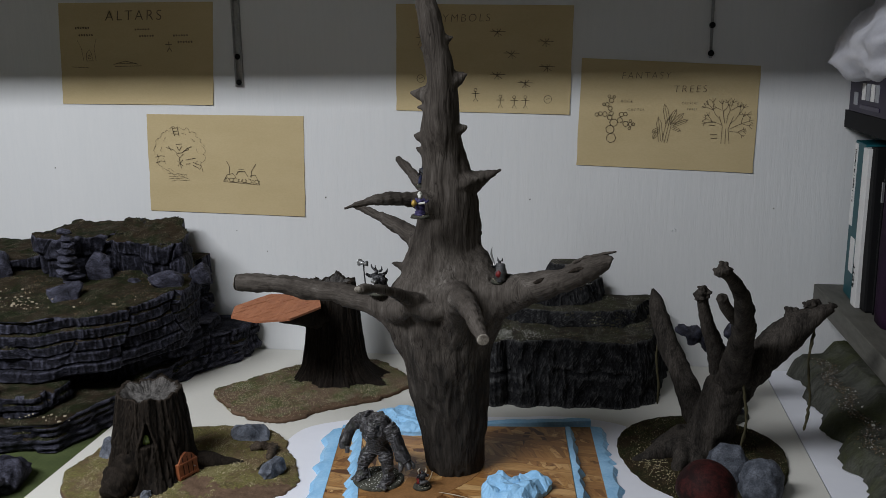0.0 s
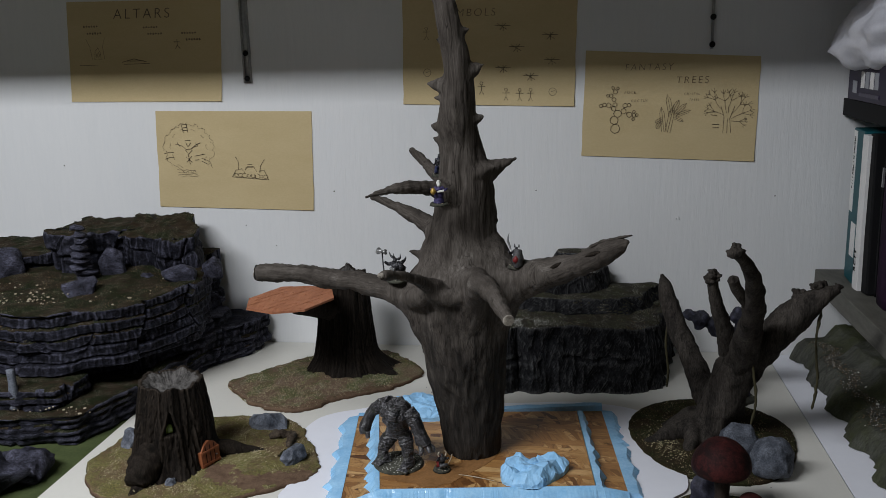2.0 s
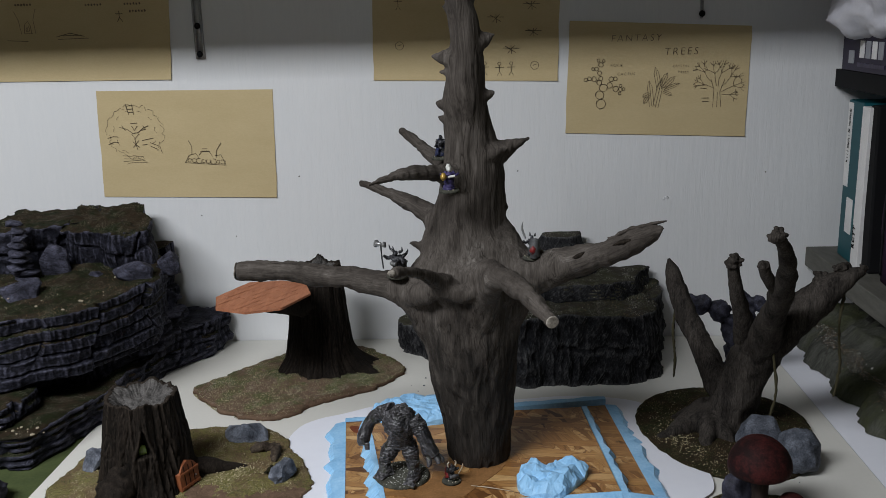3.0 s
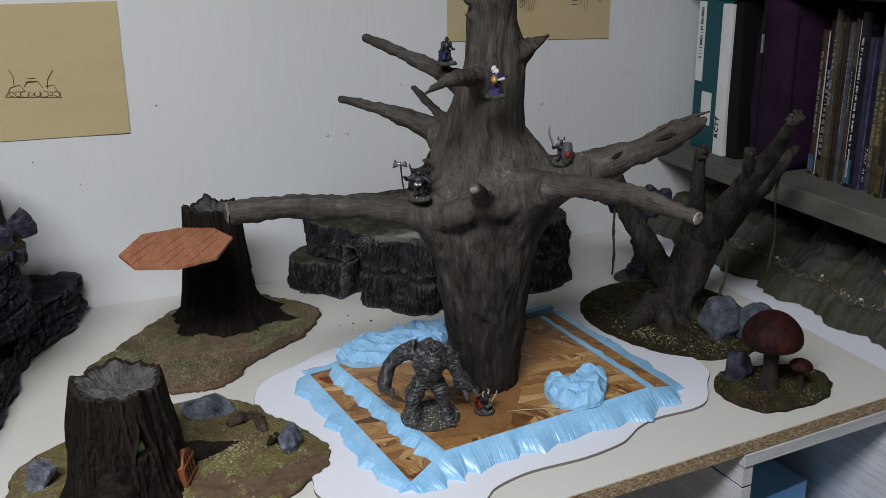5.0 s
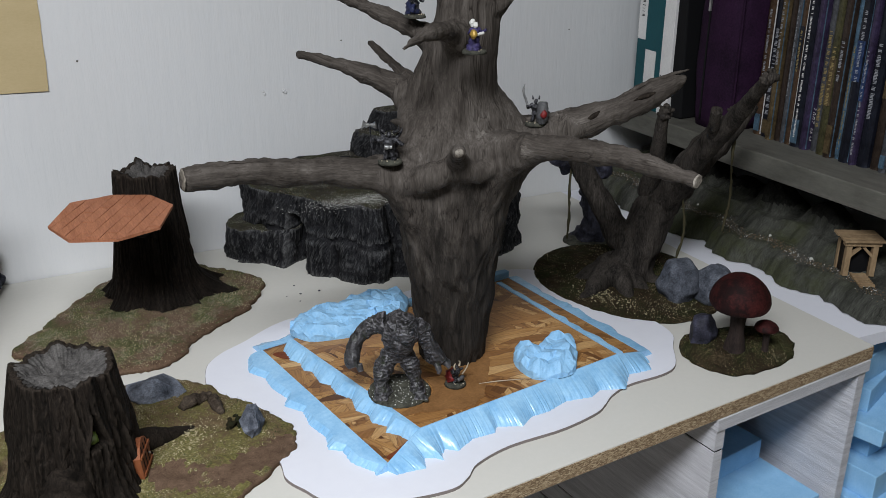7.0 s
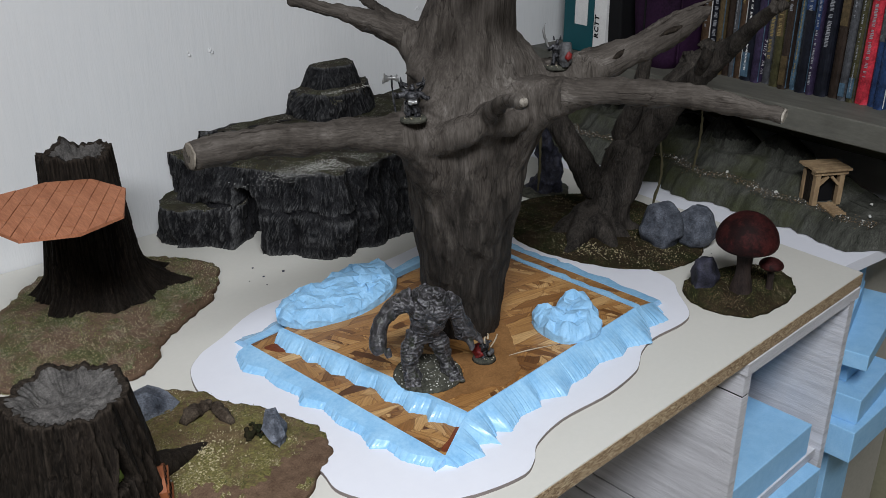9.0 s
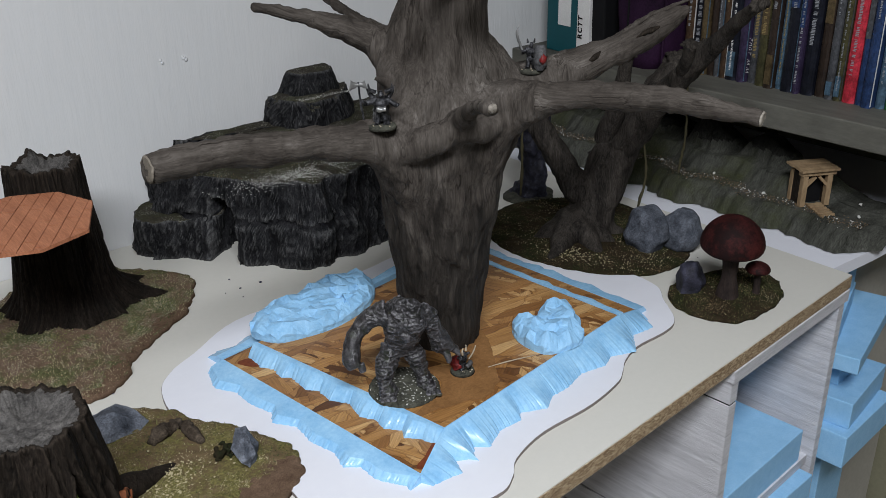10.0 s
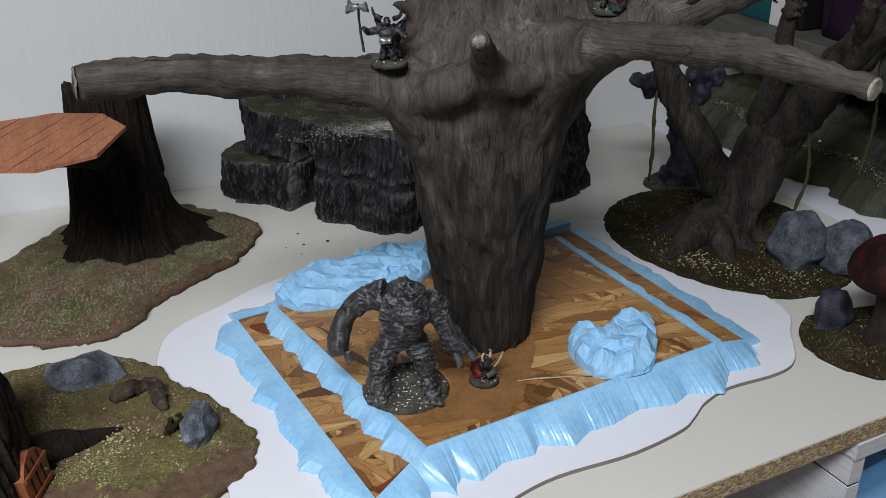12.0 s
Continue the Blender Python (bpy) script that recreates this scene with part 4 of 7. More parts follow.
rocks = ((0, 0, 0.0085), (-0.002, 0.015, 0.0075), (0.004, 0.027, 0.007), (-0.003, 0.036, 0.0045), (-0.001, 0.043, 0.004), (-0.012, 0.042, 0.0042), (-0.020, 0.043, 0.0036), (-0.026, 0.041, 0.0032), (0.0145, 0.031, 0.0050), (0.017, 0.041, 0.0042), (0.024, 0.042, 0.0034), (0.025, 0.025, 0.0050), (0.033, 0.024, 0.0036), (0.038, 0.024, 0.0026), (0.032, 0.017, 0.0024), (0.033, 0.030, 0.0024), (-0.003, 0.052, 0.0036), (-0.008, 0.059, 0.0036), (-0.014, 0.059, 0.0024), (-0.001, 0.066, 0.0042), (-0.005, 0.073, 0.0026), (0.004, 0.072, 0.0026))
lines = [arc(0.213 + dx, 0.424 + dz, r, 10 * i, 10 * i + 360, n=7, jit=0.0006) for i, (dx, dz, r) in enumerate(rocks)]
strokes(p4, lines, 0.0010, label="pencil sketch of a cactus of stacked rocks")
shards = []
for x0, z0, x1, z1, w in ((0.306, 0.416, 0.316, 0.466, 0.0045), (0.300, 0.418, 0.294, 0.462, 0.0040), (0.312, 0.446, 0.304, 0.484, 0.0040), (0.314, 0.452, 0.325, 0.474, 0.0036), (0.318, 0.448, 0.338, 0.468, 0.0036), (0.320, 0.446, 0.346, 0.456, 0.0030), (0.318, 0.443, 0.334, 0.436, 0.0026), (0.296, 0.440, 0.284, 0.434, 0.0032), (0.294, 0.436, 0.286, 0.423, 0.0032)):
    d = Vector((x1 - x0, z1 - z0))
    q = Vector((-d.y, d.x)).normalized() * w
    shards += [[(x0 + q.x, z0 + q.y), (x1 - d.x * 0.25 + q.x, z1 - d.y * 0.25 + q.y), (x1, z1), (x1 - d.x * 0.25 - q.x, z1 - d.y * 0.25 - q.y), (x0 - q.x, z0 - q.y)], [(x0, z0), (x1, z1)]]
strokes(p4, shards, 0.00065, label="pencil sketch of a crystal tree", tone="pencil_soft")
boughs = [[(0.403, 0.414), (0.404, 0.444), (0.398, 0.462)], [(0.417, 0.414), (0.414, 0.440), (0.422, 0.462)], [(0.410, 0.414), (0.410, 0.440)]]
for x0, z0, a, l in ((0.404, 0.446, 2.75, 0.030), (0.400, 0.456, 2.2, 0.034), (0.408, 0.450, 1.75, 0.034), (0.411, 0.450, 1.35, 0.036), (0.416, 0.448, 0.85, 0.036), (0.417, 0.440, 0.45, 0.034), (0.416, 0.436, -0.1, 0.024)):
    branchy(x0, z0, a, l * 0.62, 2, boughs)
strokes(p4, boughs, 0.00065, label="pencil sketch of a bare tree", tone="pencil_soft")
strokes(p4, [[(0.380, 0.452), (0.392, 0.452)], [(0.381, 0.447), (0.392, 0.446)], [(0.384, 0.430), (0.396, 0.430)], [(0.385, 0.424), (0.396, 0.424)]], 0.0010, label="illegible pencil notes, drawn as bars")

# ---- the book shelf along the wall ----
shelf = thing("book_shelf", (0.95, 1.0, 0.165), "worn grey painted shelf board against the wall", "shelf", kind="structure")
soften(part("board", block((-0.372, -1.0, -0.034), (-0.002, 0.6595, 0.0)), "shelf", shelf, smooth=False), 0.002)
# added upper board: black for the dark gap, and it shades books and wall
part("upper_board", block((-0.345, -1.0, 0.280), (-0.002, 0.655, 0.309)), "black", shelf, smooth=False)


def bars(parent, x, y, z0, z1, width, colour):
    """Illegible spine lettering, drawn as rows of fine plain bars up the spine."""
    bm = bmesh.new()
    z = z0
    while z < z1:
        l = rnd.uniform(0.0006, 0.0014)
        box(bm, (x - 0.0006, y - width / 2 * rnd.uniform(0.6, 1), z), (x + 0.0004, y + width / 2 * rnd.uniform(0.6, 1), z + l))
        z += l + rnd.choice((0.0008, 0.0008, 0.0011, 0.0011, 0.0045))
    part("spine_lettering", bm, colour, parent, "illegible title, drawn as bars", False)


def book(y, thick, height, mats, x, lean=0.0, title=None, deep=0.2):
    """A book seen by its spine: cover boards round a block of pages."""
    b = thing("book", (x, y, 0.165), mats[1], "book", "books on the shelf")
    b.rotation_euler = (0, 0, radians(lean))
    bm = bmesh.new()
    r = thick / 2
    plan = [(deep, -r), (0.004, -r), (0.0012, -r * 0.75), (0.0, -r * 0.3), (0.0, r * 0.3), (0.0012, r * 0.75), (0.004, r), (deep, r), (deep, r - 0.0015), (0.005, r - 0.0015), (0.005, -r + 0.0015), (deep, -r + 0.0015)]
    prism(plan, 0, height, bm)
    part("cover", bm, mats[0], b, smooth=False)
    part("pages", block((0.0052, -r + 0.0016, 0.003), (deep - 0.004, r - 0.0016, height - 0.003)), "paperwhite", b, smooth=False)
    if title:
        bars(b, 0, 0, height * title[1], height * title[2], thick * title[3], title[0])
    return b


def colour(name, rgb, rough=0.45):
    if name not in M:
        M[name] = plain(name, rgb, rough)
    return name


binder = thing("ring_binder", (0.612, 1.575, 0.165), "teal lever arch binder with two white labels on its spine", "binder")
binder.rotation_euler = (0, 0, radians(-4))
soften(part("cover", block((0, -0.037, 0), (0.26, 0.037, 0.262)), "teal", binder, smooth=False), 0.002)
part("label", block((-0.001, 0.012, 0.12), (0.0002, 0.034, 0.258)), "paperwhite", binder, "long white spine label", False)
part("label", block((-0.001, -0.022, 0.046), (0.0002, 0.008, 0.104)), "paperwhite", binder, "square white spine label", False)
bars(binder, -0.001, 0.022, 0.16, 0.25, 0.008, "black")
thin = thing("ring_binder", (0.606, 1.5215, 0.165), "thin white binder lettered RCTT on its spine", "binder")
soften(part("cover", block((0, -0.0135, 0), (0.25, 0.0135, 0.258)), "paperwhite", thin, smooth=False), 0.001)
cu = letters(thin, "RCTT", 0, 0, 0.0125, weight=0.0009)
cu.matrix_basis = pose(-0.0008, 0.0015, 0.030, 90, -90, -90)
cu.data.materials.clear()
cu.data.materials.append(M["black"])
bagm = thing("nylon_bag", (0.615, 1.42, 0.165), "dark plum nylon zip case standing on the shelf", "bag")
folder = thing("ring_binder", (0.612, 1.492, 0.165), "narrow black folder with a press stud", "binder")
soften(part("cover", block((0, -0.014, 0), (0.24, 0.014, 0.262)), "black", folder, smooth=False), 0.003)
folder.rotation_euler = (radians(-3), 0, 0)
for k, (yy, w, hh) in enumerate(((0.0, 0.113, 0.272),)):
    bm = bmesh.new()
    rings = []
    for j in range(15):
        h = j / 14
        sw = 1 - 0.25 * abs(2 * h - 1) ** 3
        rings.append([(0.12 + 0.12 * math.copysign(abs(math.cos(a)) ** 0.4, math.cos(a)) + 0.004 * n3(h * 4 + k, a, 0, 1.3), yy + w / 2 * sw * math.copysign(abs(math.sin(a)) ** 0.5, math.sin(a)) + 0.006 * n3(h * 5, k, a, 1.0), h * hh) for a in np.linspace(0, TAU, 28, endpoint=False)])
    skin(bm, rings)
    part("case", bm, "plum", bagm)
    part("zip", tube(bmesh.new(), [(-0.0035, yy + 0.012, 0.012), (-0.005, yy + 0.012, hh * 0.5), (-0.0035, yy + 0.012, hh - 0.02)], [0.0016] * 3, 6, 14, 0.05), "black", bagm, "dark zip")
    part("zip_pull", block((-0.0075, yy + 0.010, hh - 0.085), (-0.0045, yy + 0.014, hh - 0.055)), "steel", bagm, "small metal zip pull", False)
    part("piping", tube(bmesh.new(), [(0.004, yy - 0.052, 0.01), (0.002, yy - 0.053, hh * 0.5), (0.004, yy - 0.050, hh - 0.015)], [0.002] * 3, 6, 14, 0.05), "plum", bagm)

SPINES = [("spine_brown", (0.050, 0.030, 0.018)), ("spine_umber", (0.026, 0.018, 0.014)), ("spine_ochre", (0.075, 0.054, 0.028)), ("spine_violet", (0.030, 0.022, 0.048)), ("spine_grey", (0.058, 0.060, 0.066)),
          ("spine_night", (0.0085, 0.0095, 0.0148)), ("spine_blue", (0.018, 0.036, 0.095)), ("spine_sky", (0.060, 0.105, 0.150)), ("spine_red", (0.3800, 0.0272, 0.0425)), ("spine_green", (0.0211, 0.1054, 0.0274)), ("spine_olive", (0.0474, 0.0442, 0.0211))]
for nme, rgb in SPINES:
    M[nme] = surface("printed_" + nme, tuple(c * 0.62 for c in rgb), tuple(c * 2.1 for c in rgb), 45, 240, rough=0.3, relief=0.1, depth=0.0004, spread=(0.40, 0.66), stain=tuple(min(0.5, c * 3.0 + 0.01) for c in rgb), stain_at=(0.62, 0.66))
gold, silver = colour("gold_foil", (0.32, 0.24, 0.10)), colour("silver_foil", (0.32, 0.33, 0.36))
ROW = "brown night ochre umber grey brown night violet grey olive umber sky night violet night umber grey olive umber blue blue sky grey night umber brown red night violet green grey blue night red sky brown night blue".split()
y = 1.358
order = [k for k in ROW if k not in ("red", "green")] * 3
i = -1
while y > 0.74:
    i += 1
    key = "red" if abs(y - 1.096) < 0.0075 else "green" if abs(y - 1.030) < 0.0075 else order[i]
    t = rnd.choice((0.009, 0.011, 0.012, 0.014, 0.016)) if key not in ("red", "night") else 0.018
    h = rnd.uniform(0.243, 0.262) if i % 7 else rnd.uniform(0.225, 0.24)
    tone = {"night": "black", "sky": "pale blue", "umber": "dark brown", "ochre": "yellow-brown"}.get(key, key)
    ob = book(y - t / 2, t, h, ("spine_" + key, f"{tone} hardback rule book standing upright"), 0.652 + rnd.uniform(-0.006, 0.006), rnd.uniform(-0.8, 0.8),
              (rnd.choice((gold, silver, gold, silver, silver, "paperwhite")), rnd.choice((0.06, 0.15, 0.3, 0.45)), rnd.uniform(0.6, 0.95), rnd.choice((0.2, 0.28, 0.38))) if rnd.random() < 0.92 else None)
    if key not in ("red", "green") and rnd.random() < 0.75:
        z0, z1 = (0.006, rnd.uniform(0.02, 0.05)) if rnd.random() < 0.6 else (rnd.uniform(0.07, 0.12), rnd.uniform(0.14, 0.2))
        part("spine_panel", block((-0.0005, -t * 0.34, z0), (0.0006, t * 0.34, z1)), "spine_" + rnd.choice(("blue", "sky", "red", "grey", "ochre", "night", "brown")), ob, smooth=False)
    # a pale strip paints the highlight along the cover's worn edge
    if rnd.random() < 0.6:
        part("edge_highlight", block((0.0016, -t / 2 - 0.0002, 0.002), (0.0034, -t / 2 + 0.0004, h - 0.002)), rnd.choice(("spine_grey", "paperwhite", "spine_sky")), ob, "pale strip painted as the highlight on the worn cover edge", False)
    if 1.228 < y <= 1.244:
        lt = letters(ob, "WW 2002", 0, 0, 0.010)
        lt.matrix_basis = pose(-0.0012, 0.004, 0.012, 90, -90, -90)
        lt.data.materials.clear()
        lt.data.materials.append(M["paperwhite"])
    y -= t + 0.0008

game = thing("game_box", (0.632, 1.50, 0.475), "dark violet printed cardboard game box on the upper shelf", "box")
bm = block((-0.03, -0.19, 0.0), (0.25, 0.125, 0.06))
soften(part("lid", bm, colour("box_violet", (0.014, 0.008, 0.030)), game, smooth=False), 0.002)
for (y0, z0, w, hh, c) in ((0.085, 0.012, 0.02, 0.02, silver), (0.045, 0.022, 0.016, 0.026, "paperwhite"), (0.022, 0.022, 0.016, 0.026, silver), (-0.001, 0.022, 0.016, 0.026, "paperwhite"), (-0.024, 0.022, 0.016, 0.026, silver), (0.01, 0.008, 0.10, 0.006, "spine_violet"), (-0.10, 0.01, 0.05, 0.04, "spine_blue"), (-0.16, 0.01, 0.05, 0.03, "spine_violet")):
    part("printed_panel", block((-0.0312, y0 - w / 2, z0), (-0.0298, y0 + w / 2, z0 + hh)), c, game, smooth=False)
bm = bmesh.new()
bmesh.ops.create_icosphere(bm, subdivisions=5, radius=1.0)
for v in bm.verts:
    c = v.co.copy()
    warp = Vector((n3(c.x, c.y, c.z, 1.3), n3(c.y, c.z, c.x, 1.3), n3(c.z, c.x, c.y, 1.3))) * 0.5
    w = c + warp
    fold = (1 - 2.2 * abs(n3(w.x, w.y, w.z, 1.7))) * 0.15 + (1 - 2.2 * abs(n3(w.x + 5, w.y, w.z, 3.6))) * 0.07 + (1 - 2.2 * abs(n3(w.x, w.y + 3, w.z, 7.5))) * 0.03
    f = 0.95 + fold
    pull = max(0, -c.x * 0.75 + c.y * 0.55 - c.z * 0.45) ** 4
    v.co = Vector((c.x * 0.11 * f - 0.045 * pull, c.y * 0.12 * f + 0.03 * pull, max(c.z, -0.72) * 0.085 * f))
pl = single("plastic_bag", bm, "bag", "crumpled white carrier bag lying on the box", "plastic bag", smooth=True)
pl.location = (0.70, 1.47, 0.595)


# ---- terrain pieces on the table ----
def topcoat(bm, limit=0.72, index=1, low=-1):
    bmesh.ops.recalc_face_normals(bm, faces=bm.faces)
    bm.normal_update()
    if sum(f.normal.z * f.calc_area() for f in bm.faces) < -1e-6:
        bmesh.ops.reverse_faces(bm, faces=bm.faces)
        bm.normal_update()
    for f in bm.faces:
        if f.normal.z > limit and f.calc_center_median().z > low:
            f.material_index = index
    return bm


def strata(scale=1.0, seed=0.0, amp=0.012):
    """Broken beds of rock: slabs of differing height and overhang, split by upright cracks and scored by a brush."""
    def relief(s, z, x, y):
        slab = s * 9 / scale ** 0.5 + 0.9 * n3(s, z, seed, 9)
        k = math.floor(slab)
        lift = z / (0.0125 * scale) + 0.75 * n3(x, y, seed, 6) + 0.95 * n3(k * 7.31, seed, 1) + 0.16 * n3(x, y, seed, 34)
        bed = math.floor(lift)
        jut = amp * (0.9 * n3(bed * 3.7 + seed, k * 0.35, 0) + 0.8 * n3(bed * 1.31 + 5, k * 2.17, seed) + 0.4 * n3(bed * 1.3, s * 16, seed))
        groove = max(0, (abs((lift % 1) - 0.5) * 2 - 0.70) / 0.30) ** 2
        gap = max(0, (abs((slab % 1) - 0.5) * 2 - 0.90) / 0.10)
        score = 0.0022 * n3(s + bed * 0.37, z * 0.16, seed, 150) + 0.0014 * n3(s, z * 0.22, seed, 330)
        return jut - 0.011 * groove * max(0.15, 0.7 + 0.9 * n3(s, bed, seed, 5)) - 0.011 * gap * max(0, 0.5 + n3(bed, k, seed, 0.7)) + score + 0.007 * n3(s, z, seed, 24) + 0.003 * n3(s, z, seed, 70)
    return relief


def ribs(seed=0.0, amp=0.004, freq=110, chunk=0.014):
    """Carved foam: broken facets and ledges, with upright scratches in some stretches."""
    def relief(s, z, x, y):
        comb = max(0.15, min(1.0, 0.55 + 1.6 * n3(s, z, seed, 14)))
        scratch = amp * comb * (0.8 * n3(s + seed, z * 0.12, 0, freq) + 0.5 * n3(s, z * 0.2 + seed, 4, freq * 2.2))
        step = math.floor(6 * (n3(s, z * 0.9, seed + 3, 17) + 0.4 * n3(s, z, seed, 50))) / 6
        return scratch + chunk * step + amp * 1.6 * n3(s, z * 0.6, seed, freq * 0.22)
    return relief


# the big layered cliff
cliff = thing("cliff_terrain_piece", (0, 0, 0), "hand-made layered cliff, dark blue-grey rock with mossy ledges", "terrain piece")
A = [(-1.22, 1.15), (-0.72, 1.145), (-0.605, 1.165), (-0.585, 1.22), (-0.555, 1.36), (-0.535, 1.50), (-0.505, 1.55), (-0.475, 1.575), (-0.472, 1.64), (-0.8, 1.652), (-1.22, 1.65)]
part("lower_ledge", topcoat(tier(A, 0, 0.045, strata(0.8, 1.0, 0.006), 360, 18, 14, lambda x, y: 0.010 * n3(x, y, 0, 14), smooth_outline=False), low=0.02), ["cliff", "moss"], cliff)
B = [(-1.22, 1.29), (-0.95, 1.275), (-0.74, 1.245), (-0.645, 1.262), (-0.588, 1.31), (-0.545, 1.38), (-0.518, 1.44), (-0.532, 1.52), (-0.555, 1.60), (-0.57, 1.645), (-0.8, 1.65), (-1.22, 1.648)]
rf = part("rock_face", topcoat(tier(B, 0.078, 0.176, strata(1.55, 2.0, 0.013), 460, 60, 14, lambda x, y: 0.008 * n3(x, y, 0, 16) + 0.02 * max(0, (y - 1.35) / 0.3)), low=0.13), ["cliff", "moss"], cliff)
turf(rf, cliff, 11000, 0.003, ("blade_green", "blade_dark", "blade_dark", "blade_brown"), 1, 5)
part("inner_core", tier([(-1.2, 1.36), (-0.74, 1.32), (-0.63, 1.34), (-0.58, 1.40), (-0.565, 1.64), (-1.2, 1.64)], 0.03, 0.085, strata(1.0, 3.3, 0.006), 200, 12, 2), "cliff", cliff)
C = [(-0.70, 1.535), (-0.672, 1.508), (-0.635, 1.512), (-0.60, 1.492), (-0.56, 1.500), (-0.540, 1.512), (-0.552, 1.56), (-0.588, 1.635), (-0.62, 1.652), (-0.71, 1.652)]
part("upper_crag", topcoat(tier(C, 0.165, 0.247, strata(3.0, 5.0, 0.012), 280, 34, 14, lambda x, y: 0.022 * max(0, (y - 1.51) / 0.1) * (y < 1.62) + 0.006 * n3(x, y, 0, 22) + 0.004 * n3(x, y, 3, 70), smooth_outline=False), low=0.235), ["cliff", "moss"], cliff)
C2 = [(-0.835, 1.525), (-0.812, 1.495), (-0.775, 1.485), (-0.742, 1.500), (-0.715, 1.515), (-0.69, 1.54), (-0.70, 1.652), (-0.84, 1.652)]
part("upper_crag", topcoat(tier(C2, 0.165, 0.256, strata(3.4, 6.0, 0.012), 220, 34, 14, lambda x, y: 0.007 * n3(x, y, 0, 22) + 0.004 * n3(x, y, 3, 70), smooth_outline=False), low=0.245), ["cliff", "moss"], cliff)
D = [(-1.22, 1.46), (-1.05, 1.45), (-0.93, 1.465), (-0.86, 1.50), (-0.83, 1.53), (-0.83, 1.652), (-1.22, 1.652)]
part("upper_crag", topcoat(tier(D, 0.16, 0.214, strata(2.8, 8.0, 0.016), 240, 30, 14, lambda x, y: 0.008 * n3(x, y, 0, 20) + 0.005 * n3(x, y, 3, 70)), low=0.2), ["cliff", "moss"], cliff)
E1 = [(-0.60, 1.44), (-0.555, 1.45), (-0.515, 1.52), (-0.482, 1.575), (-0.470, 1.61), (-0.468, 1.648), (-0.60, 1.65)]
part("side_block", topcoat(tier(E1, 0.01, 0.068, strata(1.2, 11.0, 0.008), 160, 18, 8), low=0.06), ["cliff", "cliff"], cliff)
for (px, py, pz), size, seed, a in (((-0.697, 1.490, 0.172), (0.030, 0.022, 0.040), 5, 0), ((-0.552, 1.452, 0.172), (0.036, 0.024, 0.026), 8, 15), ((-0.84, 1.31, 0.170), (0.03, 0.022, 0.016), 12, 10), ((-0.90, 1.47, 0.17), (0.045, 0.03, 0.045), 14, 10), ((-0.56, 1.60, 0.09), (0.03, 0.02, 0.02), 16, 10), ((-0.625, 1.475, 0.172), (0.014, 0.012, 0.012), 17, 10), ((-0.515, 1.52, 0.172), (0.022, 0.02, 0.026), 18, 30)):
    part("boulder", move(rock(size, seed, 16, 0.10, 3), (px, py, pz), a), "cliff", cliff)
slab = rock((0.034, 0.034, 0.013), 24, 14, 0.10, 3)
bmesh.ops.transform(slab, matrix=pose(-0.704, 1.385, 0.180, 36, -8, 12), verts=slab.verts)
part("leaning_slab", slab, "cliff", cliff, "flat slab leaning on the ledge")
for k in range(9):
    part("stacked_stone", move(rock((0.0265 - 0.0013 * k, 0.020 - 0.0008 * k, 0.0078), 30 + k, 16, 0.15, 2), (-0.737 + 0.003 * math.sin(k * 2.3), 1.455 + 0.004 * math.cos(k), 0.176 + 0.0118 * k), 25 * k), "cliff", cliff)
bm = bmesh.new()
tube(bm, [(-0.716, 1.185, 0.045), (-0.717, 1.187, 0.075), (-0.719, 1.188, 0.108)], [0.0085, 0.0075, 0.006], 8, 10, 0.12, 3)
part("standing_stone", bm, "stone", cliff, "pale grey upright stone")
bm = tier([(-0.85, 1.19), (-0.68, 1.185), (-0.645, 1.22), (-0.66, 1.29), (-0.85, 1.30)], 0.03, 0.075, strata(1.0, 21.0, 0.008), 160, 18, 8)
part("front_crag", topcoat(bm, low=0.06), ["cliff", "moss"], cliff)


def scatter(name, parent, points, size, mat, label=""):
    """Loose chips strewn over a piece, too small and many to pick apart."""
    bm = bmesh.new()
    for x, y, z in points:
        r = size * rnd.uniform(0.5, 1.4)
        vs = ball(bm, (x, y, z), r, (rnd.uniform(0.7, 1.5), rnd.uniform(0.7, 1.5), 0.7), 1)
    ob = part(name, bm, mat, parent, label, False)
    ob["kind"] = "stuff"
    return ob


scatter("pale_gravel", cliff, [(-0.79 + rnd.gauss(0, 0.035), 1.33 + rnd.gauss(0, 0.02), 0.178) for _ in range(90)] + [(rnd.uniform(-1, -0.56), rnd.uniform(1.3, 1.5), 0.181) for _ in range(60)] + [(rnd.uniform(-0.8, -0.57), rnd.uniform(1.17, 1.2), 0.047) for _ in range(30)], 0.0016, "bone")
corner = thing("rock_terrain_piece", (-0.66, 1.0, -0.002), "dark rock outcrop lying on the green board", "terrain piece")
part("rock_mass", move(rock((0.085, 0.06, 0.045), 44, 24, 0.3, 4), (-0.02, 0.0, 0.0), 15), "cliff", corner)
part("rock_mass", move(rock((0.05, 0.04, 0.03), 45, 24, 0.3, 4), (0.035, 0.055, 0.0), 40), "cliff", corner)


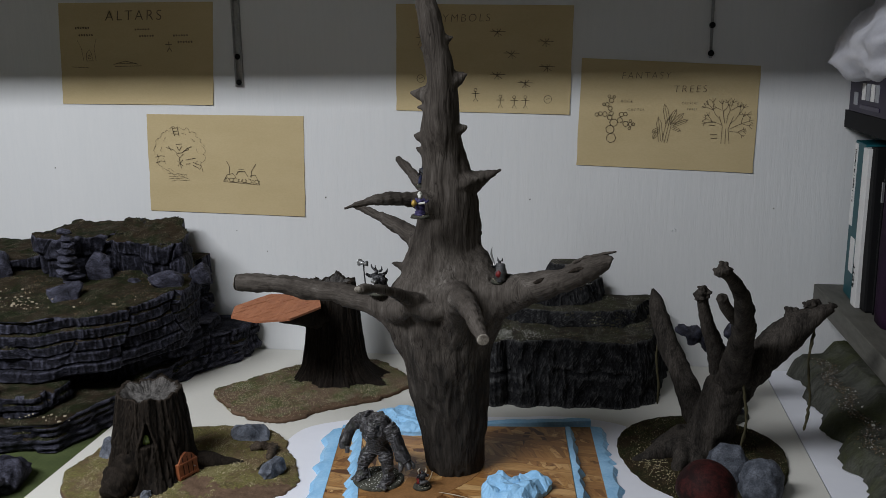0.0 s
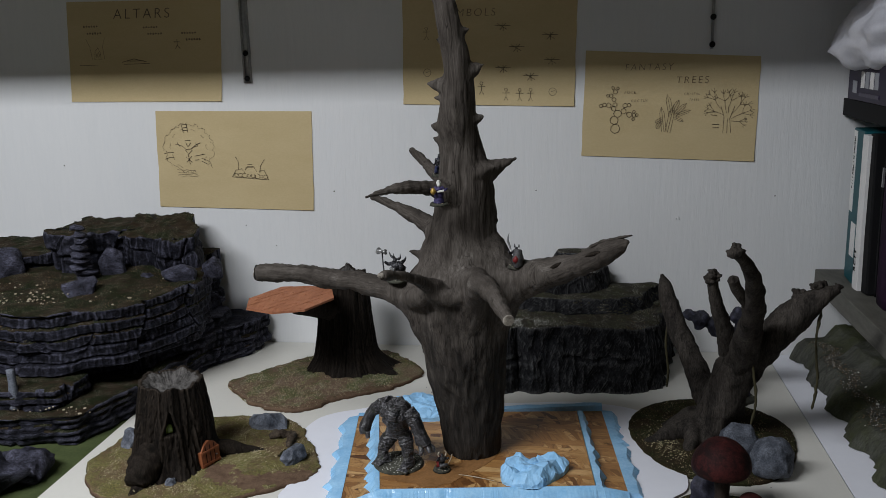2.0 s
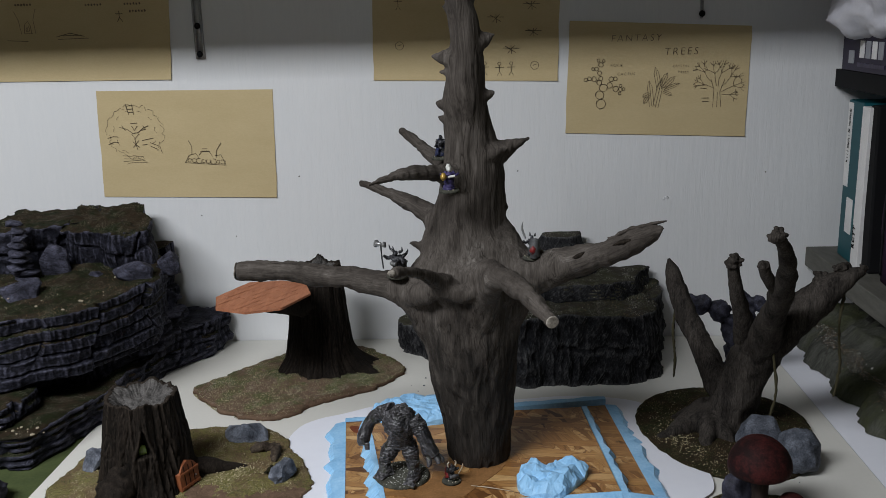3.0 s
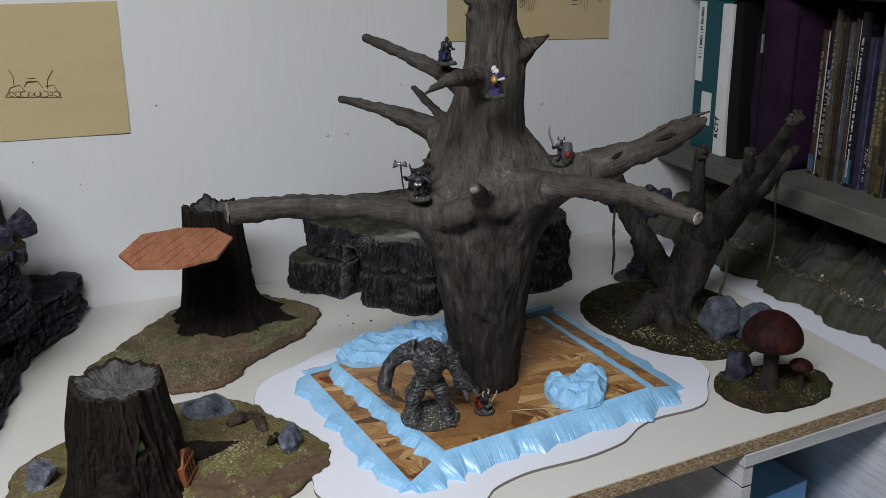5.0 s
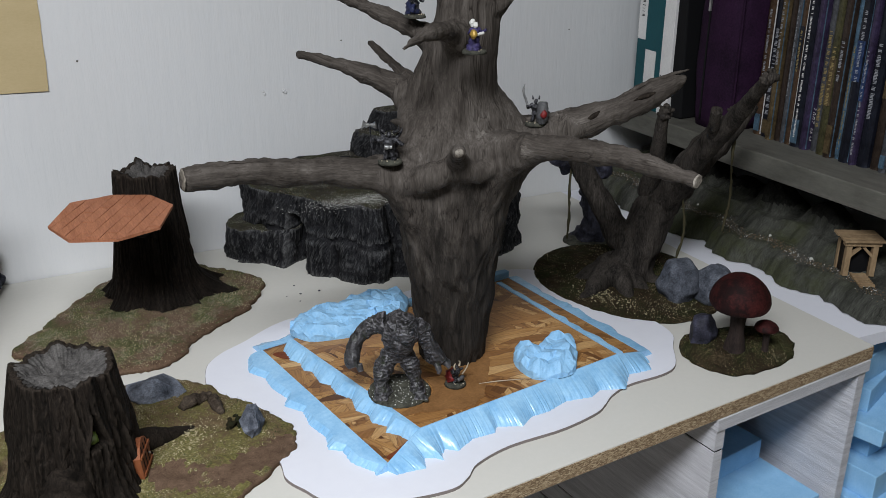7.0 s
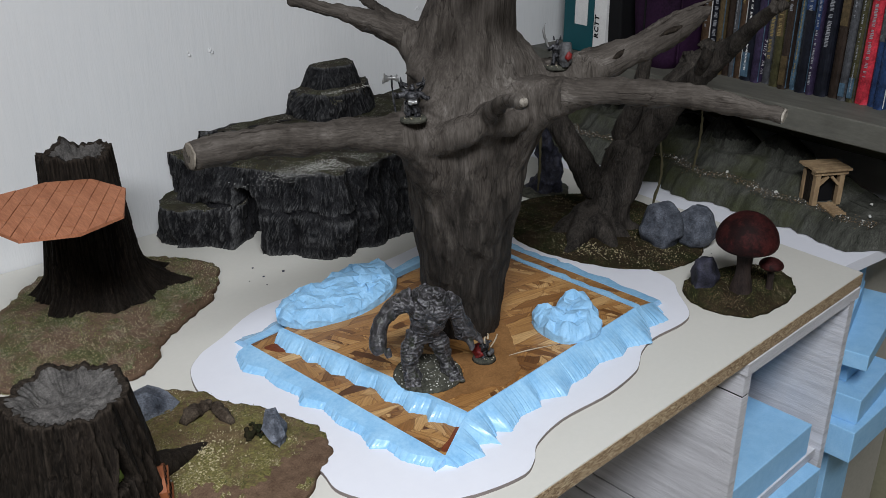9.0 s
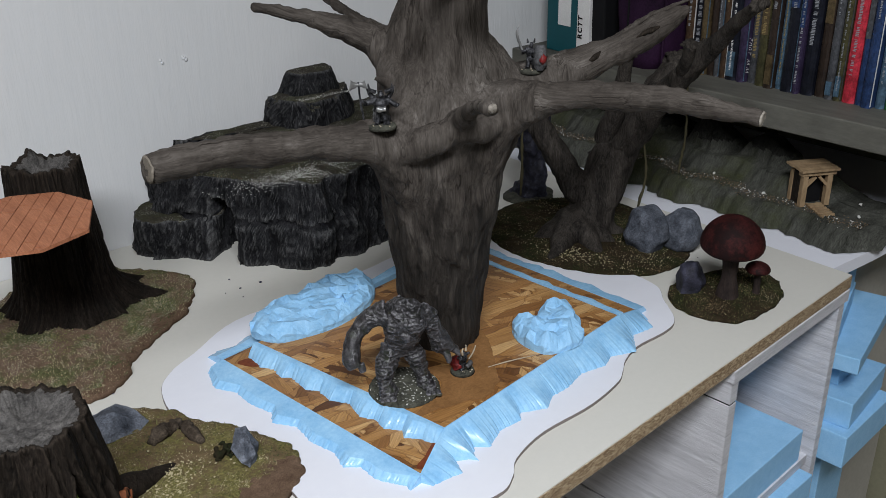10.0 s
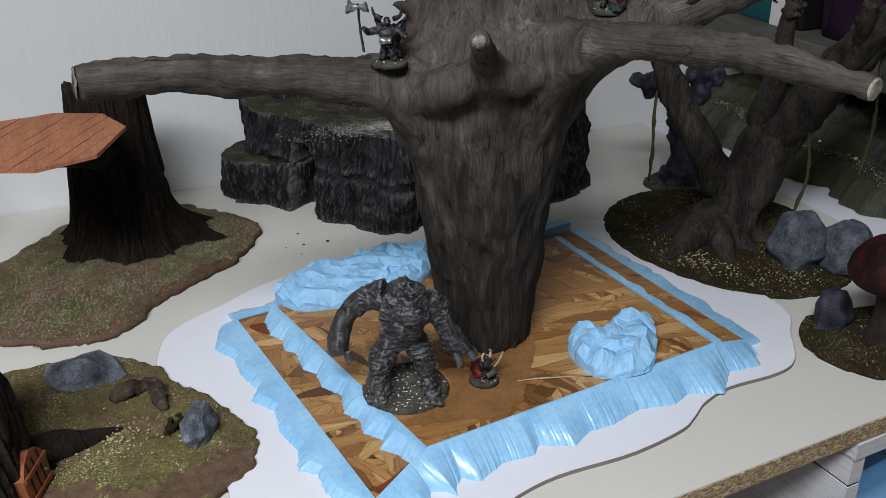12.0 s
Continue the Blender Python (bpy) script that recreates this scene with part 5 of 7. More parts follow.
# ---- tree stumps ----
def stump(parent, centre, profile, seed, top_z, jag=0.006, wall=0.006, lean=(0, 0), roots=(), niche=None):
    """A carved stump: ribbed bark round a bowl of grey rotten wood, with roots that run out over the base and perhaps a pointed niche."""
    n, rings = 260, 70
    zs = [p[1] for p in profile]
    bm, loops = bmesh.new(), []
    def ring(z, inset=0.0):
        r0 = float(np.interp(z, zs, [p[0] for p in profile]))
        h = z / top_z
        out = []
        for i in range(n):
            a = TAU * i / n
            fold = 0.60 * n3(math.cos(a) * 2.2 + seed, math.sin(a) * 2.2, h * 0.5, 1.7) + 0.20 * n3(math.cos(a) * 2.2, math.sin(a) * 2.2 + seed, h * 0.7, 5.2)
            spread = sum(1.15 * max(0, 1 - abs((a - radians(w) + math.pi) % TAU - math.pi) / 0.5) ** 1.4 * max(0, 1 - h * 2.9) ** 2.4 * s for w, s in roots)
            r = r0 * (1 + 0.17 * fold - 0.085 * max(0, 1 - abs(n3(math.cos(a) * 2.2 + seed, math.sin(a) * 2.2, 7 + h * 0.6, 2.6)) * 9) - 0.040 * max(0, 1 - abs(n3(math.cos(a) * 2.2, math.sin(a) * 2.2 + seed, 3 + h * 1.2, 4.4)) * 10) + spread) - inset
            if niche:
                u = (z - niche[1]) / niche[3]
                half = niche[2] * (1 - 0.92 * min(1, max(0, u)))
                gap = abs((a - radians(niche[0]) + math.pi) % TAU - math.pi) * r0
                inside = max(0, min(1, (half - gap) / 0.0016)) * max(0, min(1, u / 0.06)) * (u < 1)
                r -= niche[4] * inside - 0.0022 * (1 - inside) * max(0, 1 - abs(gap - half - 0.002) / 0.003) * (-0.08 < u < 1.05)
            out.append((centre[0] + lean[0] * h + r * math.cos(a), centre[1] + lean[1] * h + r * math.sin(a)))
        return out
    for k in range(rings + 1):
        z = top_z * k / rings
        pts = ring(z)
        loops.append([(x, y, z + (jag * (1.6 * n3(math.cos(TAU * i / n) * 1.6 + seed, math.sin(TAU * i / n) * 1.6, 0, 1.5) + 0.45 * n3(math.cos(TAU * i / n) * 5, math.sin(TAU * i / n) * 5 + seed, 2, 1.5)) * (k / rings) ** 6)) for i, (x, y) in enumerate(pts)])
    inner = ring(top_z, wall)
    lip = [(x, y, loops[-1][i][2] - 0.001) for i, (x, y) in enumerate(inner)]
    loops += [lip, [(x, y, top_z - 0.020) for x, y in inner]]
    skin(bm, loops, (True, False))
    part("trunk", bm, "bark", parent)
    # the bowl: fluted sides that fall from the lip to a lumpy floor
    bm, loops = bmesh.new(), []
    c = Vector((centre[0] + lean[0], centre[1] + lean[1]))
    for k in range(25):
        s = 1 - k / 25
        fall = 0.0085 * min(1, (1 - s) / 0.38)
        loop = []
        for i, (x, y, z) in enumerate(lip):
            a = TAU * i / n
            px, py = c.x + (x - c.x) * s, c.y + (y - c.y) * s
            flute = 0.0024 * n3(math.cos(a) * 2, math.sin(a) * 2 + seed, 0, 4) * max(0, 1 - abs(s - 0.82) / 0.22)
            lump = (0.0062 * n3(px, py, seed, 62) + 0.0034 * n3(px, py, seed, 150) - 0.006 * max(0, n3(px, py, seed + 3, 190) - 0.35)) * min(1, (1 - s) * 5)
            low = top_z - 0.004 + (z - top_z + 0.004) * max(0, s - 0.55) / 0.45
            loop.append((px, py, low - fall + flute + lump - 0.0005))
        loops.append(loop)
    skin(bm, loops, (False, True))
    part("hollow_top", bm, "stump_top", parent, "crumbly grey rotten wood")


home = thing("stump_house_terrain_piece", (-0.38, 1.13, 0), "hollow tree stump house with a small red door on a grassy base", "terrain piece")
hb = part("base", mound([(-0.165, -0.05), (-0.166, 0.01), (-0.150, 0.075), (-0.06, 0.133), (0.03, 0.148), (0.086, 0.130), (0.106, 0.110), (0.124, 0.070), (0.150, 0.030), (0.166, -0.017), (0.161, -0.050), (0.134, -0.073), (0.088, -0.108), (0.03, -0.128), (-0.10, -0.13)], 0.006, 0.006, ragged=0.006, seed=1.0,
                        track=[(0.020, -0.045), (0.050, -0.066), (0.095, -0.070), (0.150, -0.046)], wide=0.0165), ["flock", "rim_earth"], home)
turf(hb, home, 15000, 0.0024, ("blade_straw", "blade_olive", "blade_olive", "blade_olive", "blade_green"), 0, seed=1)
stump(home, (-0.045, -0.02), [(0.066, 0), (0.060, 0.02), (0.055, 0.06), (0.049, 0.10), (0.043, 0.135)], 3.1, 0.130, 0.0050, 0.005, (0.002, 0.004), ((-100, 0.9), (-60, 0.4), (20, 0.7), (175, 0.2)), (-69, 0.067, 0.0098, 0.032, 0.012))
bm = tube(bmesh.new(), [(0.01, 0.0, 0.02), (0.045, 0.012, 0.013), (0.075, 0.02, 0.007)], [0.014, 0.009, 0.004], 10, 12, 0.2, 2)
part("root", bm, "bark", home)
bm = tube(bmesh.new(), [(-0.055, -0.055, 0.040), (-0.058, -0.078, 0.030), (-0.061, -0.096, 0.020), (-0.063, -0.108, 0.012)], [0.020, 0.0225, 0.0205, 0.014], 26, 22, 0.10, 5, 90)
part("root", bm, "bark", home)
leaf = pose(0.0148, -0.0352, 0.006, 84, 0, 68)
door = prism([(-0.0170, 0), (0.0170, 0), (0.0170, 0.028), (0.010, 0.037), (0, 0.0415), (-0.010, 0.037), (-0.0170, 0.028)], -0.006, 0.0036)
bmesh.ops.transform(door, matrix=leaf, verts=door.verts)
dr = part("door", door, "door", home, "small red-brown arched plank door", False)
for k in range(2):
    part("door_band", block((-0.0165, 0.008 + 0.018 * k, 0.0038), (0.0165, 0.011 + 0.018 * k, 0.0052), leaf), "door", dr, smooth=False)
for k in range(3):
    part("plank_joint", block((-0.0088 + 0.0082 * k, 0.001, 0.0036), (-0.0082 + 0.0082 * k, 0.036, 0.0043), leaf), "black", dr, smooth=False)
knob = rock((0.0014, 0.0014, 0.0014), 2)
bmesh.ops.transform(knob, matrix=leaf @ pose(0.010, 0.018, 0.0042), verts=knob.verts)
part("door_knob", knob, "steel", dr)
pane = rock((0.0058, 0.0030, 0.0095), 5, 20, 0.1, 1)
bmesh.ops.transform(pane, matrix=pose(-0.0292, -0.0622, 0.0685, 0, 0, 21), verts=pane.verts)
part("window_pane", pane, colour("green_glass_paint", (0.105, 0.150, 0.035), 0.25), home, "dim green pane deep in a pointed niche")
# a thin jagged slab leaning on the grass
r = random.Random(61)
reach = [r.uniform(0.70, 1.12) for _ in range(13)]
slab_line = [(0.034 * q * math.cos(TAU * k / 13), 0.027 * q * math.sin(TAU * k / 13)) for k, q in enumerate(reach)]
slab = bmesh.new()
skin(slab, [[(x * 0.94, y * 0.94, 0) for x, y in slab_line], [(x, y, 0.0035) for x, y in slab_line]] + [[(x * q, y * q, 0.0050 + 0.0175 * (1 - q) + 0.0100 * n3(x * q, y * q, 4, 42)) for x, y in slab_line] for q in (0.86, 0.62, 0.38, 0.15)])
for v in slab.verts:
    v.co.z += 0.0030 * n3(v.co.x, v.co.y, 2, 30)
bmesh.ops.transform(slab, matrix=pose(0.050, 0.108, 0.0105, 11, 4, 8), verts=slab.verts)
part("stone", slab, "stone", home, "pale blue-grey jagged stone slab", False)
for p, s, seed, a in (((0.127, -0.006, 0.006), (0.013, 0.026, 0.017), 62, -28), ((-0.130, 0.022, 0.005), (0.020, 0.016, 0.020), 63, 0), ((-0.02, -0.092, 0.006), (0.009, 0.009, 0.008), 64, 0)):
    part("stone", move(rock(s, seed, 15, 0.22, 3), p, a), "stone", home, smooth=False)
scatter("pale_rubble", home, [(rnd.gauss(0.062, 0.020), rnd.gauss(0.002, 0.014), 0.0125) for _ in range(150)] + [(rnd.gauss(-0.02, 0.03), rnd.gauss(-0.103, 0.008), 0.010) for _ in range(90)], 0.0008, "blade_straw", "pale straw crumbs strewn on the base")
for a, b, r in (((0.069, 0.059, 0.0115), (0.105, 0.078, 0.0115), 0.0062), ((0.104, 0.069, 0.0115), (0.106, 0.033, 0.0115), 0.0055)):
    m1 = [a[i] + 0.35 * (b[i] - a[i]) + (0.002 if i == 2 else 0) for i in range(3)]
    m2 = [a[i] + 0.7 * (b[i] - a[i]) - (0.001 if i == 2 else 0) for i in range(3)]
    part("log", tube(bmesh.new(), [a, m1, m2, b], [r * 0.7, r * 1.1, r, r * 0.55], 16, 26, 0.26, a[0], 120), "logwood", home)
tuft = bmesh.new()
for _ in range(40):
    v = Vector((rnd.gauss(0, 1), rnd.gauss(0, 1), abs(rnd.gauss(0, 1)))).normalized() * rnd.uniform(0.004, 0.012)
    ball(tuft, (0.112 + v.x, 0.004 + v.y, 0.009 + v.z), rnd.uniform(0.0015, 0.003), (1, 1, 0.8), 1)
fuse(part("moss_tuft", tuft, "moss", home, "dark green moss tuft"), 0.0012, 0)
deckp = thing("stump_platform_terrain_piece", (-0.24, 1.48, 0), "tall dark stump with a plank platform on an earthy base", "terrain piece")
db = part("base", mound([(-0.222, -0.062), (-0.198, -0.022), (-0.159, 0.028), (-0.129, 0.068), (-0.07, 0.125), (0.0, 0.138), (0.06, 0.100), (0.104, 0.046), (0.110, 0.0), (0.070, -0.058), (0.014, -0.098), (-0.024, -0.130), (-0.033, -0.153), (-0.071, -0.170), (-0.112, -0.168), (-0.17, -0.13)], 0.006, 0.006, ragged=0.008, seed=4.0,
                        track=[(0.070, -0.052), (0.014, -0.092), (-0.026, -0.130), (-0.071, -0.166), (-0.112, -0.164)], wide=0.008), ["flock_earth", "rim_earth"], deckp)
turf(db, deckp, 26000, 0.0020, ("blade_green", "blade_brown", "blade_straw", "blade_straw", "blade_olive"), seed=2)
stump(deckp, (-0.030, 0.035), [(0.066, 0), (0.056, 0.03), (0.049, 0.09), (0.043, 0.15), (0.039, 0.195)], 8.4, 0.184, 0.0078, 0.007, (0.0, 0.0), ((-22, 1.0), (12, 0.75), (-60, 0.45), (-95, 0.35), (150, 0.4), (215, 0.4)))
OCT = [(-0.162, -0.093), (-0.129, -0.016), (-0.078, -0.008), (-0.035, -0.028), (-0.018, -0.080), (-0.048, -0.152), (-0.097, -0.170), (-0.146, -0.150)]
oct_c = np.mean(np.array(OCT), axis=0)
# deck boards: strips clipped to the eight-sided outline
dm = part("platform", prism([(x, y) for x, y in OCT], 0.1668, 0.1685), "planks", deckp, "eight-sided deck of orange-brown planks", False)
ang = radians(60)
ux, uy = Vector((math.cos(ang), math.sin(ang))), Vector((-math.sin(ang), math.cos(ang)))
for k in range(-8, 9):
    for half in range(-3, 4):
        lo_u = half * 0.052 + 0.026 * (k % 2) + 0.008 * ((k * 7) % 5 - 2) / 2
        hi_u = lo_u + 0.0508
        poly = [(lo_u, k * 0.0135 + 0.0003), (hi_u, k * 0.0135 + 0.0003), (hi_u, (k + 1) * 0.0135 - 0.0003), (lo_u, (k + 1) * 0.0135 - 0.0003)]
        poly = [tuple(Vector(oct_c) + ux * a + uy * b) for a, b in poly]
        area = sum(OCT[i - 1][0] * OCT[i][1] - OCT[i][0] * OCT[i - 1][1] for i in range(8))
        for i in range(8):
            p0, p1_ = Vector(OCT[i - 1]), Vector(OCT[i])
            e = p1_ - p0
            q = Vector((-e.y, e.x)) * (1 if area > 0 else -1)
            out = []
            for j in range(len(poly)):
                a, b = Vector(poly[j - 1]), Vector(poly[j])
                da, db = (a - p0) @ q, (b - p0) @ q
                if (da >= 0) != (db >= 0):
                    out.append(tuple(a + (b - a) * da / (da - db)))
                if db >= 0:
                    out.append(tuple(b))
            poly = out
            if len(poly) < 3:
                break
        if len(poly) >= 3:
            part("plank", prism(poly, 0.1686, 0.1700 + 0.0002 * ((k * 5 + half) % 3)), "planks", dm, smooth=False)
bm = tube(bmesh.new(), [(-0.04, 0.01, 0.12), (-0.070, -0.04, 0.140), (-0.085, -0.08, 0.152)], [0.02, 0.016, 0.010], 10, 12, 0.15, 4)
part("deck_brace", bm, "bark", deckp)

# ---- the dark carved rock at the wall ----
mesa = thing("mesa_terrain_piece", (0.08, 1.53, 0), "carved dark rock plateau with a cave mouth and flocked top", "terrain piece")
o1 = [(-0.140, 0.0), (-0.115, -0.035), (-0.085, -0.085), (-0.050, -0.105), (-0.010, -0.098), (0.06, -0.082), (0.14, -0.088), (0.19, -0.075), (0.208, -0.03), (0.215, 0.06), (0.215, 0.125), (-0.14, 0.125), (-0.185, 0.11), (-0.18, 0.06)]
rr = ribs(2.0, 0.0035, 120)


def cave(s, z, x, y):
    mouth = max(0, 1 - ((x + 0.147) / 0.022) ** 2 - ((z - 0.0) / 0.085) ** 4) if y < 0.012 else 0
    split = 0.016 * max(0, 1 - abs(x + 0.03) / 0.02) * (y < -0.05)
    return rr(s, z, x, y) - 0.065 * min(1, mouth * 2.2) - split + 0.012 * (1 - z / 0.11) - (0.005 if 0.055 < z + 0.006 * n3(s, 0, 5, 30) < 0.06 and n3(s, 2, 0, 12) > -0.1 else 0)


pt = part("plateau", topcoat(tier(o1, 0, 0.112, cave, 520, 30, 12, lambda x, y: 0.004 * n3(x, y, 0, 30)), low=0.1), ["ribbed", "flock_grey"], mesa)
turf(pt, mesa, 2500, 0.0022, ("blade_brown", "blade_green"), 1, 6)
part("side_block", topcoat(tier([(-0.218, 0.06), (-0.175, 0.03), (-0.135, 0.015), (-0.11, 0.05), (-0.12, 0.12), (-0.215, 0.12)], 0, 0.056, ribs(5.0, 0.003), 200, 16, 8), low=0.045), ["ribbed", "flock_grey"], mesa)
part("upper_tier", topcoat(tier([(-0.135, 0.098), (-0.08, 0.05), (-0.035, 0.005), (0.05, -0.012), (0.13, -0.005), (0.185, 0.015), (0.205, 0.07), (0.20, 0.122), (-0.12, 0.122)], 0.105, 0.138, ribs(7.0, 0.003), 280, 16, 8, lambda x, y: 0.003 * n3(x, y, 0, 40) - 0.10 * max(0, -0.045 - x), taper=0.008), low=0.105), ["ribbed", "flock_grey"], mesa)
part("upper_tier", topcoat(tier([(-0.002, 0.048), (0.025, 0.032), (0.072, 0.030), (0.114, 0.055), (0.126, 0.12), (0.002, 0.12)], 0.132, 0.174, ribs(9.0, 0.003), 200, 16, 8, lambda x, y: 0.006 * n3(x, y, 0, 40), taper=0.012), low=0.16), ["ribbed", "flock_grey"], mesa)
part("cap_rock", topcoat(tier([(0.024, 0.066), (0.055, 0.054), (0.098, 0.064), (0.106, 0.12), (0.024, 0.12)], 0.166, 0.204, ribs(11.0, 0.0018, 110, 0.006), 180, 18, 8, lambda x, y: 0.0012 * n3(x, y, 0, 40), taper=0.014), low=0.2005), ["ribbed", "flock_grey"], mesa)
part("side_block", topcoat(tier([(0.19, -0.01), (0.232, 0.025), (0.24, 0.12), (0.19, 0.12)], 0, 0.112, ribs(15.0, 0.003), 160, 16, 8, taper=0.008), low=0.09), ["ribbed", "flock_grey"], mesa)
scatter("gravel", mesa, [(rnd.gauss(-0.055, 0.042), rnd.gauss(-0.062, 0.014), 0.1132) for _ in range(1300)] + [(rnd.uniform(0.015, 0.105), rnd.gauss(0.045, 0.004), 0.1755) for _ in range(160)], 0.00052, "pebble", "pale gravel strewn on the plateau")

# ---- the hill under the book shelf ----
hill = thing("hill_terrain_piece", (0, 0, 0), "long grey-green hill piece with furrowed slopes and gravel path", "terrain piece")
bm = bmesh.new()
rows = []
for j in range(260):
    yy = 1.645 - 0.67 * j / 259
    far = max(0.0, min(1.0, (yy - 1.0) / 0.5))
    edge = 0.549 + 0.010 * math.sin(yy * 52 + 1.2) + 0.008 * n3(yy, 0, 3, 12) + 0.005 * n3(yy, 1, 0, 40) + 0.05 * max(0, (1.02 - yy) / 0.05) ** 2
    endf = min(1.0, max(0.02, (yy - 0.972) / 0.035)) ** 0.5
    rise = min(1.0, max(0.0, (yy - 1.07) / 0.05))
    path = (0.026 + 0.010 * far) * endf
    top = path + (0.024 + 0.006 * n3(yy, 3, 0, 16)) * rise
    hump = 0.0
    for cy, w, h in ((1.193, 0.045, 0.034), (1.292, 0.045, 0.044), (1.372, 0.03, 0.026), (1.46, 0.05, 0.036), (1.57, 0.06, 0.03)):
        hump = max(hump, h * max(0, 1 - ((yy - cy) / w) ** 2) ** 0.55)
    row = []
    prof = [(0.0, -0.001), (0.004, path * 0.25), (0.012, path * 0.72), (0.024, path), (0.052, path + 0.002), (0.060, path + 0.2 * (top - path)), (0.078, top), (0.095, top + 0.002), (0.102, top + hump * 0.55), (0.112, top + hump), (0.135, top + hump * 1.05), (0.15, top + hump * 0.7), (0.165, 0.02), (0.172, -0.001)]
    for i in range(76):
        u = 0.172 * i / 75
        z = float(np.interp(u, [p[0] for p in prof], [p[1] for p in prof]))
        steep = u < 0.024 or 0.052 < u < 0.078 or u > 0.095
        fold = (0.0075 * n3(yy + 0.25 * u, 0.0, 1, 42) + 0.0035 * n3(yy + 0.2 * u, 0.1, 2, 110)) if steep else 0.0015 * n3(yy, u, 3, 60)
        row.append((edge + u + fold, yy, max(-0.001, z + 0.0016 * n3(u, yy, 5, 80))))
    rows.append(row)
skin(bm, rows, (False, False), False)
# faces above roughly 7 cm take the darker grey, along an uneven line
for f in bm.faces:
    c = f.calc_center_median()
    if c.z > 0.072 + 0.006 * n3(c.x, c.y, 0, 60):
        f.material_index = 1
part("slope", topcoat(bm, 2.0, 0, 0.01), ["hill", "hilltop"], hill)


def on_hill(u, yy):
    """The path's height at a place along the hill."""
    return 0.026 + 0.010 * max(0.0, min(1.0, (yy - 1.0) / 0.5)) + 0.0022, 0.549 + 0.010 * math.sin(yy * 52 + 1.2) + 0.008 * n3(yy, 0, 3, 12) + 0.005 * n3(yy, 1, 0, 40) + u


def strew(name, count, spread, size, mat, label, low=1.0, high=1.62, mid=0.038):
    pts = []
    for _ in range(count):
        yy = rnd.uniform(low, high)
        z, x = on_hill(mid + rnd.gauss(0, spread), yy)
        pts.append((x, yy, z))
    scatter(name, hill, pts, size, mat, label)


strew("path_grit", 1300, 0.009, 0.0007, "blade_brown", "brown grit on the path")
strew("path_grit", 900, 0.008, 0.0007, "stump_top", "grey grit on the path")
strew("path_grit", 420, 0.008, 0.0007, "pebble", "pale grit on the path")
for px, py, pz in ((0.643, 1.278, 0.060), (0.660, 1.182, 0.055), (0.628, 1.31, 0.050), (0.60, 1.40, 0.038), (0.597, 1.335, 0.036), (0.605, 1.245, 0.035), (0.59, 1.15, 0.033), (0.655, 1.04, 0.031), (0.612, 1.02, 0.030)):
    part("pebble", move(rock((0.0032, 0.0028, 0.0026), int(px * 900 + py * 70), 14, 0.1, 1), (px, py, pz - 0.002), py * 900), "pebble", hill, "white pebble")
mine = thing("mine_gate", (0.605, 1.083, 0.030), "small pale timber mine entrance with a plank ramp", "miniature gate", turn=-30)
for sx in (-1, 1):
    part("post", block((sx * 0.018 - 0.0036, -0.004, 0), (sx * 0.018 + 0.0036, 0.004, 0.045)), "timber", mine, smooth=False)
    part("rear_post", block((sx * 0.018 - 0.003, 0.026, 0), (sx * 0.018 + 0.003, 0.032, 0.045)), "timber", mine, smooth=False)
    part("brace", block((-0.0018, -0.003, 0), (0.0018, 0.003, 0.020), pose(sx * 0.0165, 0, 0.028, 0, -sx * 45, 0)), "timber", mine, smooth=False)
    part("side_wall", block((sx * 0.018 - 0.001, 0.0045, 0), (sx * 0.018 + 0.001, 0.0255, 0.045)), "bark", mine, smooth=False)
    part("ramp_rail", block((sx * 0.008 - 0.0016, -0.040, -0.001), (sx * 0.008 + 0.0016, 0.004, 0.0024), pose(0, 0, 0, 4, 0, 0)), "timber", mine, smooth=False)
part("lintel", block((-0.025, -0.0055, 0.0452), (0.025, 0.0042, 0.0515)), "timber", mine, smooth=False)
for k in range(5):
    part("roof_board", block((-0.0275, -0.010 + 0.0090 * k, 0.0517), (0.0275, -0.0014 + 0.0090 * k, 0.0548 + 0.0004 * (k % 2)), pose(0, 0, 0, 0, 0.6 * (k % 3 - 1), 0)), "timber", mine, smooth=False)
for k in range(6):
    part("sleeper", block((-0.0105, -0.038 + k * 0.0066, 0.0020), (0.0105, -0.0345 + k * 0.0066, 0.0040), pose(0, 0, 0, 4, 0, 0)), "timber", mine, smooth=False)
# a black block fills the entrance in place of its shaded inside
part("dark_mouth", block((-0.0165, 0.012, 0), (0.0165, 0.0255, 0.045)), "black", mine, smooth=False)

# ---- the swamp tree ----
swamp = thing("swamp_tree_terrain_piece", (0.345, 1.265, 0), "gnarled dark dead tree with hanging vines on a round swampy base", "terrain piece")
sb = part("base", mound([(0.12 * math.cos(a) * (1 + 0.05 * math.sin(3 * a)), 0.148 * math.sin(a) * (1 + 0.04 * math.cos(2 * a + 1))) for a in np.linspace(0, TAU, 18, endpoint=False)], 0.005, 0.008, seed=9.0, ragged=0.003), "flock_dark", swamp)
turf(sb, swamp, 6000, 0.0022, ("blade_straw", "blade_brown", "blade_green", "blade_green", "blade_green"), seed=3)


def limb(name, parent, pts, radii, mat, seed=0.0, lump=0.10, segs=24, steps=72, label="", freq=48):
    return part(name, tube(bmesh.new(), pts, radii, segs, steps, lump, seed, freq), mat, parent, label)


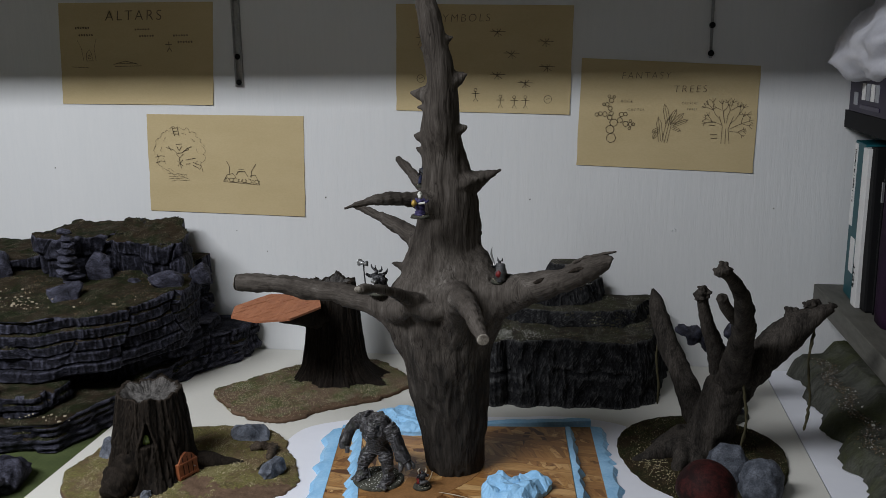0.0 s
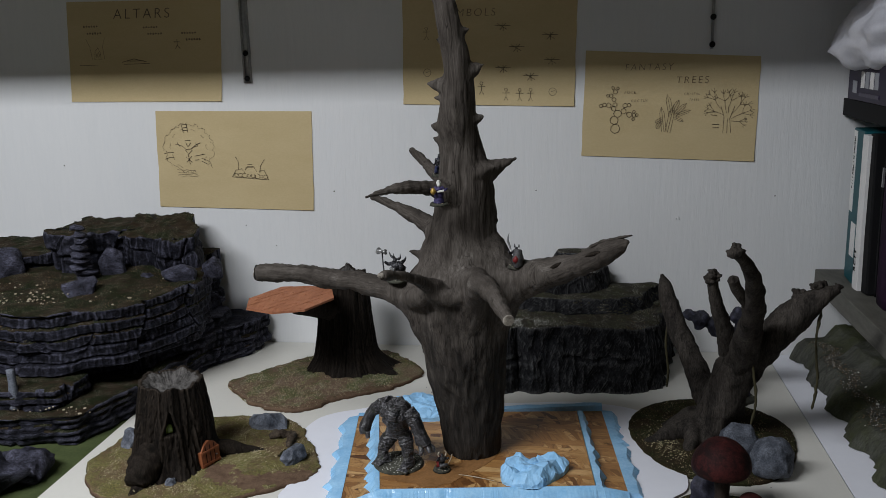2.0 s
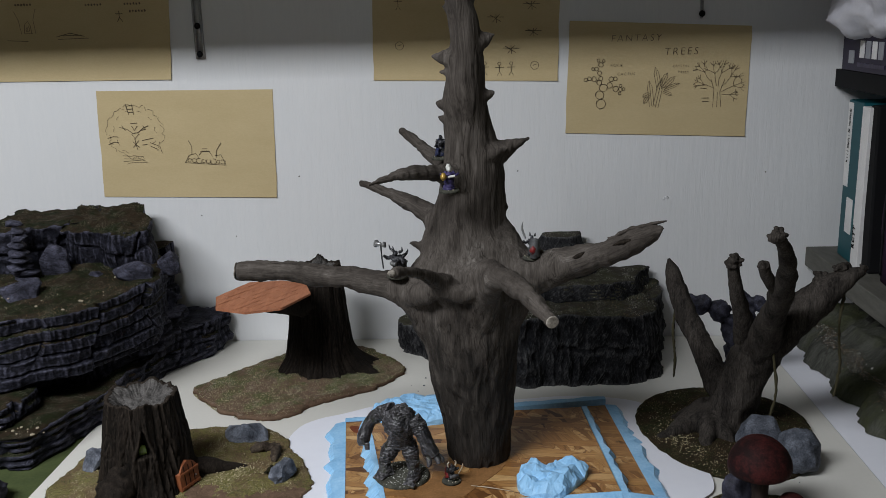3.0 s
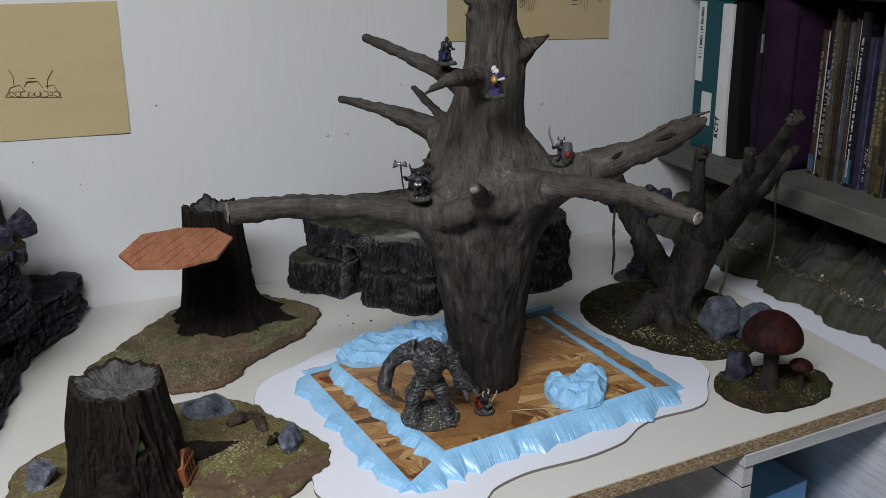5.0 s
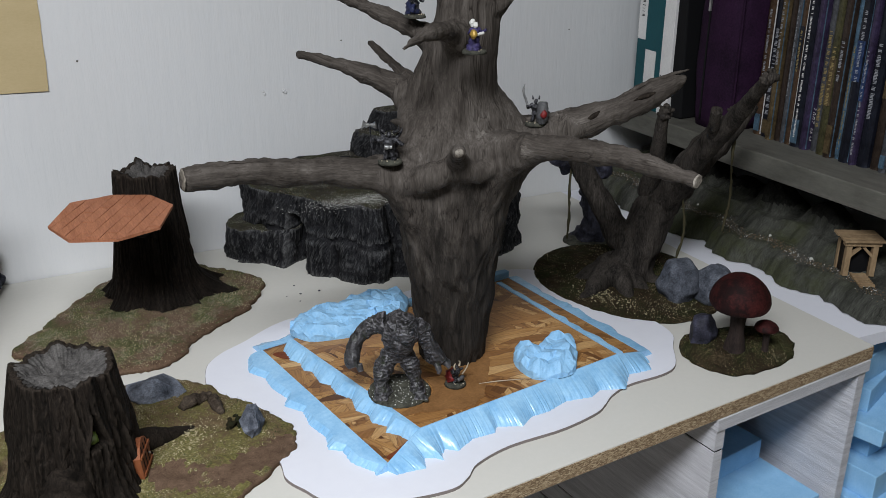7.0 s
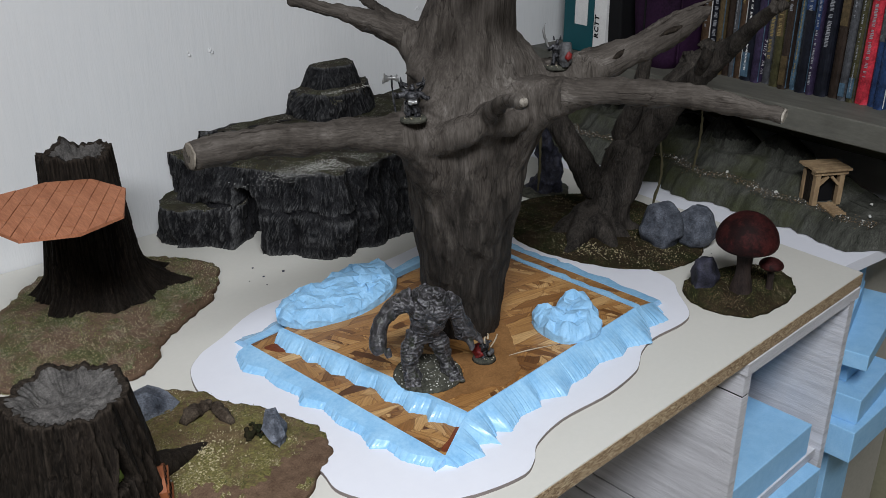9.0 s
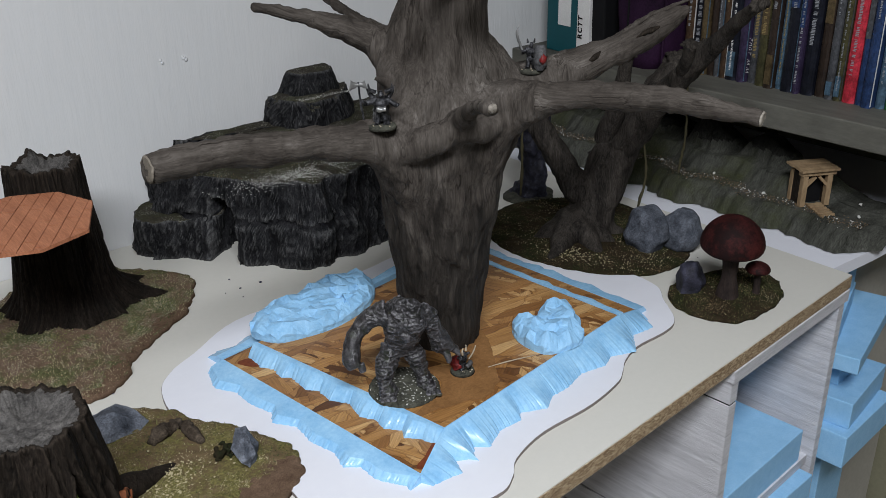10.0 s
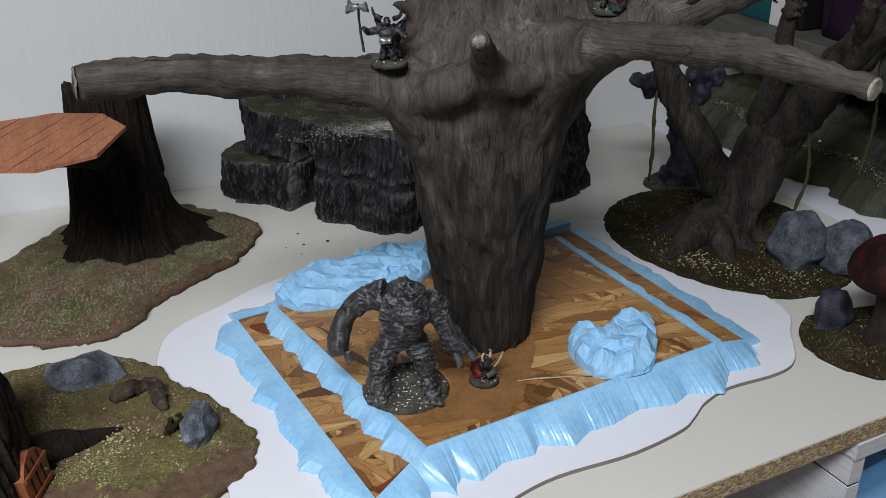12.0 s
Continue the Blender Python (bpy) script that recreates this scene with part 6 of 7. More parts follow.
bm = bmesh.new()
tube(bm, [(-0.008, 0.0, 0.0), (0.004, -0.004, 0.035), (0.014, -0.012, 0.075), (0.028, -0.02, 0.12), (0.045, -0.026, 0.155)], [0.046, 0.034, 0.031, 0.029, 0.024], 18, 26, 0.10, 3, 45)
for a, l in ((200, 0.085), (250, 0.07), (285, 0.06), (320, 0.07), (150, 0.06), (20, 0.07), (80, 0.05)):
    ca, sa = math.cos(radians(a)), math.sin(radians(a))
    tube(bm, [(-0.025, 0.0, 0.03), (-0.02 + l * 0.6 * ca, l * 0.6 * sa, 0.014), (-0.02 + l * ca, l * sa, 0.004)], [0.022, 0.014, 0.005], 10, 12, 0.2, a)
fuse(part("trunk", bm, "swampwood", swamp), 0.0030, 2)
limb("branch", swamp, [(-0.005, 0.005, 0.060), (-0.030, 0.030, 0.115), (-0.055, 0.050, 0.170), (-0.068, 0.062, 0.215), (-0.074, 0.065, 0.236)], [0.020, 0.0165, 0.0148, 0.0105, 0.002], "swampwood", 1)
limb("branch", swamp, [(0.020, -0.015, 0.10), (0.055, -0.030, 0.155), (0.092, -0.045, 0.205), (0.120, -0.055, 0.235), (0.145, -0.062, 0.252)], [0.028, 0.0245, 0.0215, 0.0155, 0.0055], "swampwood", 2)
limb("branch", swamp, [(0.030, -0.02, 0.12), (0.030, -0.085, 0.205), (0.020, -0.150, 0.270), (0.000, -0.200, 0.315), (-0.022, -0.235, 0.340)], [0.024, 0.0165, 0.0118, 0.0078, 0.0062], "swampwood", 3)
limb("branch", swamp, [(0.02, -0.01, 0.14), (0.002, -0.04, 0.19), (-0.014, -0.06, 0.235), (-0.022, -0.073, 0.270)], [0.017, 0.0115, 0.0085, 0.0068], "swampwood", 4)
limb("branch", swamp, [(0.026, -0.115, 0.235), (0.004, -0.135, 0.262), (-0.008, -0.15, 0.285)], [0.009, 0.007, 0.007], "swampwood", 5)


def clumps(parent, centre, radius, count, seed, mat="darkstone"):
    """A knot of crumbly moss at a branch end."""
    r = random.Random(seed)
    bm = bmesh.new()
    ball(bm, centre, radius * 0.62, (1, 1, 0.8), 2)
    for _ in range(count):
        v = Vector((r.gauss(0, 1), r.gauss(0, 1), r.gauss(0, 0.8))).normalized() * radius * r.uniform(0.45, 0.85)
        ball(bm, v + Vector(centre), radius * r.uniform(0.20, 0.36), (1, 1, 0.8), 1)
    fuse(part("moss_clump", bm, mat, parent, "dark crumbly moss", True), 0.0013, 0)


for c, r, k, s in (((-0.022, -0.237, 0.340), 0.012, 26, 1), ((-0.022, -0.074, 0.270), 0.013, 24, 2), ((-0.008, -0.15, 0.285), 0.008, 16, 3), ((0.100, -0.045, 0.236), 0.013, 30, 4), ((0.122, -0.053, 0.252), 0.012, 26, 5), ((0.145, -0.062, 0.254), 0.008, 14, 6), ((-0.068, 0.060, 0.218), 0.008, 14, 7), ((0.030, -0.055, 0.19), 0.010, 12, 8)):
    clumps(swamp, c, r, k, s, "swampwood")


def vine(parent, top, low, seed):
    pts = [(top[0] + 0.003 * math.sin(k * 1.3 + seed), top[1] + 0.003 * math.cos(k * 1.1), top[2] + (low - top[2]) * k / 6) for k in range(7)]
    part("vine", tube(bmesh.new(), pts, [0.0016, 0.002, 0.0015, 0.002, 0.0016, 0.002, 0.0012], 6, 30, 0.5, seed, 400), "vine", parent, "thin dark hanging twine vine")


vine(swamp, (-0.062, 0.064, 0.205), 0.055, 1)
vine(swamp, (0.125, -0.056, 0.225), 0.075, 2)
vine(swamp, (0.045, -0.055, 0.17), 0.03, 3)
scatter("straw_grit", swamp, [(rnd.gauss(-0.056, 0.017), rnd.gauss(-0.035, 0.034), 0.0095) for _ in range(420)] + [(rnd.gauss(0.0, 0.02), rnd.gauss(-0.105, 0.012), 0.008) for _ in range(120)], 0.0008, "blade_straw", "pale straw grit strewn on the base")
for p, s, seed in (((0.024, -0.085, 0.006), (0.033, 0.030, 0.037), 71), ((0.061, -0.112, 0.006), (0.031, 0.029, 0.033), 72)):
    part("boulder", move(rock(s, seed, 60, 0.16, 3), p, 20), "stone", swamp, "rounded grey painted boulder")

idol = thing("rock_terrain_piece", (0.395, 1.428, 0), "small blue-black twisted rock formation on a dark base", "terrain piece")
part("base", mound([(0.042 * math.cos(a), 0.034 * math.sin(a)) for a in np.linspace(0, TAU, 12, endpoint=False)], 0.004, 0.006, 48, 8), "basegrit", idol)
bm = bmesh.new()
tube(bm, [(0.0, 0, 0.0), (0.004, -0.004, 0.04), (0.0, 0.0, 0.08), (-0.005, 0.0, 0.115)], [0.026, 0.019, 0.016, 0.013], 10, 16, 0.3, 2)
for c, r in (((-0.022, 0, 0.125), 0.017), ((-0.05, 0.0, 0.136), 0.015), ((-0.068, 0.003, 0.143), 0.010), ((0.014, -0.01, 0.12), 0.015), ((0.03, -0.018, 0.142), 0.012), ((0.008, -0.008, 0.145), 0.012), ((0.008, 0.0, 0.055), 0.018)):
    ball(bm, c, r, (1, 0.9, 1.1), 2)
roughen(fuse(part("twisted_rock", bm, "darkstone", idol), 0.003, 1), 0.012, 0.012)

# ---- mushrooms ----
mush = thing("mushroom_terrain_piece", (0.335, 1.032, 0), "two dark red toadstools and a black stone on a flocked base", "terrain piece")
mb = part("base", mound([(-0.070, 0.02), (-0.062, -0.03), (-0.03, -0.052), (0.02, -0.052), (0.055, -0.04), (0.080, -0.005), (0.07, 0.03), (0.02, 0.05), (-0.035, 0.055)], 0.005, 0.007, 72, 12, seed=2.0), "flock_dark", mush)
turf(mb, mush, 3000, 0.0022, ("blade_straw", "blade_brown", "blade_green", "blade_olive", "blade_green"), seed=4)


def toadstool(x, y, height, radius, thick, low=0.0):
    part("stalk", tube(bmesh.new(), [(x, y, 0.004), (x + 0.001, y, height * 0.3), (x, y, height * 0.75)], [thick * 1.5, thick * 1.05, thick], 14, 12, 0.1, x), "stalk", mush)
    bm = bmesh.new()
    prof = [(0.25, 0.60), (0.72, 0.585), (0.93, 0.60), (1.0, 0.645), (1.0, 0.70), (0.93, 0.785), (0.76, 0.875), (0.52, 0.95), (0.26, 0.99), (0.05, 1.0)]
    rings = []
    for r0, h0 in spline(prof, 18):
        h0 = 1 - (1 - h0) * (1 - low)
        rings.append([(x + radius * r0 * math.cos(w) * (1 + 0.06 * n3(math.cos(w), math.sin(w), h0, 1.4)) - 0.004 * (h0 - 0.5), y + radius * r0 * math.sin(w), height * h0 + 0.10 * radius * math.cos(w - 0.6) * (1 - h0) * r0) for w in np.linspace(0, TAU, 36, endpoint=False)])
    skin(bm, rings)
    part("cap", bm, "cap", mush)


toadstool(-0.016, -0.010, 0.111, 0.0355, 0.0090, 0.08)
toadstool(0.018, -0.026, 0.049, 0.0142, 0.0042, 0.42)
part("stone", move(rock((0.023, 0.018, 0.026), 81, 20, 0.2, 3), (-0.030, 0.034, 0.004), 10), "darkstone", mush, "blue-black jagged stone")

# crumbs of rock and flock dropped on the table
bm = bmesh.new()
for x, y, r in ((-0.09, 1.468, 0.0016), (-0.091, 1.437, 0.0014), (-0.064, 1.435, 0.0018), (-0.099, 1.414, 0.0012), (-0.111, 1.437, 0.0009), (0.40, 1.12, 0.0010), (0.43, 1.06, 0.0009), (-0.30, 1.31, 0.0010), (0.35, 0.985, 0.0008)):
    ball(bm, (x, y, r * 0.5), r, (rnd.uniform(0.7, 1.4), rnd.uniform(0.7, 1.4), 0.6), 1)
single("crumbs", bm, "darkstone", "dark crumbs of rock and flock strewn on the table", "crumbs", kind="stuff", smooth=False)


# ---- the unfinished base for the driftwood tree ----
draft = thing("unfinished_terrain_base", (0, 0, 0), "strand board base edged with carved blue styrofoam on white card", "terrain base")
CARD = [(-0.205, 1.325), (-0.240, 1.306), (-0.264, 1.276), (-0.272, 1.214), (-0.252, 1.12), (-0.244, 1.062), (-0.247, 1.031), (-0.237, 1.006), (-0.221, 0.979), (-0.166, 0.952), (-0.114, 0.943), (-0.090, 0.952), (-0.070, 0.968), (-0.025, 0.980), (0.040, 0.981),
        (0.090, 0.990), (0.110, 1.000), (0.130, 1.013), (0.162, 1.023), (0.212, 1.024), (0.240, 1.035), (0.268, 1.072), (0.290, 1.100), (0.292, 1.15), (0.268, 1.225), (0.262, 1.30), (0.24, 1.36), (0.15, 1.385), (0.05, 1.372), (-0.05, 1.365), (-0.14, 1.36)]
outline = spline(CARD, 150, True)
part("card_sheet", prism(outline, 0.0, 0.0034), "cardcore", draft, "white card with a dark cut edge", False)
mid = outline.mean(axis=0)
part("card_face", prism([tuple(mid + (p - mid) * 0.9985) for p in outline], 0.00342, 0.0038), "card", draft, smooth=False)
F, L, R, Bk = Vector((-0.155, 0.996)), Vector((-0.195, 1.279)), Vector((0.212, 1.066)), Vector((0.186, 1.332))
UF, UL, UR, UB = Vector((-0.108, 1.022)), Vector((-0.160, 1.268)), Vector((0.169, 1.058)), Vector((0.146, 1.300))
part("lower_board", prism([F, UF - Vector((0, 0.002)), UR, R, Bk, L], 0.0038, 0.0118), "osb", draft, "strand board", False)
part("upper_board", prism([UF, UR, UB, UL], 0.0118, 0.0232), "osb", draft, "strand board", False)


def foam_edge(chain, seed, base=0.0038, droop=0.0, pitch=0.017):
    """A styrofoam skirting along a chain of (x, y, z, lip, run): a lip of uneven width, then a slope of hot-wire facets with fine flutes."""
    r = random.Random(int(seed * 10))
    c = np.array(chain, float)
    d = np.r_[0, np.cumsum(np.linalg.norm(np.diff(c[:, :2], axis=0), axis=1))]
    cuts = [0.0]
    while cuts[-1] < d[-1]:
        cuts.append(cuts[-1] + pitch * r.uniform(0.35, 1.4))
    lips = [r.uniform(0.72, 1.12) * (1.12 if i % 2 else 0.86) for i in range(len(cuts))]
    falls = [r.uniform(0.75, 1.15) * (1.15 if i % 2 else 0.78) for i in range(len(cuts))]
    rows = []
    for u in np.linspace(0, d[-1], int(d[-1] / 0.0013) + 1):
        def at(w):
            return np.array([np.interp(w, d, c[:, k]) for k in range(5)])
        x, y, zt, flat, run = at(u)
        ahead, back = at(min(u + 0.010, d[-1])), at(max(u - 0.010, 0))
        way = Vector((ahead[0] - back[0], ahead[1] - back[1])).normalized()
        p, q = Vector((x, y)), Vector((way.y, -way.x))
        lip = flat * (float(np.interp(u, cuts, lips)) + 0.06 * n3(u, seed, 5, 160))
        fall = run * float(np.interp(u, cuts, falls))
        flute = 0.0009 * n3(u + seed, 3, 0, 260) + 0.0006 * n3(u + seed, 7, 0, 620)
        zl = zt - droop * (zt - base) * min(1, flat / 0.015)
        row = [(*(p - q * 0.001), base), (*(p - q * 0.001), zt + 0.0004), (*(p + q * max(lip * 0.5, 0.0003)), (zt + zl) / 2 + 0.0005), (*(p + q * max(lip, 0.0006)), zl + 0.0003)]
        for k in range(1, 7):
            f = k / 6
            row.append((*(p + q * (lip + fall * f + (flute + 0.10 * fall * math.sin(math.pi * f)) * (0.35 + f))), zl + (base - zl) * f))
        rows.append(row)
    bm = bmesh.new()
    skin(bm, rows)
    return part("foam_edge", bm, "foam_cut", draft, "carved pale blue styrofoam edging", False)


def at_z(p, z, flat, run):
    return (p.x, p.y, z, flat, run)


foam_edge([at_z(L, 0.0122, 0.019, 0.007), at_z(L + (F - L) * 0.90, 0.0122, 0.018, 0.007), at_z(F, 0.0122, 0.003, 0.011)], 2.0, droop=0.3, pitch=0.022)
foam_edge([at_z(F, 0.0122, 0.001, 0.016), at_z((F + UF) / 2, 0.0177, 0.0, 0.023), at_z(UF, 0.0232, 0.0, 0.029), at_z(UR, 0.0232, 0.0, 0.030), at_z(R, 0.0125, 0.0, 0.022)], 2.6, droop=0.3, pitch=0.022)
foam_edge([at_z(R, 0.0122, 0.016, 0.007), at_z(Bk, 0.0122, 0.016, 0.007)], 4.0, droop=0.2)
foam_edge([at_z(Bk, 0.0215, 0.012, 0.016), at_z(L, 0.0122, 0.012, 0.016)], 5.0, pitch=0.03)
foam_edge([at_z(UL, 0.0240, 0.005, 0.011), at_z(UF + (UL - UF) * 0.06, 0.0240, 0.006, 0.011), at_z(UF, 0.0236, 0.002, 0.006)], 7.0, 0.0118, pitch=0.02)
foam_edge([at_z(UR + Vector((0.002, 0)), 0.0238, 0.008, 0.007), at_z(UB + Vector((0.002, 0)), 0.0238, 0.008, 0.007)], 8.0, 0.0118)


def foam_rock(outline_pts, height, seed):
    """A lump torn from foam: crisp facets of uneven size and height."""
    r = random.Random(int(seed * 10))
    o = [Vector(p) for p in spline(outline_pts, 30, True)]
    lo, hi = [min(p[k] for p in o) for k in (0, 1)], [max(p[k] for p in o) for k in (0, 1)]

    def inset(p):
        if sum((a.y > p.y) != (b.y > p.y) and p.x < (b.x - a.x) * (p.y - a.y) / (b.y - a.y) + a.x for a, b in zip(o, o[1:] + o[:1])) % 2 == 0:
            return -1.0
        return min((p - geometry.intersect_point_line(p, a, b)[0]).length if 0 <= geometry.intersect_point_line(p, a, b)[1] <= 1 else min((p - a).length, (p - b).length) for a, b in zip(o, o[1:] + o[:1]))

    pts = list(o)
    step = 0.0085
    for i in range(int((hi[0] - lo[0]) / step) + 1):
        for j in range(int((hi[1] - lo[1]) / step) + 1):
            p = Vector((lo[0] + step * (i + r.uniform(-0.42, 0.42)), lo[1] + step * (j + r.uniform(-0.42, 0.42))))
            if inset(p) > 0.0028:
                pts.append(p)
    vs, _, faces, *_rest = geometry.delaunay_2d_cdt(pts, [(i, (i + 1) % 30) for i in range(30)], [], 1, 1e-6)
    bm = bmesh.new()
    top = []
    for p in vs:
        d = inset(p)
        h = 0.42 * r.uniform(0.4, 1.7) if d < 0.0012 else min(1.0, 0.62 + d / 0.020) * (1 + 0.22 * r.uniform(-1, 1)) + 0.22 * n3(p.x, p.y, seed, 40)
        top.append(bm.verts.new((p.x, p.y, 0.0232 + height * max(h, 0.12))))
    for f in faces:
        bm.faces.new([top[i] for i in f])
    rim = [e for e in bm.edges if len(e.link_faces) == 1]
    for v in [g for g in bmesh.ops.extrude_edge_only(bm, edges=rim)["geom"] if isinstance(g, bmesh.types.BMVert)]:
        v.co.z = 0.0228
    bmesh.ops.triangulate(bm, faces=bm.faces)
    bmesh.ops.subdivide_edges(bm, edges=bm.edges, cuts=2, use_grid_fill=True)
    for v in bm.verts:
        if v.co.z > 0.0236:
            v.co += Vector((n3(v.co.x, v.co.y, v.co.z, 190), n3(v.co.y, v.co.z, v.co.x, 190), n3(v.co.z, v.co.x, v.co.y, 190))) * 0.0014
    return part("foam_rock", bm, "foam", draft, "rough-cut pale blue styrofoam rock", False)


foam_rock([(-0.156, 1.285), (-0.147, 1.257), (-0.128, 1.246), (-0.076, 1.240), (-0.02, 1.258), (0.006, 1.288), (0.010, 1.322), (-0.03, 1.335), (-0.09, 1.325), (-0.135, 1.310)], 0.0155, 1.3)
foam_rock([(0.047, 1.088), (0.049, 1.054), (0.070, 1.044), (0.096, 1.044), (0.112, 1.060), (0.128, 1.083), (0.134, 1.108), (0.105, 1.112), (0.085, 1.104), (0.062, 1.112)], 0.019, 4.4)


def smear(points, z, mat, label, seed):
    """A thin film of filler or stain with a ragged outline."""
    o = spline(points, 90, True)
    c = o.mean(axis=0)
    o = [tuple(c + (p - c) * (1 + 0.07 * n3(p[0], p[1], seed, 90) + 0.05 * n3(p[0], p[1], seed, 240))) for p in o]
    part("smear", prism(o, z, z + 0.0005), mat, draft, label, False)


smear([(-0.118, 1.052), (-0.085, 1.046), (-0.045, 1.036), (-0.020, 1.046), (-0.006, 1.066), (0.014, 1.092), (0.030, 1.118), (0.036, 1.150), (0.016, 1.158), (-0.008, 1.112), (-0.030, 1.100), (-0.055, 1.108), (-0.064, 1.078), (-0.09, 1.066)], 0.0232, "filler", "smooth smear of brown wood filler", 1.0)
smear([(-0.149, 1.002), (-0.132, 1.010), (-0.110, 1.025), (-0.120, 1.024), (-0.137, 1.014), (-0.150, 1.008)], 0.0118, "redstain", "red-brown stain at the corner", 2.0)
smear([(-0.186, 1.262), (-0.178, 1.246), (-0.170, 1.243), (-0.172, 1.262)], 0.0118, "redstain", "red-brown stain at the corner", 3.0)
part("glue_strand", tube(bmesh.new(), [(-0.010, 1.072, 0.0240), (0.012, 1.066, 0.0246), (0.040, 1.058, 0.0240)], [0.0003, 0.0006, 0.0003], 6, 14, 0.3, 1), "bone", draft, "pale loose wood splinter")

# ---- the driftwood tree ----
tree = thing("driftwood_tree", (0.02, 1.195, 0.0232), "tall weathered grey driftwood tree with cut branches", "driftwood")
OX, OY, OZ = 0.02, 1.195, 0.0232


def loc(x, y, z):
    return (x - OX, y - OY, z - OZ)


AXIS = [((0.001, 1.156, 0.018), 0.0365), ((0.000, 1.155, 0.05), 0.0405), ((-0.001, 1.154, 0.085), 0.0440), ((-0.004, 1.151, 0.12), 0.0485), ((-0.007, 1.147, 0.155), 0.0530), ((-0.008, 1.143, 0.19), 0.0570), ((-0.009, 1.142, 0.22), 0.0600), ((-0.009, 1.143, 0.25), 0.0605), ((-0.009, 1.144, 0.28), 0.0575), ((-0.009, 1.145, 0.31), 0.0525),
        ((-0.007, 1.144, 0.34), 0.0455), ((-0.003, 1.140, 0.37), 0.0395), ((-0.001, 1.133, 0.40), 0.0350), ((-0.002, 1.125, 0.43), 0.0295), ((-0.006, 1.119, 0.46), 0.0250), ((-0.008, 1.113, 0.49), 0.0232), ((-0.006, 1.110, 0.525), 0.0205), ((-0.007, 1.108, 0.56), 0.0165), ((-0.013, 1.107, 0.592), 0.0150), ((-0.020, 1.107, 0.625), 0.0142), ((-0.026, 1.107, 0.650), 0.0118), ((-0.033, 1.107, 0.685), 0.0085)]
bm = bmesh.new()
tube(bm, [loc(*p) for p, r in AXIS], [r for p, r in AXIS], 40, 150, 0.05, 4.0, 22)
BRANCHES = [  # points from inside the trunk outwards, thickness
    ([(-0.01, 1.142, 0.228), (-0.050, 1.132, 0.246), (-0.082, 1.128, 0.257), (-0.115, 1.129, 0.265), (-0.16, 1.132, 0.272), (-0.235, 1.136, 0.279), (-0.294, 1.136, 0.281)], [0.052, 0.034, 0.0230, 0.0172, 0.0140, 0.0124, 0.0113]),
    ([(-0.003, 1.14, 0.250), (0.008, 1.098, 0.276), (0.020, 1.06, 0.291), (0.038, 0.99, 0.305), (0.056, 0.92, 0.310), (0.072, 0.859, 0.306)], [0.050, 0.0285, 0.0172, 0.0110, 0.0092, 0.0064]),
    ([(0.0, 1.148, 0.250), (0.040, 1.124, 0.270), (0.072, 1.104, 0.285), (0.118, 1.080, 0.303), (0.158, 1.055, 0.323), (0.184, 1.038, 0.340), (0.204, 1.026, 0.354)], [0.052, 0.036, 0.0240, 0.0160, 0.0128, 0.0105, 0.0030]),
    ([(-0.012, 1.150, 0.305), (-0.040, 1.170, 0.325), (-0.062, 1.186, 0.341), (-0.105, 1.206, 0.360), (-0.148, 1.226, 0.372)], [0.036, 0.022, 0.0122, 0.0075, 0.0042]),
    ([(-0.004, 1.14, 0.370), (-0.022, 1.165, 0.387), (-0.036, 1.185, 0.397), (-0.068, 1.236, 0.416), (-0.098, 1.284, 0.431)], [0.028, 0.0165, 0.0112, 0.0072, 0.004]),
    ([(-0.004, 1.13, 0.378), (-0.025, 1.105, 0.398), (-0.044, 1.088, 0.406), (-0.078, 1.062, 0.410), (-0.115, 1.037, 0.402)], [0.026, 0.015, 0.0096, 0.0066, 0.0036]),
    ([(-0.005, 1.16, 0.30), (-0.018, 1.235, 0.335), (-0.030, 1.31, 0.364)], [0.03, 0.009, 0.0035]),
]
for pts, rad in BRANCHES:
    tube(bm, [loc(*p) for p in pts], rad, 22, 90, 0.08, pts[1][0], 34)
# thorns and knots
for p, d, l, r in (((-0.026, 1.110, 0.532), (-1, 0, 0.15), 0.020, 0.010), ((0.010, 1.11, 0.550), (1, 0, 0.45), 0.018, 0.010), ((-0.028, 1.113, 0.478), (-1, 0, 0.35), 0.014, 0.007), ((-0.028, 1.113, 0.462), (-1, 0, 0.4), 0.012, 0.006), ((0.024, 1.125, 0.420), (1, 0.1, 0.45), 0.046, 0.014), ((0.02, 1.112, 0.425), (1, -0.4, 0.30), 0.024, 0.013),
                   ((-0.060, 1.145, 0.305), (-1, -0.1, 0.35), 0.022, 0.008), ((0.015, 1.112, 0.49), (1, 0, 0.3), 0.010, 0.007), ((0.036, 1.14, 0.355), (1, -0.2, 0.1), 0.006, 0.008), ((-0.026, 1.110, 0.515), (-1, 0, 0.2), 0.012, 0.006),
                   ((-0.024, 1.110, 0.585), (-1, -0.2, 0.4), 0.010, 0.006), ((0.002, 1.106, 0.598), (1, -0.2, 0.3), 0.009, 0.006), ((-0.03, 1.105, 0.632), (-1, 0, 0.6), 0.009, 0.006)):
    p, d = Vector(loc(*p)), Vector(d).normalized()
    tube(bm, [tuple(p - d * r), tuple(p + d * l * 0.4), tuple(p + d * l)], [r * 1.5, r * 0.7, 0.0015], 10, 10, 0.1, p.z)
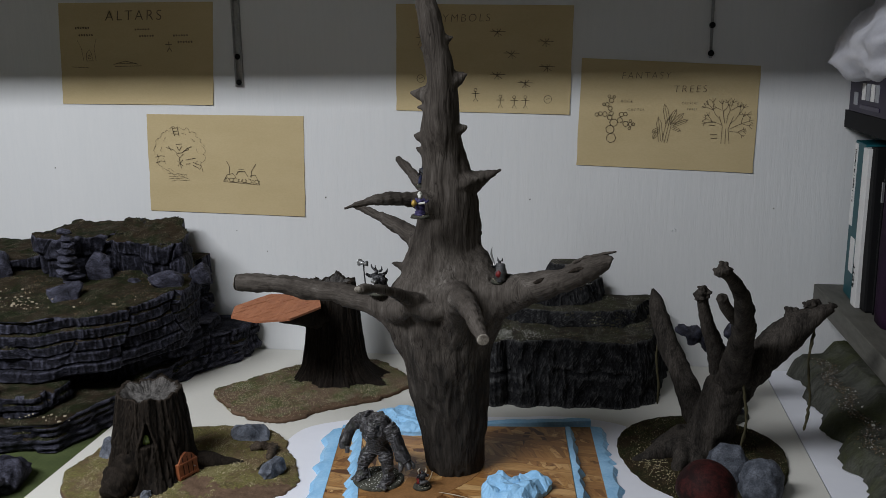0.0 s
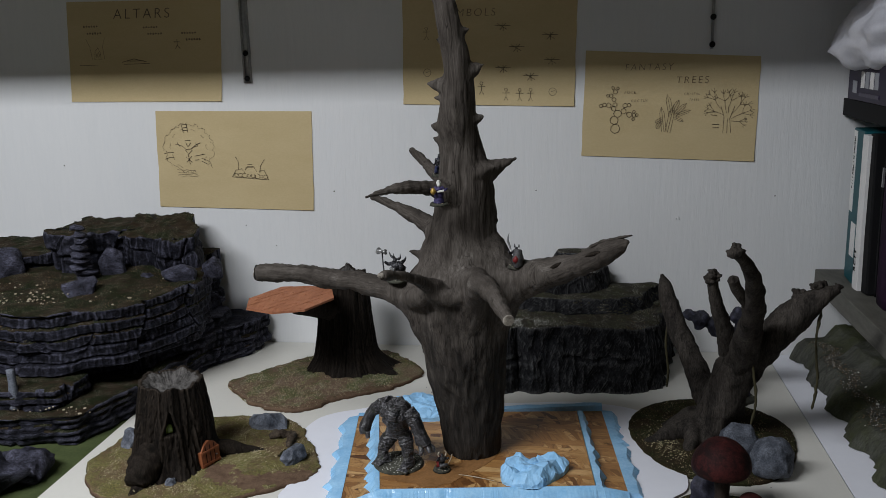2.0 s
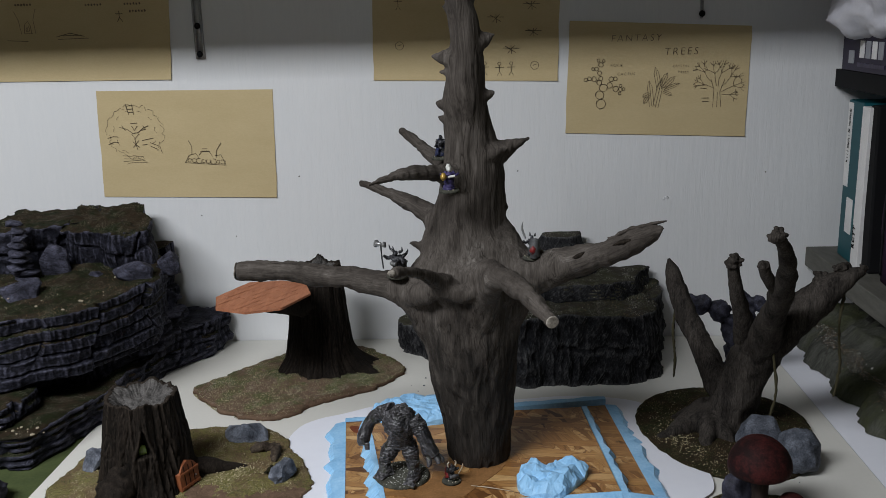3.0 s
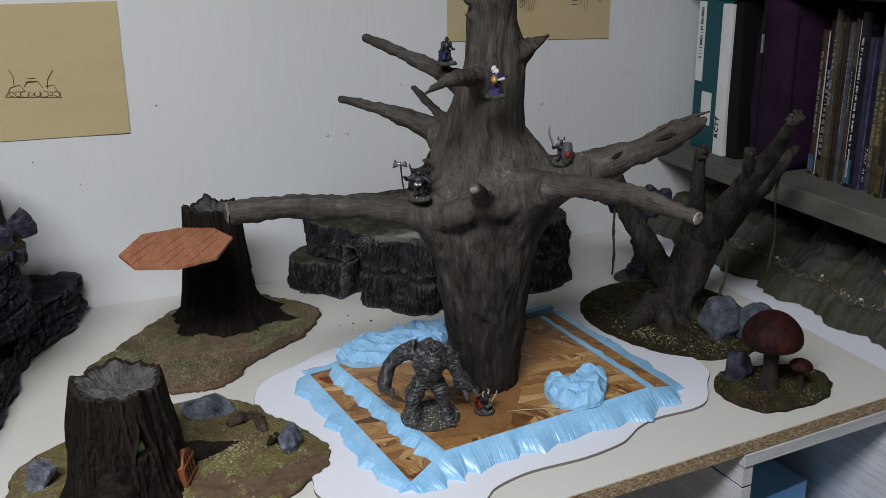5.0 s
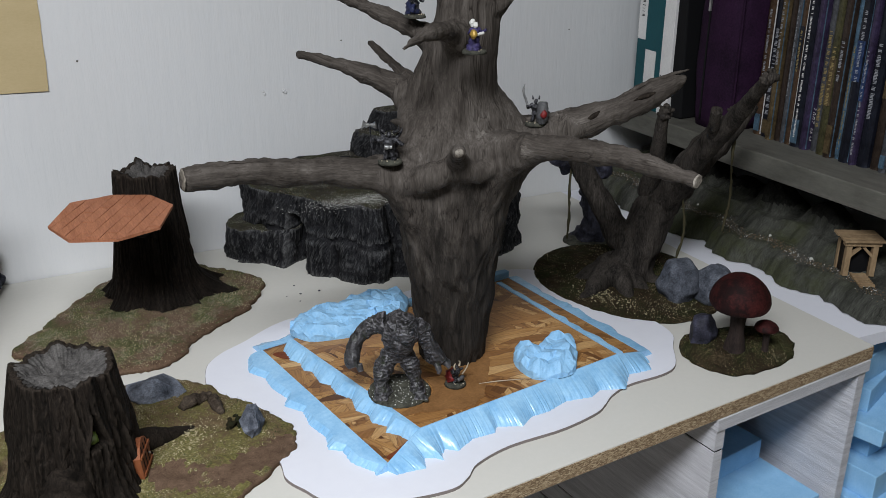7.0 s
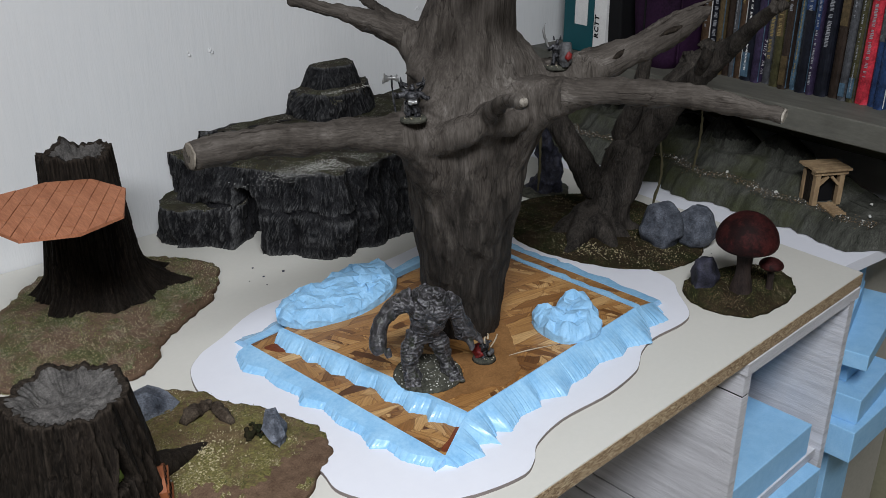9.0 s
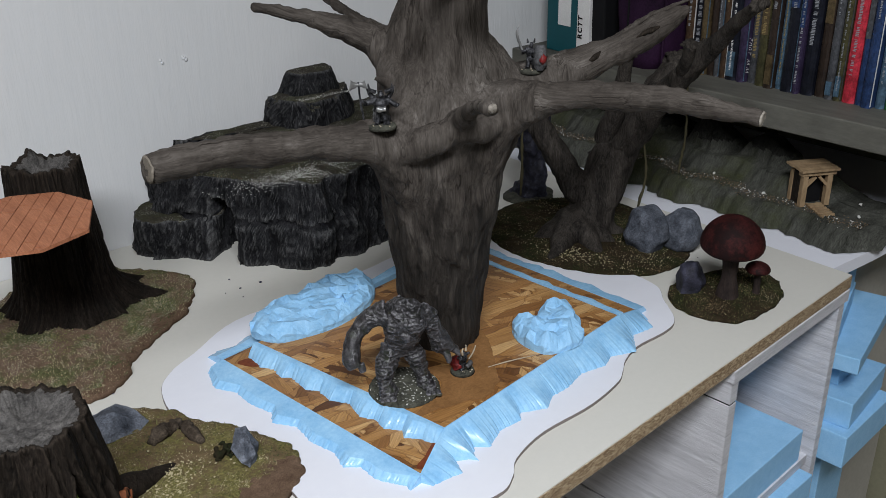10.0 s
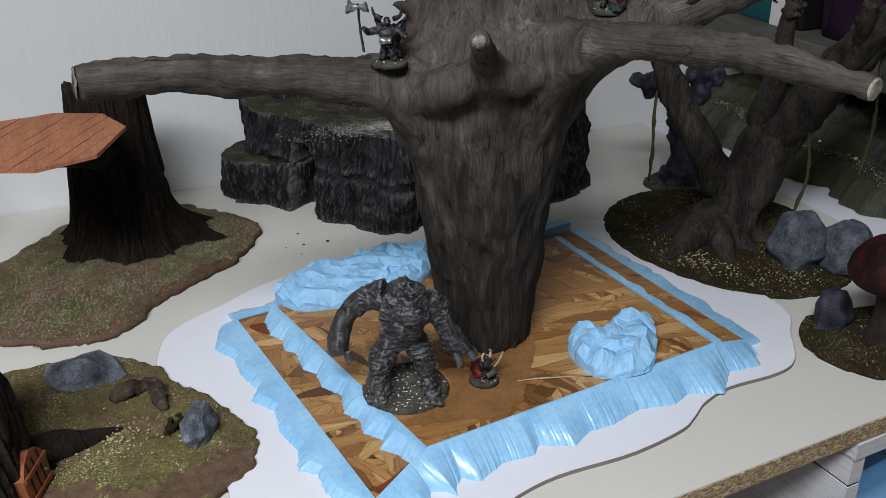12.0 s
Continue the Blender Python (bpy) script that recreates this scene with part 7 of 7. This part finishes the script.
# trumpet-like swellings under the great limbs
for pts, rad in (([(-0.006, 1.144, 0.150), (-0.034, 1.136, 0.205), (-0.066, 1.129, 0.240), (-0.10, 1.128, 0.257)], [0.044, 0.037, 0.024, 0.014]), ([(-0.004, 1.142, 0.165), (0.002, 1.110, 0.230), (0.013, 1.075, 0.270), (0.026, 1.03, 0.293)], [0.042, 0.031, 0.017, 0.009]),
                 ([(-0.004, 1.146, 0.150), (0.024, 1.132, 0.220), (0.058, 1.112, 0.263), (0.095, 1.09, 0.287)], [0.041, 0.031, 0.020, 0.012]), ([(-0.008, 1.146, 0.34), (0.020, 1.130, 0.305), (0.052, 1.114, 0.288)], [0.034, 0.036, 0.022]), ([(-0.010, 1.144, 0.33), (-0.034, 1.134, 0.29), (-0.066, 1.128, 0.266)], [0.036, 0.036, 0.022])):
    tube(bm, [loc(*p) for p in pts], rad, 20, 30, 0.06, pts[1][0], 30)
# the sawn stub on the front, on a wide root that runs into the limbs beside it
tube(bm, [loc(-0.012, 1.125, 0.232), loc(-0.030, 1.090, 0.266), loc(-0.047, 1.060, 0.289), loc(-0.066, 1.025, 0.308), loc(-0.085, 0.986, 0.318)], [0.032, 0.0165, 0.0094, 0.0062, 0.0046], 16, 26, 0.05, 3)
tube(bm, [loc(-0.085, 1.118, 0.252), loc(-0.062, 1.096, 0.262), loc(-0.042, 1.072, 0.276)], [0.011, 0.0125, 0.009], 14, 14, 0.1, 5)
tube(bm, [loc(-0.042, 1.072, 0.272), loc(-0.016, 1.072, 0.268), loc(0.012, 1.078, 0.276)], [0.008, 0.0105, 0.009], 14, 14, 0.1, 6)


def wood_relief(x, y, z, nor):
    low = max(0.0, min(1.0, (0.22 - z) / 0.08))
    a = n3(x, y, z * 0.10, 95)
    return (0.0010 + 0.0010 * low) * (1 - 2.4 * abs(a)) + 0.0008 * n3(x, y, z * 0.14, 250) + 0.0030 * n3(x, y, z * 0.5, 24) + 0.0012 * n3(x, y, z * 0.6, 70)


whole = carve(fuse(part("trunk", bm, "trunk", tree), 0.0021, 9), wood_relief)


def split_limbs(whole, limbs):
    """Parts the limbs from the trunk along a ragged line, each a mesh of its own whose z runs along the limb."""
    me = whole.data
    co = np.array([v.co for v in me.vertices])
    nor = np.array([v.normal for v in me.vertices])
    faces = [tuple(p.vertices) for p in me.polygons]
    mid = np.array([p.center for p in me.polygons])
    owner = np.full(len(faces), -1)
    for k, (pts, rad) in enumerate(limbs):
        c = spline([(*loc(*p), r) for p, r in zip(pts, rad)], 80)
        d = np.linalg.norm(mid[:, None, :] - c[None, :, :3], axis=2)
        near = d.argmin(axis=1)
        rag = np.array([n3(*m, 60) for m in mid]) * 5
        owner[(near + rag > 37) & (d[np.arange(len(mid)), near] < c[near, 3] * 1.35 + 0.006)] = k
    out = []
    for k in range(-1, len(limbs)):
        m = Matrix.Identity(4)
        if k >= 0:
            c = spline([(*loc(*p), r) for p, r in zip(*limbs[k])], 80)
            a, b = Vector(c[30][:3]), Vector(c[-1][:3])
            m = (b - a).to_track_quat("Z", "X").to_matrix().to_4x4()
            m.translation = a
        inv = m.inverted()
        mine_faces = [faces[i] for i in np.nonzero(owner == k)[0]]
        used = sorted({v for f in mine_faces for v in f})
        index = {v: i for i, v in enumerate(used)}
        sub = bpy.data.meshes.new("trunk" if k < 0 else "branch")
        sub.from_pydata([tuple(inv @ Vector(co[v])) for v in used], [], [tuple(index[v] for v in f) for f in mine_faces])
        sub.polygons.foreach_set("use_smooth", [True] * len(sub.polygons))
        sub.normals_split_custom_set_from_vertices([tuple(inv.to_3x3() @ Vector(nor[v])) for v in used])
        sub.materials.append(M["trunk" if k < 0 else "drift"])
        if k < 0:
            whole.data = sub
        else:
            ob = new("branch", sub)
            ob.parent = tree
            ob.matrix_basis = m
            out.append((tagged(ob), m))
    return out


for (ob, m), (pts, rad) in zip(split_limbs(whole, BRANCHES), BRANCHES):
    if rad[-1] > 0.006:
        e = bmesh.new()
        b, d = Vector(loc(*pts[-1])), (Vector(pts[-1]) - Vector(pts[-2])).normalized()
        bmesh.ops.create_cone(e, cap_ends=True, segments=18, radius1=rad[-1] * 0.96, radius2=rad[-1] * 0.86, depth=0.0012)
        w = d.to_track_quat("Z", "X").to_matrix().to_4x4()
        w.translation = b + d * 0.0004
        bmesh.ops.transform(e, matrix=m.inverted() @ w, verts=e.verts)
        for v in e.verts:
            v.co *= 1 + 0.006 * n3(v.co.x, v.co.y, rad[-1], 260)
        part("cut_end", e, "fresh_end" if rad[-1] < 0.0075 else "drift_end", ob, "pale sawn end grain", False)
e = bmesh.new()
ball(e, loc(-0.0862, 0.9842, 0.3185), 0.0046, (1, 0.55, 0.85), 2)
part("cut_knot", e, "fresh_end", tree, "pale sawn stub")
for pts, rad in (([(0.150, 1.060, 0.333), (0.178, 1.042, 0.350), (0.205, 1.027, 0.360)], [0.004, 0.0046, 0.0014]),):
    part("splinter", tube(bmesh.new(), [loc(*p) for p in pts], rad, 10, 24, 0.35, pts[0][0] * 9, 110, flat=0.6), "drift", tree, "broken weathered splinter")
# dark lumps on the limb stand in for the shade inside rotted hollows
for pts, rad in (([(0.150, 1.0485, 0.327), (0.162, 1.040, 0.334), (0.176, 1.034, 0.340)], [0.001, 0.0054, 0.001]), ([(0.104, 1.072, 0.306), (0.116, 1.066, 0.312), (0.124, 1.064, 0.318)], [0.0008, 0.0048, 0.0008])):
    part("hollow_shade", tube(bmesh.new(), [loc(*p) for p in pts], rad, 10, 18, 0.2, pts[0][0] * 9, 110, flat=0.6), "bark", tree, "raised dark lump for the shade in a rotted hollow")


# ---- painted miniatures, plain shapes on round bases ----
def mini(place, turn, label, base_r, shapes, mats, tilt=0):
    """Limbs as (points, radii, paint); all one mesh on a gritty round base."""
    bm = bmesh.new()
    bmesh.ops.create_cone(bm, cap_ends=True, segments=28, radius1=base_r, radius2=base_r * 0.9, depth=0.0032, matrix=Matrix.Translation((0, 0, 0.0016)))
    done = set()

    def paint(index):
        for f in bm.faces:
            if f not in done:
                f.material_index = index
                done.add(f)

    paint(0)
    for k in range(34):
        a, q = rnd.uniform(0, TAU), base_r * 0.86 * rnd.random() ** 0.5
        ball(bm, (q * math.cos(a), q * math.sin(a), 0.0034), rnd.uniform(0.0005, 0.0011), (1, 1, 0.6), 1)
        paint(len(mats) + 1 if k % 3 == 0 else 0)
    for pts, rad, which in shapes:
        tube(bm, pts, rad, 10, 14, 0.22, pts[0][2] * 50 + pts[0][0] * 90, 320)
        paint(which)
    ob = single("miniature_figure", bm, ["basegrit", *mats, "bone"], label, "figurine", "painted gaming miniatures", smooth=True)
    ob.matrix_world = pose(*place, tilt, 0, turn)
    return ob


def biped(h, bulk=1.0, arms=((-0.3, 0.2), (0.3, 0.2)), which=1, head=None):
    s = [([(-0.12 * h, 0, 0.003), (-0.10 * h, -0.03 * h, 0.22 * h), (-0.05 * h, 0, 0.46 * h)], [0.065 * h * bulk, 0.052 * h * bulk, 0.085 * h * bulk], which),
         ([(0.13 * h, -0.02 * h, 0.003), (0.10 * h, -0.03 * h, 0.22 * h), (0.05 * h, 0, 0.46 * h)], [0.065 * h * bulk, 0.052 * h * bulk, 0.085 * h * bulk], which),
         ([(-0.12 * h, -0.02 * h, 0.004), (-0.13 * h, -0.12 * h, 0.006)], [0.06 * h, 0.045 * h], which), ([(0.13 * h, -0.03 * h, 0.004), (0.15 * h, -0.13 * h, 0.006)], [0.06 * h, 0.045 * h], which),
         ([(0, 0, 0.40 * h), (0, 0.0, 0.52 * h), (0, -0.02 * h, 0.70 * h), (0, -0.02 * h, 0.80 * h)], [0.115 * h * bulk, 0.105 * h * bulk, 0.155 * h * bulk, 0.07 * h], which),
         ([(0, -0.03 * h, 0.80 * h), (0, -0.05 * h, 0.89 * h), (0, -0.04 * h, 0.99 * h)], [0.045 * h, 0.082 * h, 0.045 * h], head or which)]
    for x, z in arms:
        sx = math.copysign(1, x)
        s.append(([(sx * 0.13 * h, -0.01 * h, 0.74 * h), (sx * 0.2 * h, -0.02 * h, 0.76 * h)], [0.085 * h * bulk, 0.06 * h * bulk], which))
        s.append(([(sx * 0.15 * h, -0.01 * h, 0.74 * h), (x * 0.9 * h, -0.05 * h, (0.58 + z * 0.4) * h), (x * 1.1 * h, -0.20 * h, (0.55 + z) * h)], [0.06 * h * bulk, 0.048 * h * bulk, 0.045 * h], which))
    return s


mini((-0.034, 1.083, 0.0240), 30, "dark armoured miniature warrior standing on the strand board", 0.0122,
     biped(0.024, 1.45) + [([(0, 0.004, 0.004), (0, 0.006, 0.010), (0, 0.003, 0.018)], [0.007, 0.006, 0.003], 3), ([(-0.0045, -0.002, 0.021), (-0.006, -0.002, 0.025), (-0.0035, -0.002, 0.028)], [0.001, 0.001, 0.0005], 2), ([(0.0045, -0.002, 0.021), (0.006, -0.002, 0.025), (0.0035, -0.002, 0.028)], [0.001, 0.001, 0.0005], 2), ([(-0.005, -0.006, 0.009), (0.0, -0.008, 0.010), (0.005, -0.006, 0.009)], [0.002, 0.0028, 0.002], 4), ([(0.008, -0.004, 0.010), (0.010, -0.008, 0.018), (0.011, -0.01, 0.025)], [0.0008, 0.0008, 0.0006], 2)], ("pewter", "bone", "redpaint", "greypaint"))
horns = [([(sx * 0.004, 0.0, 0.031), (sx * 0.009, -0.001, 0.034), (sx * 0.010, -0.002, 0.039)], [0.0018, 0.0013, 0.0004], 1) for sx in (-1, 1)]
spikes = [([(sx * 0.005, 0.003, 0.024), (sx * 0.010, 0.006, 0.030), (sx * 0.012, 0.007, 0.035)], [0.0026, 0.0014, 0.0004], 1) for sx in (-1, 1)]
mini((-0.0935, 1.116, 0.2765), -35, "black horned miniature warrior with an axe on the branch", 0.013,
     biped(0.033, 1.4, ((-0.42, 0.22), (0.4, 0.1))) + horns + spikes + [([(-0.015, -0.008, 0.010), (-0.017, -0.008, 0.026), (-0.018, -0.008, 0.042)], [0.0009, 0.0009, 0.0009], 1), ([(-0.018, -0.008, 0.040), (-0.022, -0.008, 0.0395), (-0.025, -0.008, 0.040)], [0.0012, 0.0030, 0.0048], 2), ([(-0.018, -0.008, 0.040), (-0.014, -0.008, 0.0395), (-0.012, -0.008, 0.040)], [0.0012, 0.0024, 0.0034], 2),
                                                                       ([(0, 0.006, 0.004), (0, 0.008, 0.014), (0, 0.005, 0.025)], [0.008, 0.007, 0.004], 1), ([(-0.004, -0.007, 0.018), (0.004, -0.007, 0.018)], [0.0022, 0.0022], 2)], ("pewter", "steel"))
mini((0.0665, 1.099, 0.3015), -30, "miniature warrior with a red and grey shield and curved blade", 0.0118,
     biped(0.028, 1.2) + [([(0.007, -0.007, 0.004), (0.007, -0.0085, 0.014), (0.007, -0.007, 0.026)], [0.0048, 0.0066, 0.0050], 2), ([(0.0078, -0.0125, 0.009), (0.0078, -0.0142, 0.014), (0.0078, -0.0125, 0.020)], [0.0010, 0.0034, 0.0010], 3),
                          ([(-0.007, -0.002, 0.018), (-0.0105, 0.0, 0.026), (-0.0135, 0, 0.035), (-0.0120, 0, 0.043)], [0.0009, 0.0013, 0.0011, 0.0003], 4), ([(-0.003, 0, 0.027), (-0.0035, 0, 0.031)], [0.0012, 0.0004], 1), ([(0.003, 0, 0.027), (0.0035, 0, 0.031)], [0.0012, 0.0004], 1)], ("pewter", "greypaint", "redpaint", "steel"))
mini((-0.0270, 1.066, 0.3880), 10, "small violet robed miniature with white hair and a gold shield", 0.012,
     biped(0.029, 1.05, head=2) + [([(0, 0.001, 0.003), (0, 0.0, 0.010), (0, 0, 0.019)], [0.0072, 0.0055, 0.0042], 1), ([(0, 0.002, 0.024), (0, 0.003, 0.028), (0, 0.001, 0.0305)], [0.0022, 0.0032, 0.0012], 2), ([(-0.007, -0.007, 0.015), (-0.0075, -0.008, 0.019), (-0.007, -0.007, 0.023)], [0.0016, 0.0036, 0.0016], 3), ([(-0.002, -0.006, 0.018), (0.006, -0.006, 0.019)], [0.0013, 0.0013], 2)], ("violetpaint", "pebble", "goldpaint"))
mini((-0.0400, 1.167, 0.4095), 0, "dark blue cloaked miniature standing on the upper branch", 0.0115,
     biped(0.030, 0.95, ((-0.2, 0.0), (0.2, 0.0)), 2, 2) + [([(0, 0.004, 0.003), (0, 0.005, 0.012), (0, 0.002, 0.024)], [0.0082, 0.0062, 0.0034], 1), ([(-0.004, -0.002, 0.006), (-0.003, -0.003, 0.014)], [0.003, 0.0024], 1)], ("bluepaint", "pewter"))

# the monster: bark-like skin over a stooped body, one long arm swung forward
bm = bmesh.new()
limbs = [([(-0.017, -0.011, 0.004), (-0.0190, -0.010, 0.016), (-0.0175, -0.005, 0.031), (-0.009, 0.004, 0.048)], [0.0088, 0.0070, 0.0092, 0.0108]),
         ([(0.020, -0.003, 0.004), (0.0180, -0.001, 0.016), (0.0140, 0.001, 0.031), (0.005, 0.005, 0.048)], [0.0082, 0.0064, 0.0084, 0.0104]),
         ([(-0.016, -0.006, 0.006), (-0.018, -0.016, 0.0062), (-0.019, -0.023, 0.0048)], [0.0085, 0.0080, 0.0048]),
         ([(0.018, -0.002, 0.006), (0.022, -0.012, 0.0062), (0.025, -0.019, 0.0048)], [0.0080, 0.0075, 0.0046]),
         ([(-0.003, 0.005, 0.042), (-0.002, 0.003, 0.054), (0.001, -0.002, 0.068), (0.003, -0.003, 0.081), (0.006, 0.000, 0.093), (0.008, 0.002, 0.099)], [0.0130, 0.0135, 0.0180, 0.0205, 0.0150, 0.0070]),
         ([(0.006, -0.012, 0.088), (0.009, -0.020, 0.084), (0.010, -0.024, 0.077)], [0.0110, 0.0088, 0.0052]),
         ([(0.003, -0.0245, 0.088), (0.016, -0.0225, 0.0875)], [0.0030, 0.0030]),
         ([(-0.014, 0.001, 0.086), (-0.028, 0.001, 0.083), (-0.0405, -0.002, 0.073), (-0.0475, -0.007, 0.059), (-0.0485, -0.012, 0.047), (-0.046, -0.015, 0.040)], [0.0122, 0.0100, 0.0080, 0.0080, 0.0088, 0.0056]),
         ([(-0.042, -0.015, 0.044), (-0.039, -0.018, 0.036)], [0.0042, 0.0030]),
         ([(0.016, 0.001, 0.083), (0.0265, 0.003, 0.072), (0.0320, 0.004, 0.059), (0.0375, 0.005, 0.047), (0.0435, 0.006, 0.038)], [0.0120, 0.0098, 0.0086, 0.0100, 0.0086]),
         ([(0.044, 0.004, 0.040), (0.051, 0.002, 0.036), (0.054, 0.000, 0.031)], [0.0044, 0.0034, 0.0018]), ([(0.045, 0.008, 0.039), (0.052, 0.009, 0.034), (0.054, 0.009, 0.029)], [0.0042, 0.0032, 0.0018]), ([(0.040, 0.000, 0.038), (0.043, -0.004, 0.031), (0.042, -0.006, 0.027)], [0.0040, 0.0032, 0.0018])]
for sx, fx in ((-0.019, -1), (0.025, 1)):
    for k in (-1, 0, 1):
        limbs.append(([(sx + k * 0.0040, -0.019 if fx > 0 else -0.022, 0.005), (sx + k * 0.0052, -0.0245 if fx > 0 else -0.0275, 0.0042)], [0.0031, 0.0020]))
for k in range(9):
    limbs.append(([(-0.012 + 0.003 * k, 0.008, 0.094 - 0.002 * abs(k - 4)), (-0.013 + 0.0032 * k, 0.012, 0.099 - 0.002 * abs(k - 4))], [0.0042, 0.0016]))
for pts, rad in limbs:
    tube(bm, pts, rad, 14, 18, 0.12, pts[0][0] * 90, 110)
bmesh.ops.create_cone(bm, cap_ends=True, segments=48, radius1=0.0345, radius2=0.0325, depth=0.0042, matrix=Matrix.Translation((0, 0, 0.0021)))


def bark_skin(x, y, z, nor):
    if z < 0.0048:
        return 0.0006 * n3(x, y, z, 420)
    if (x * x + y * y) ** 0.5 > 0.0335:
        return 0.0
    w = 1.2 * n3(x, y, z, 60)
    return 0.0021 * (0.35 - abs(n3(x * 1.0 + 0.003 * w, y, z * 1.9, 150))) + 0.0010 * (0.3 - abs(n3(x, y, z * 1.6, 330))) + 0.0016 * n3(x, y, z, 75)

troll = single("monster_figurine", bm, "bronze", "hulking dark bark-skinned monster figurine on a gritty round base", "figurine")
carve(fuse(troll, 0.00085, 1), bark_skin)
troll.data.materials.clear()
for k in ("bronze", "basegrit", "pebble"):
    troll.data.materials.append(M[k])
for f in troll.data.polygons:
    c = f.center
    if c.z < 0.0052:
        f.material_index = 2 if c.z > 0.003 and n3(c.x, c.y, 0, 480) > 0.42 else 1
troll.matrix_world = pose(-0.0955, 1.0965, 0.0238, 0, 0, -28.6) @ Matrix.Diagonal((1.0, 1.0, 0.95, 1))
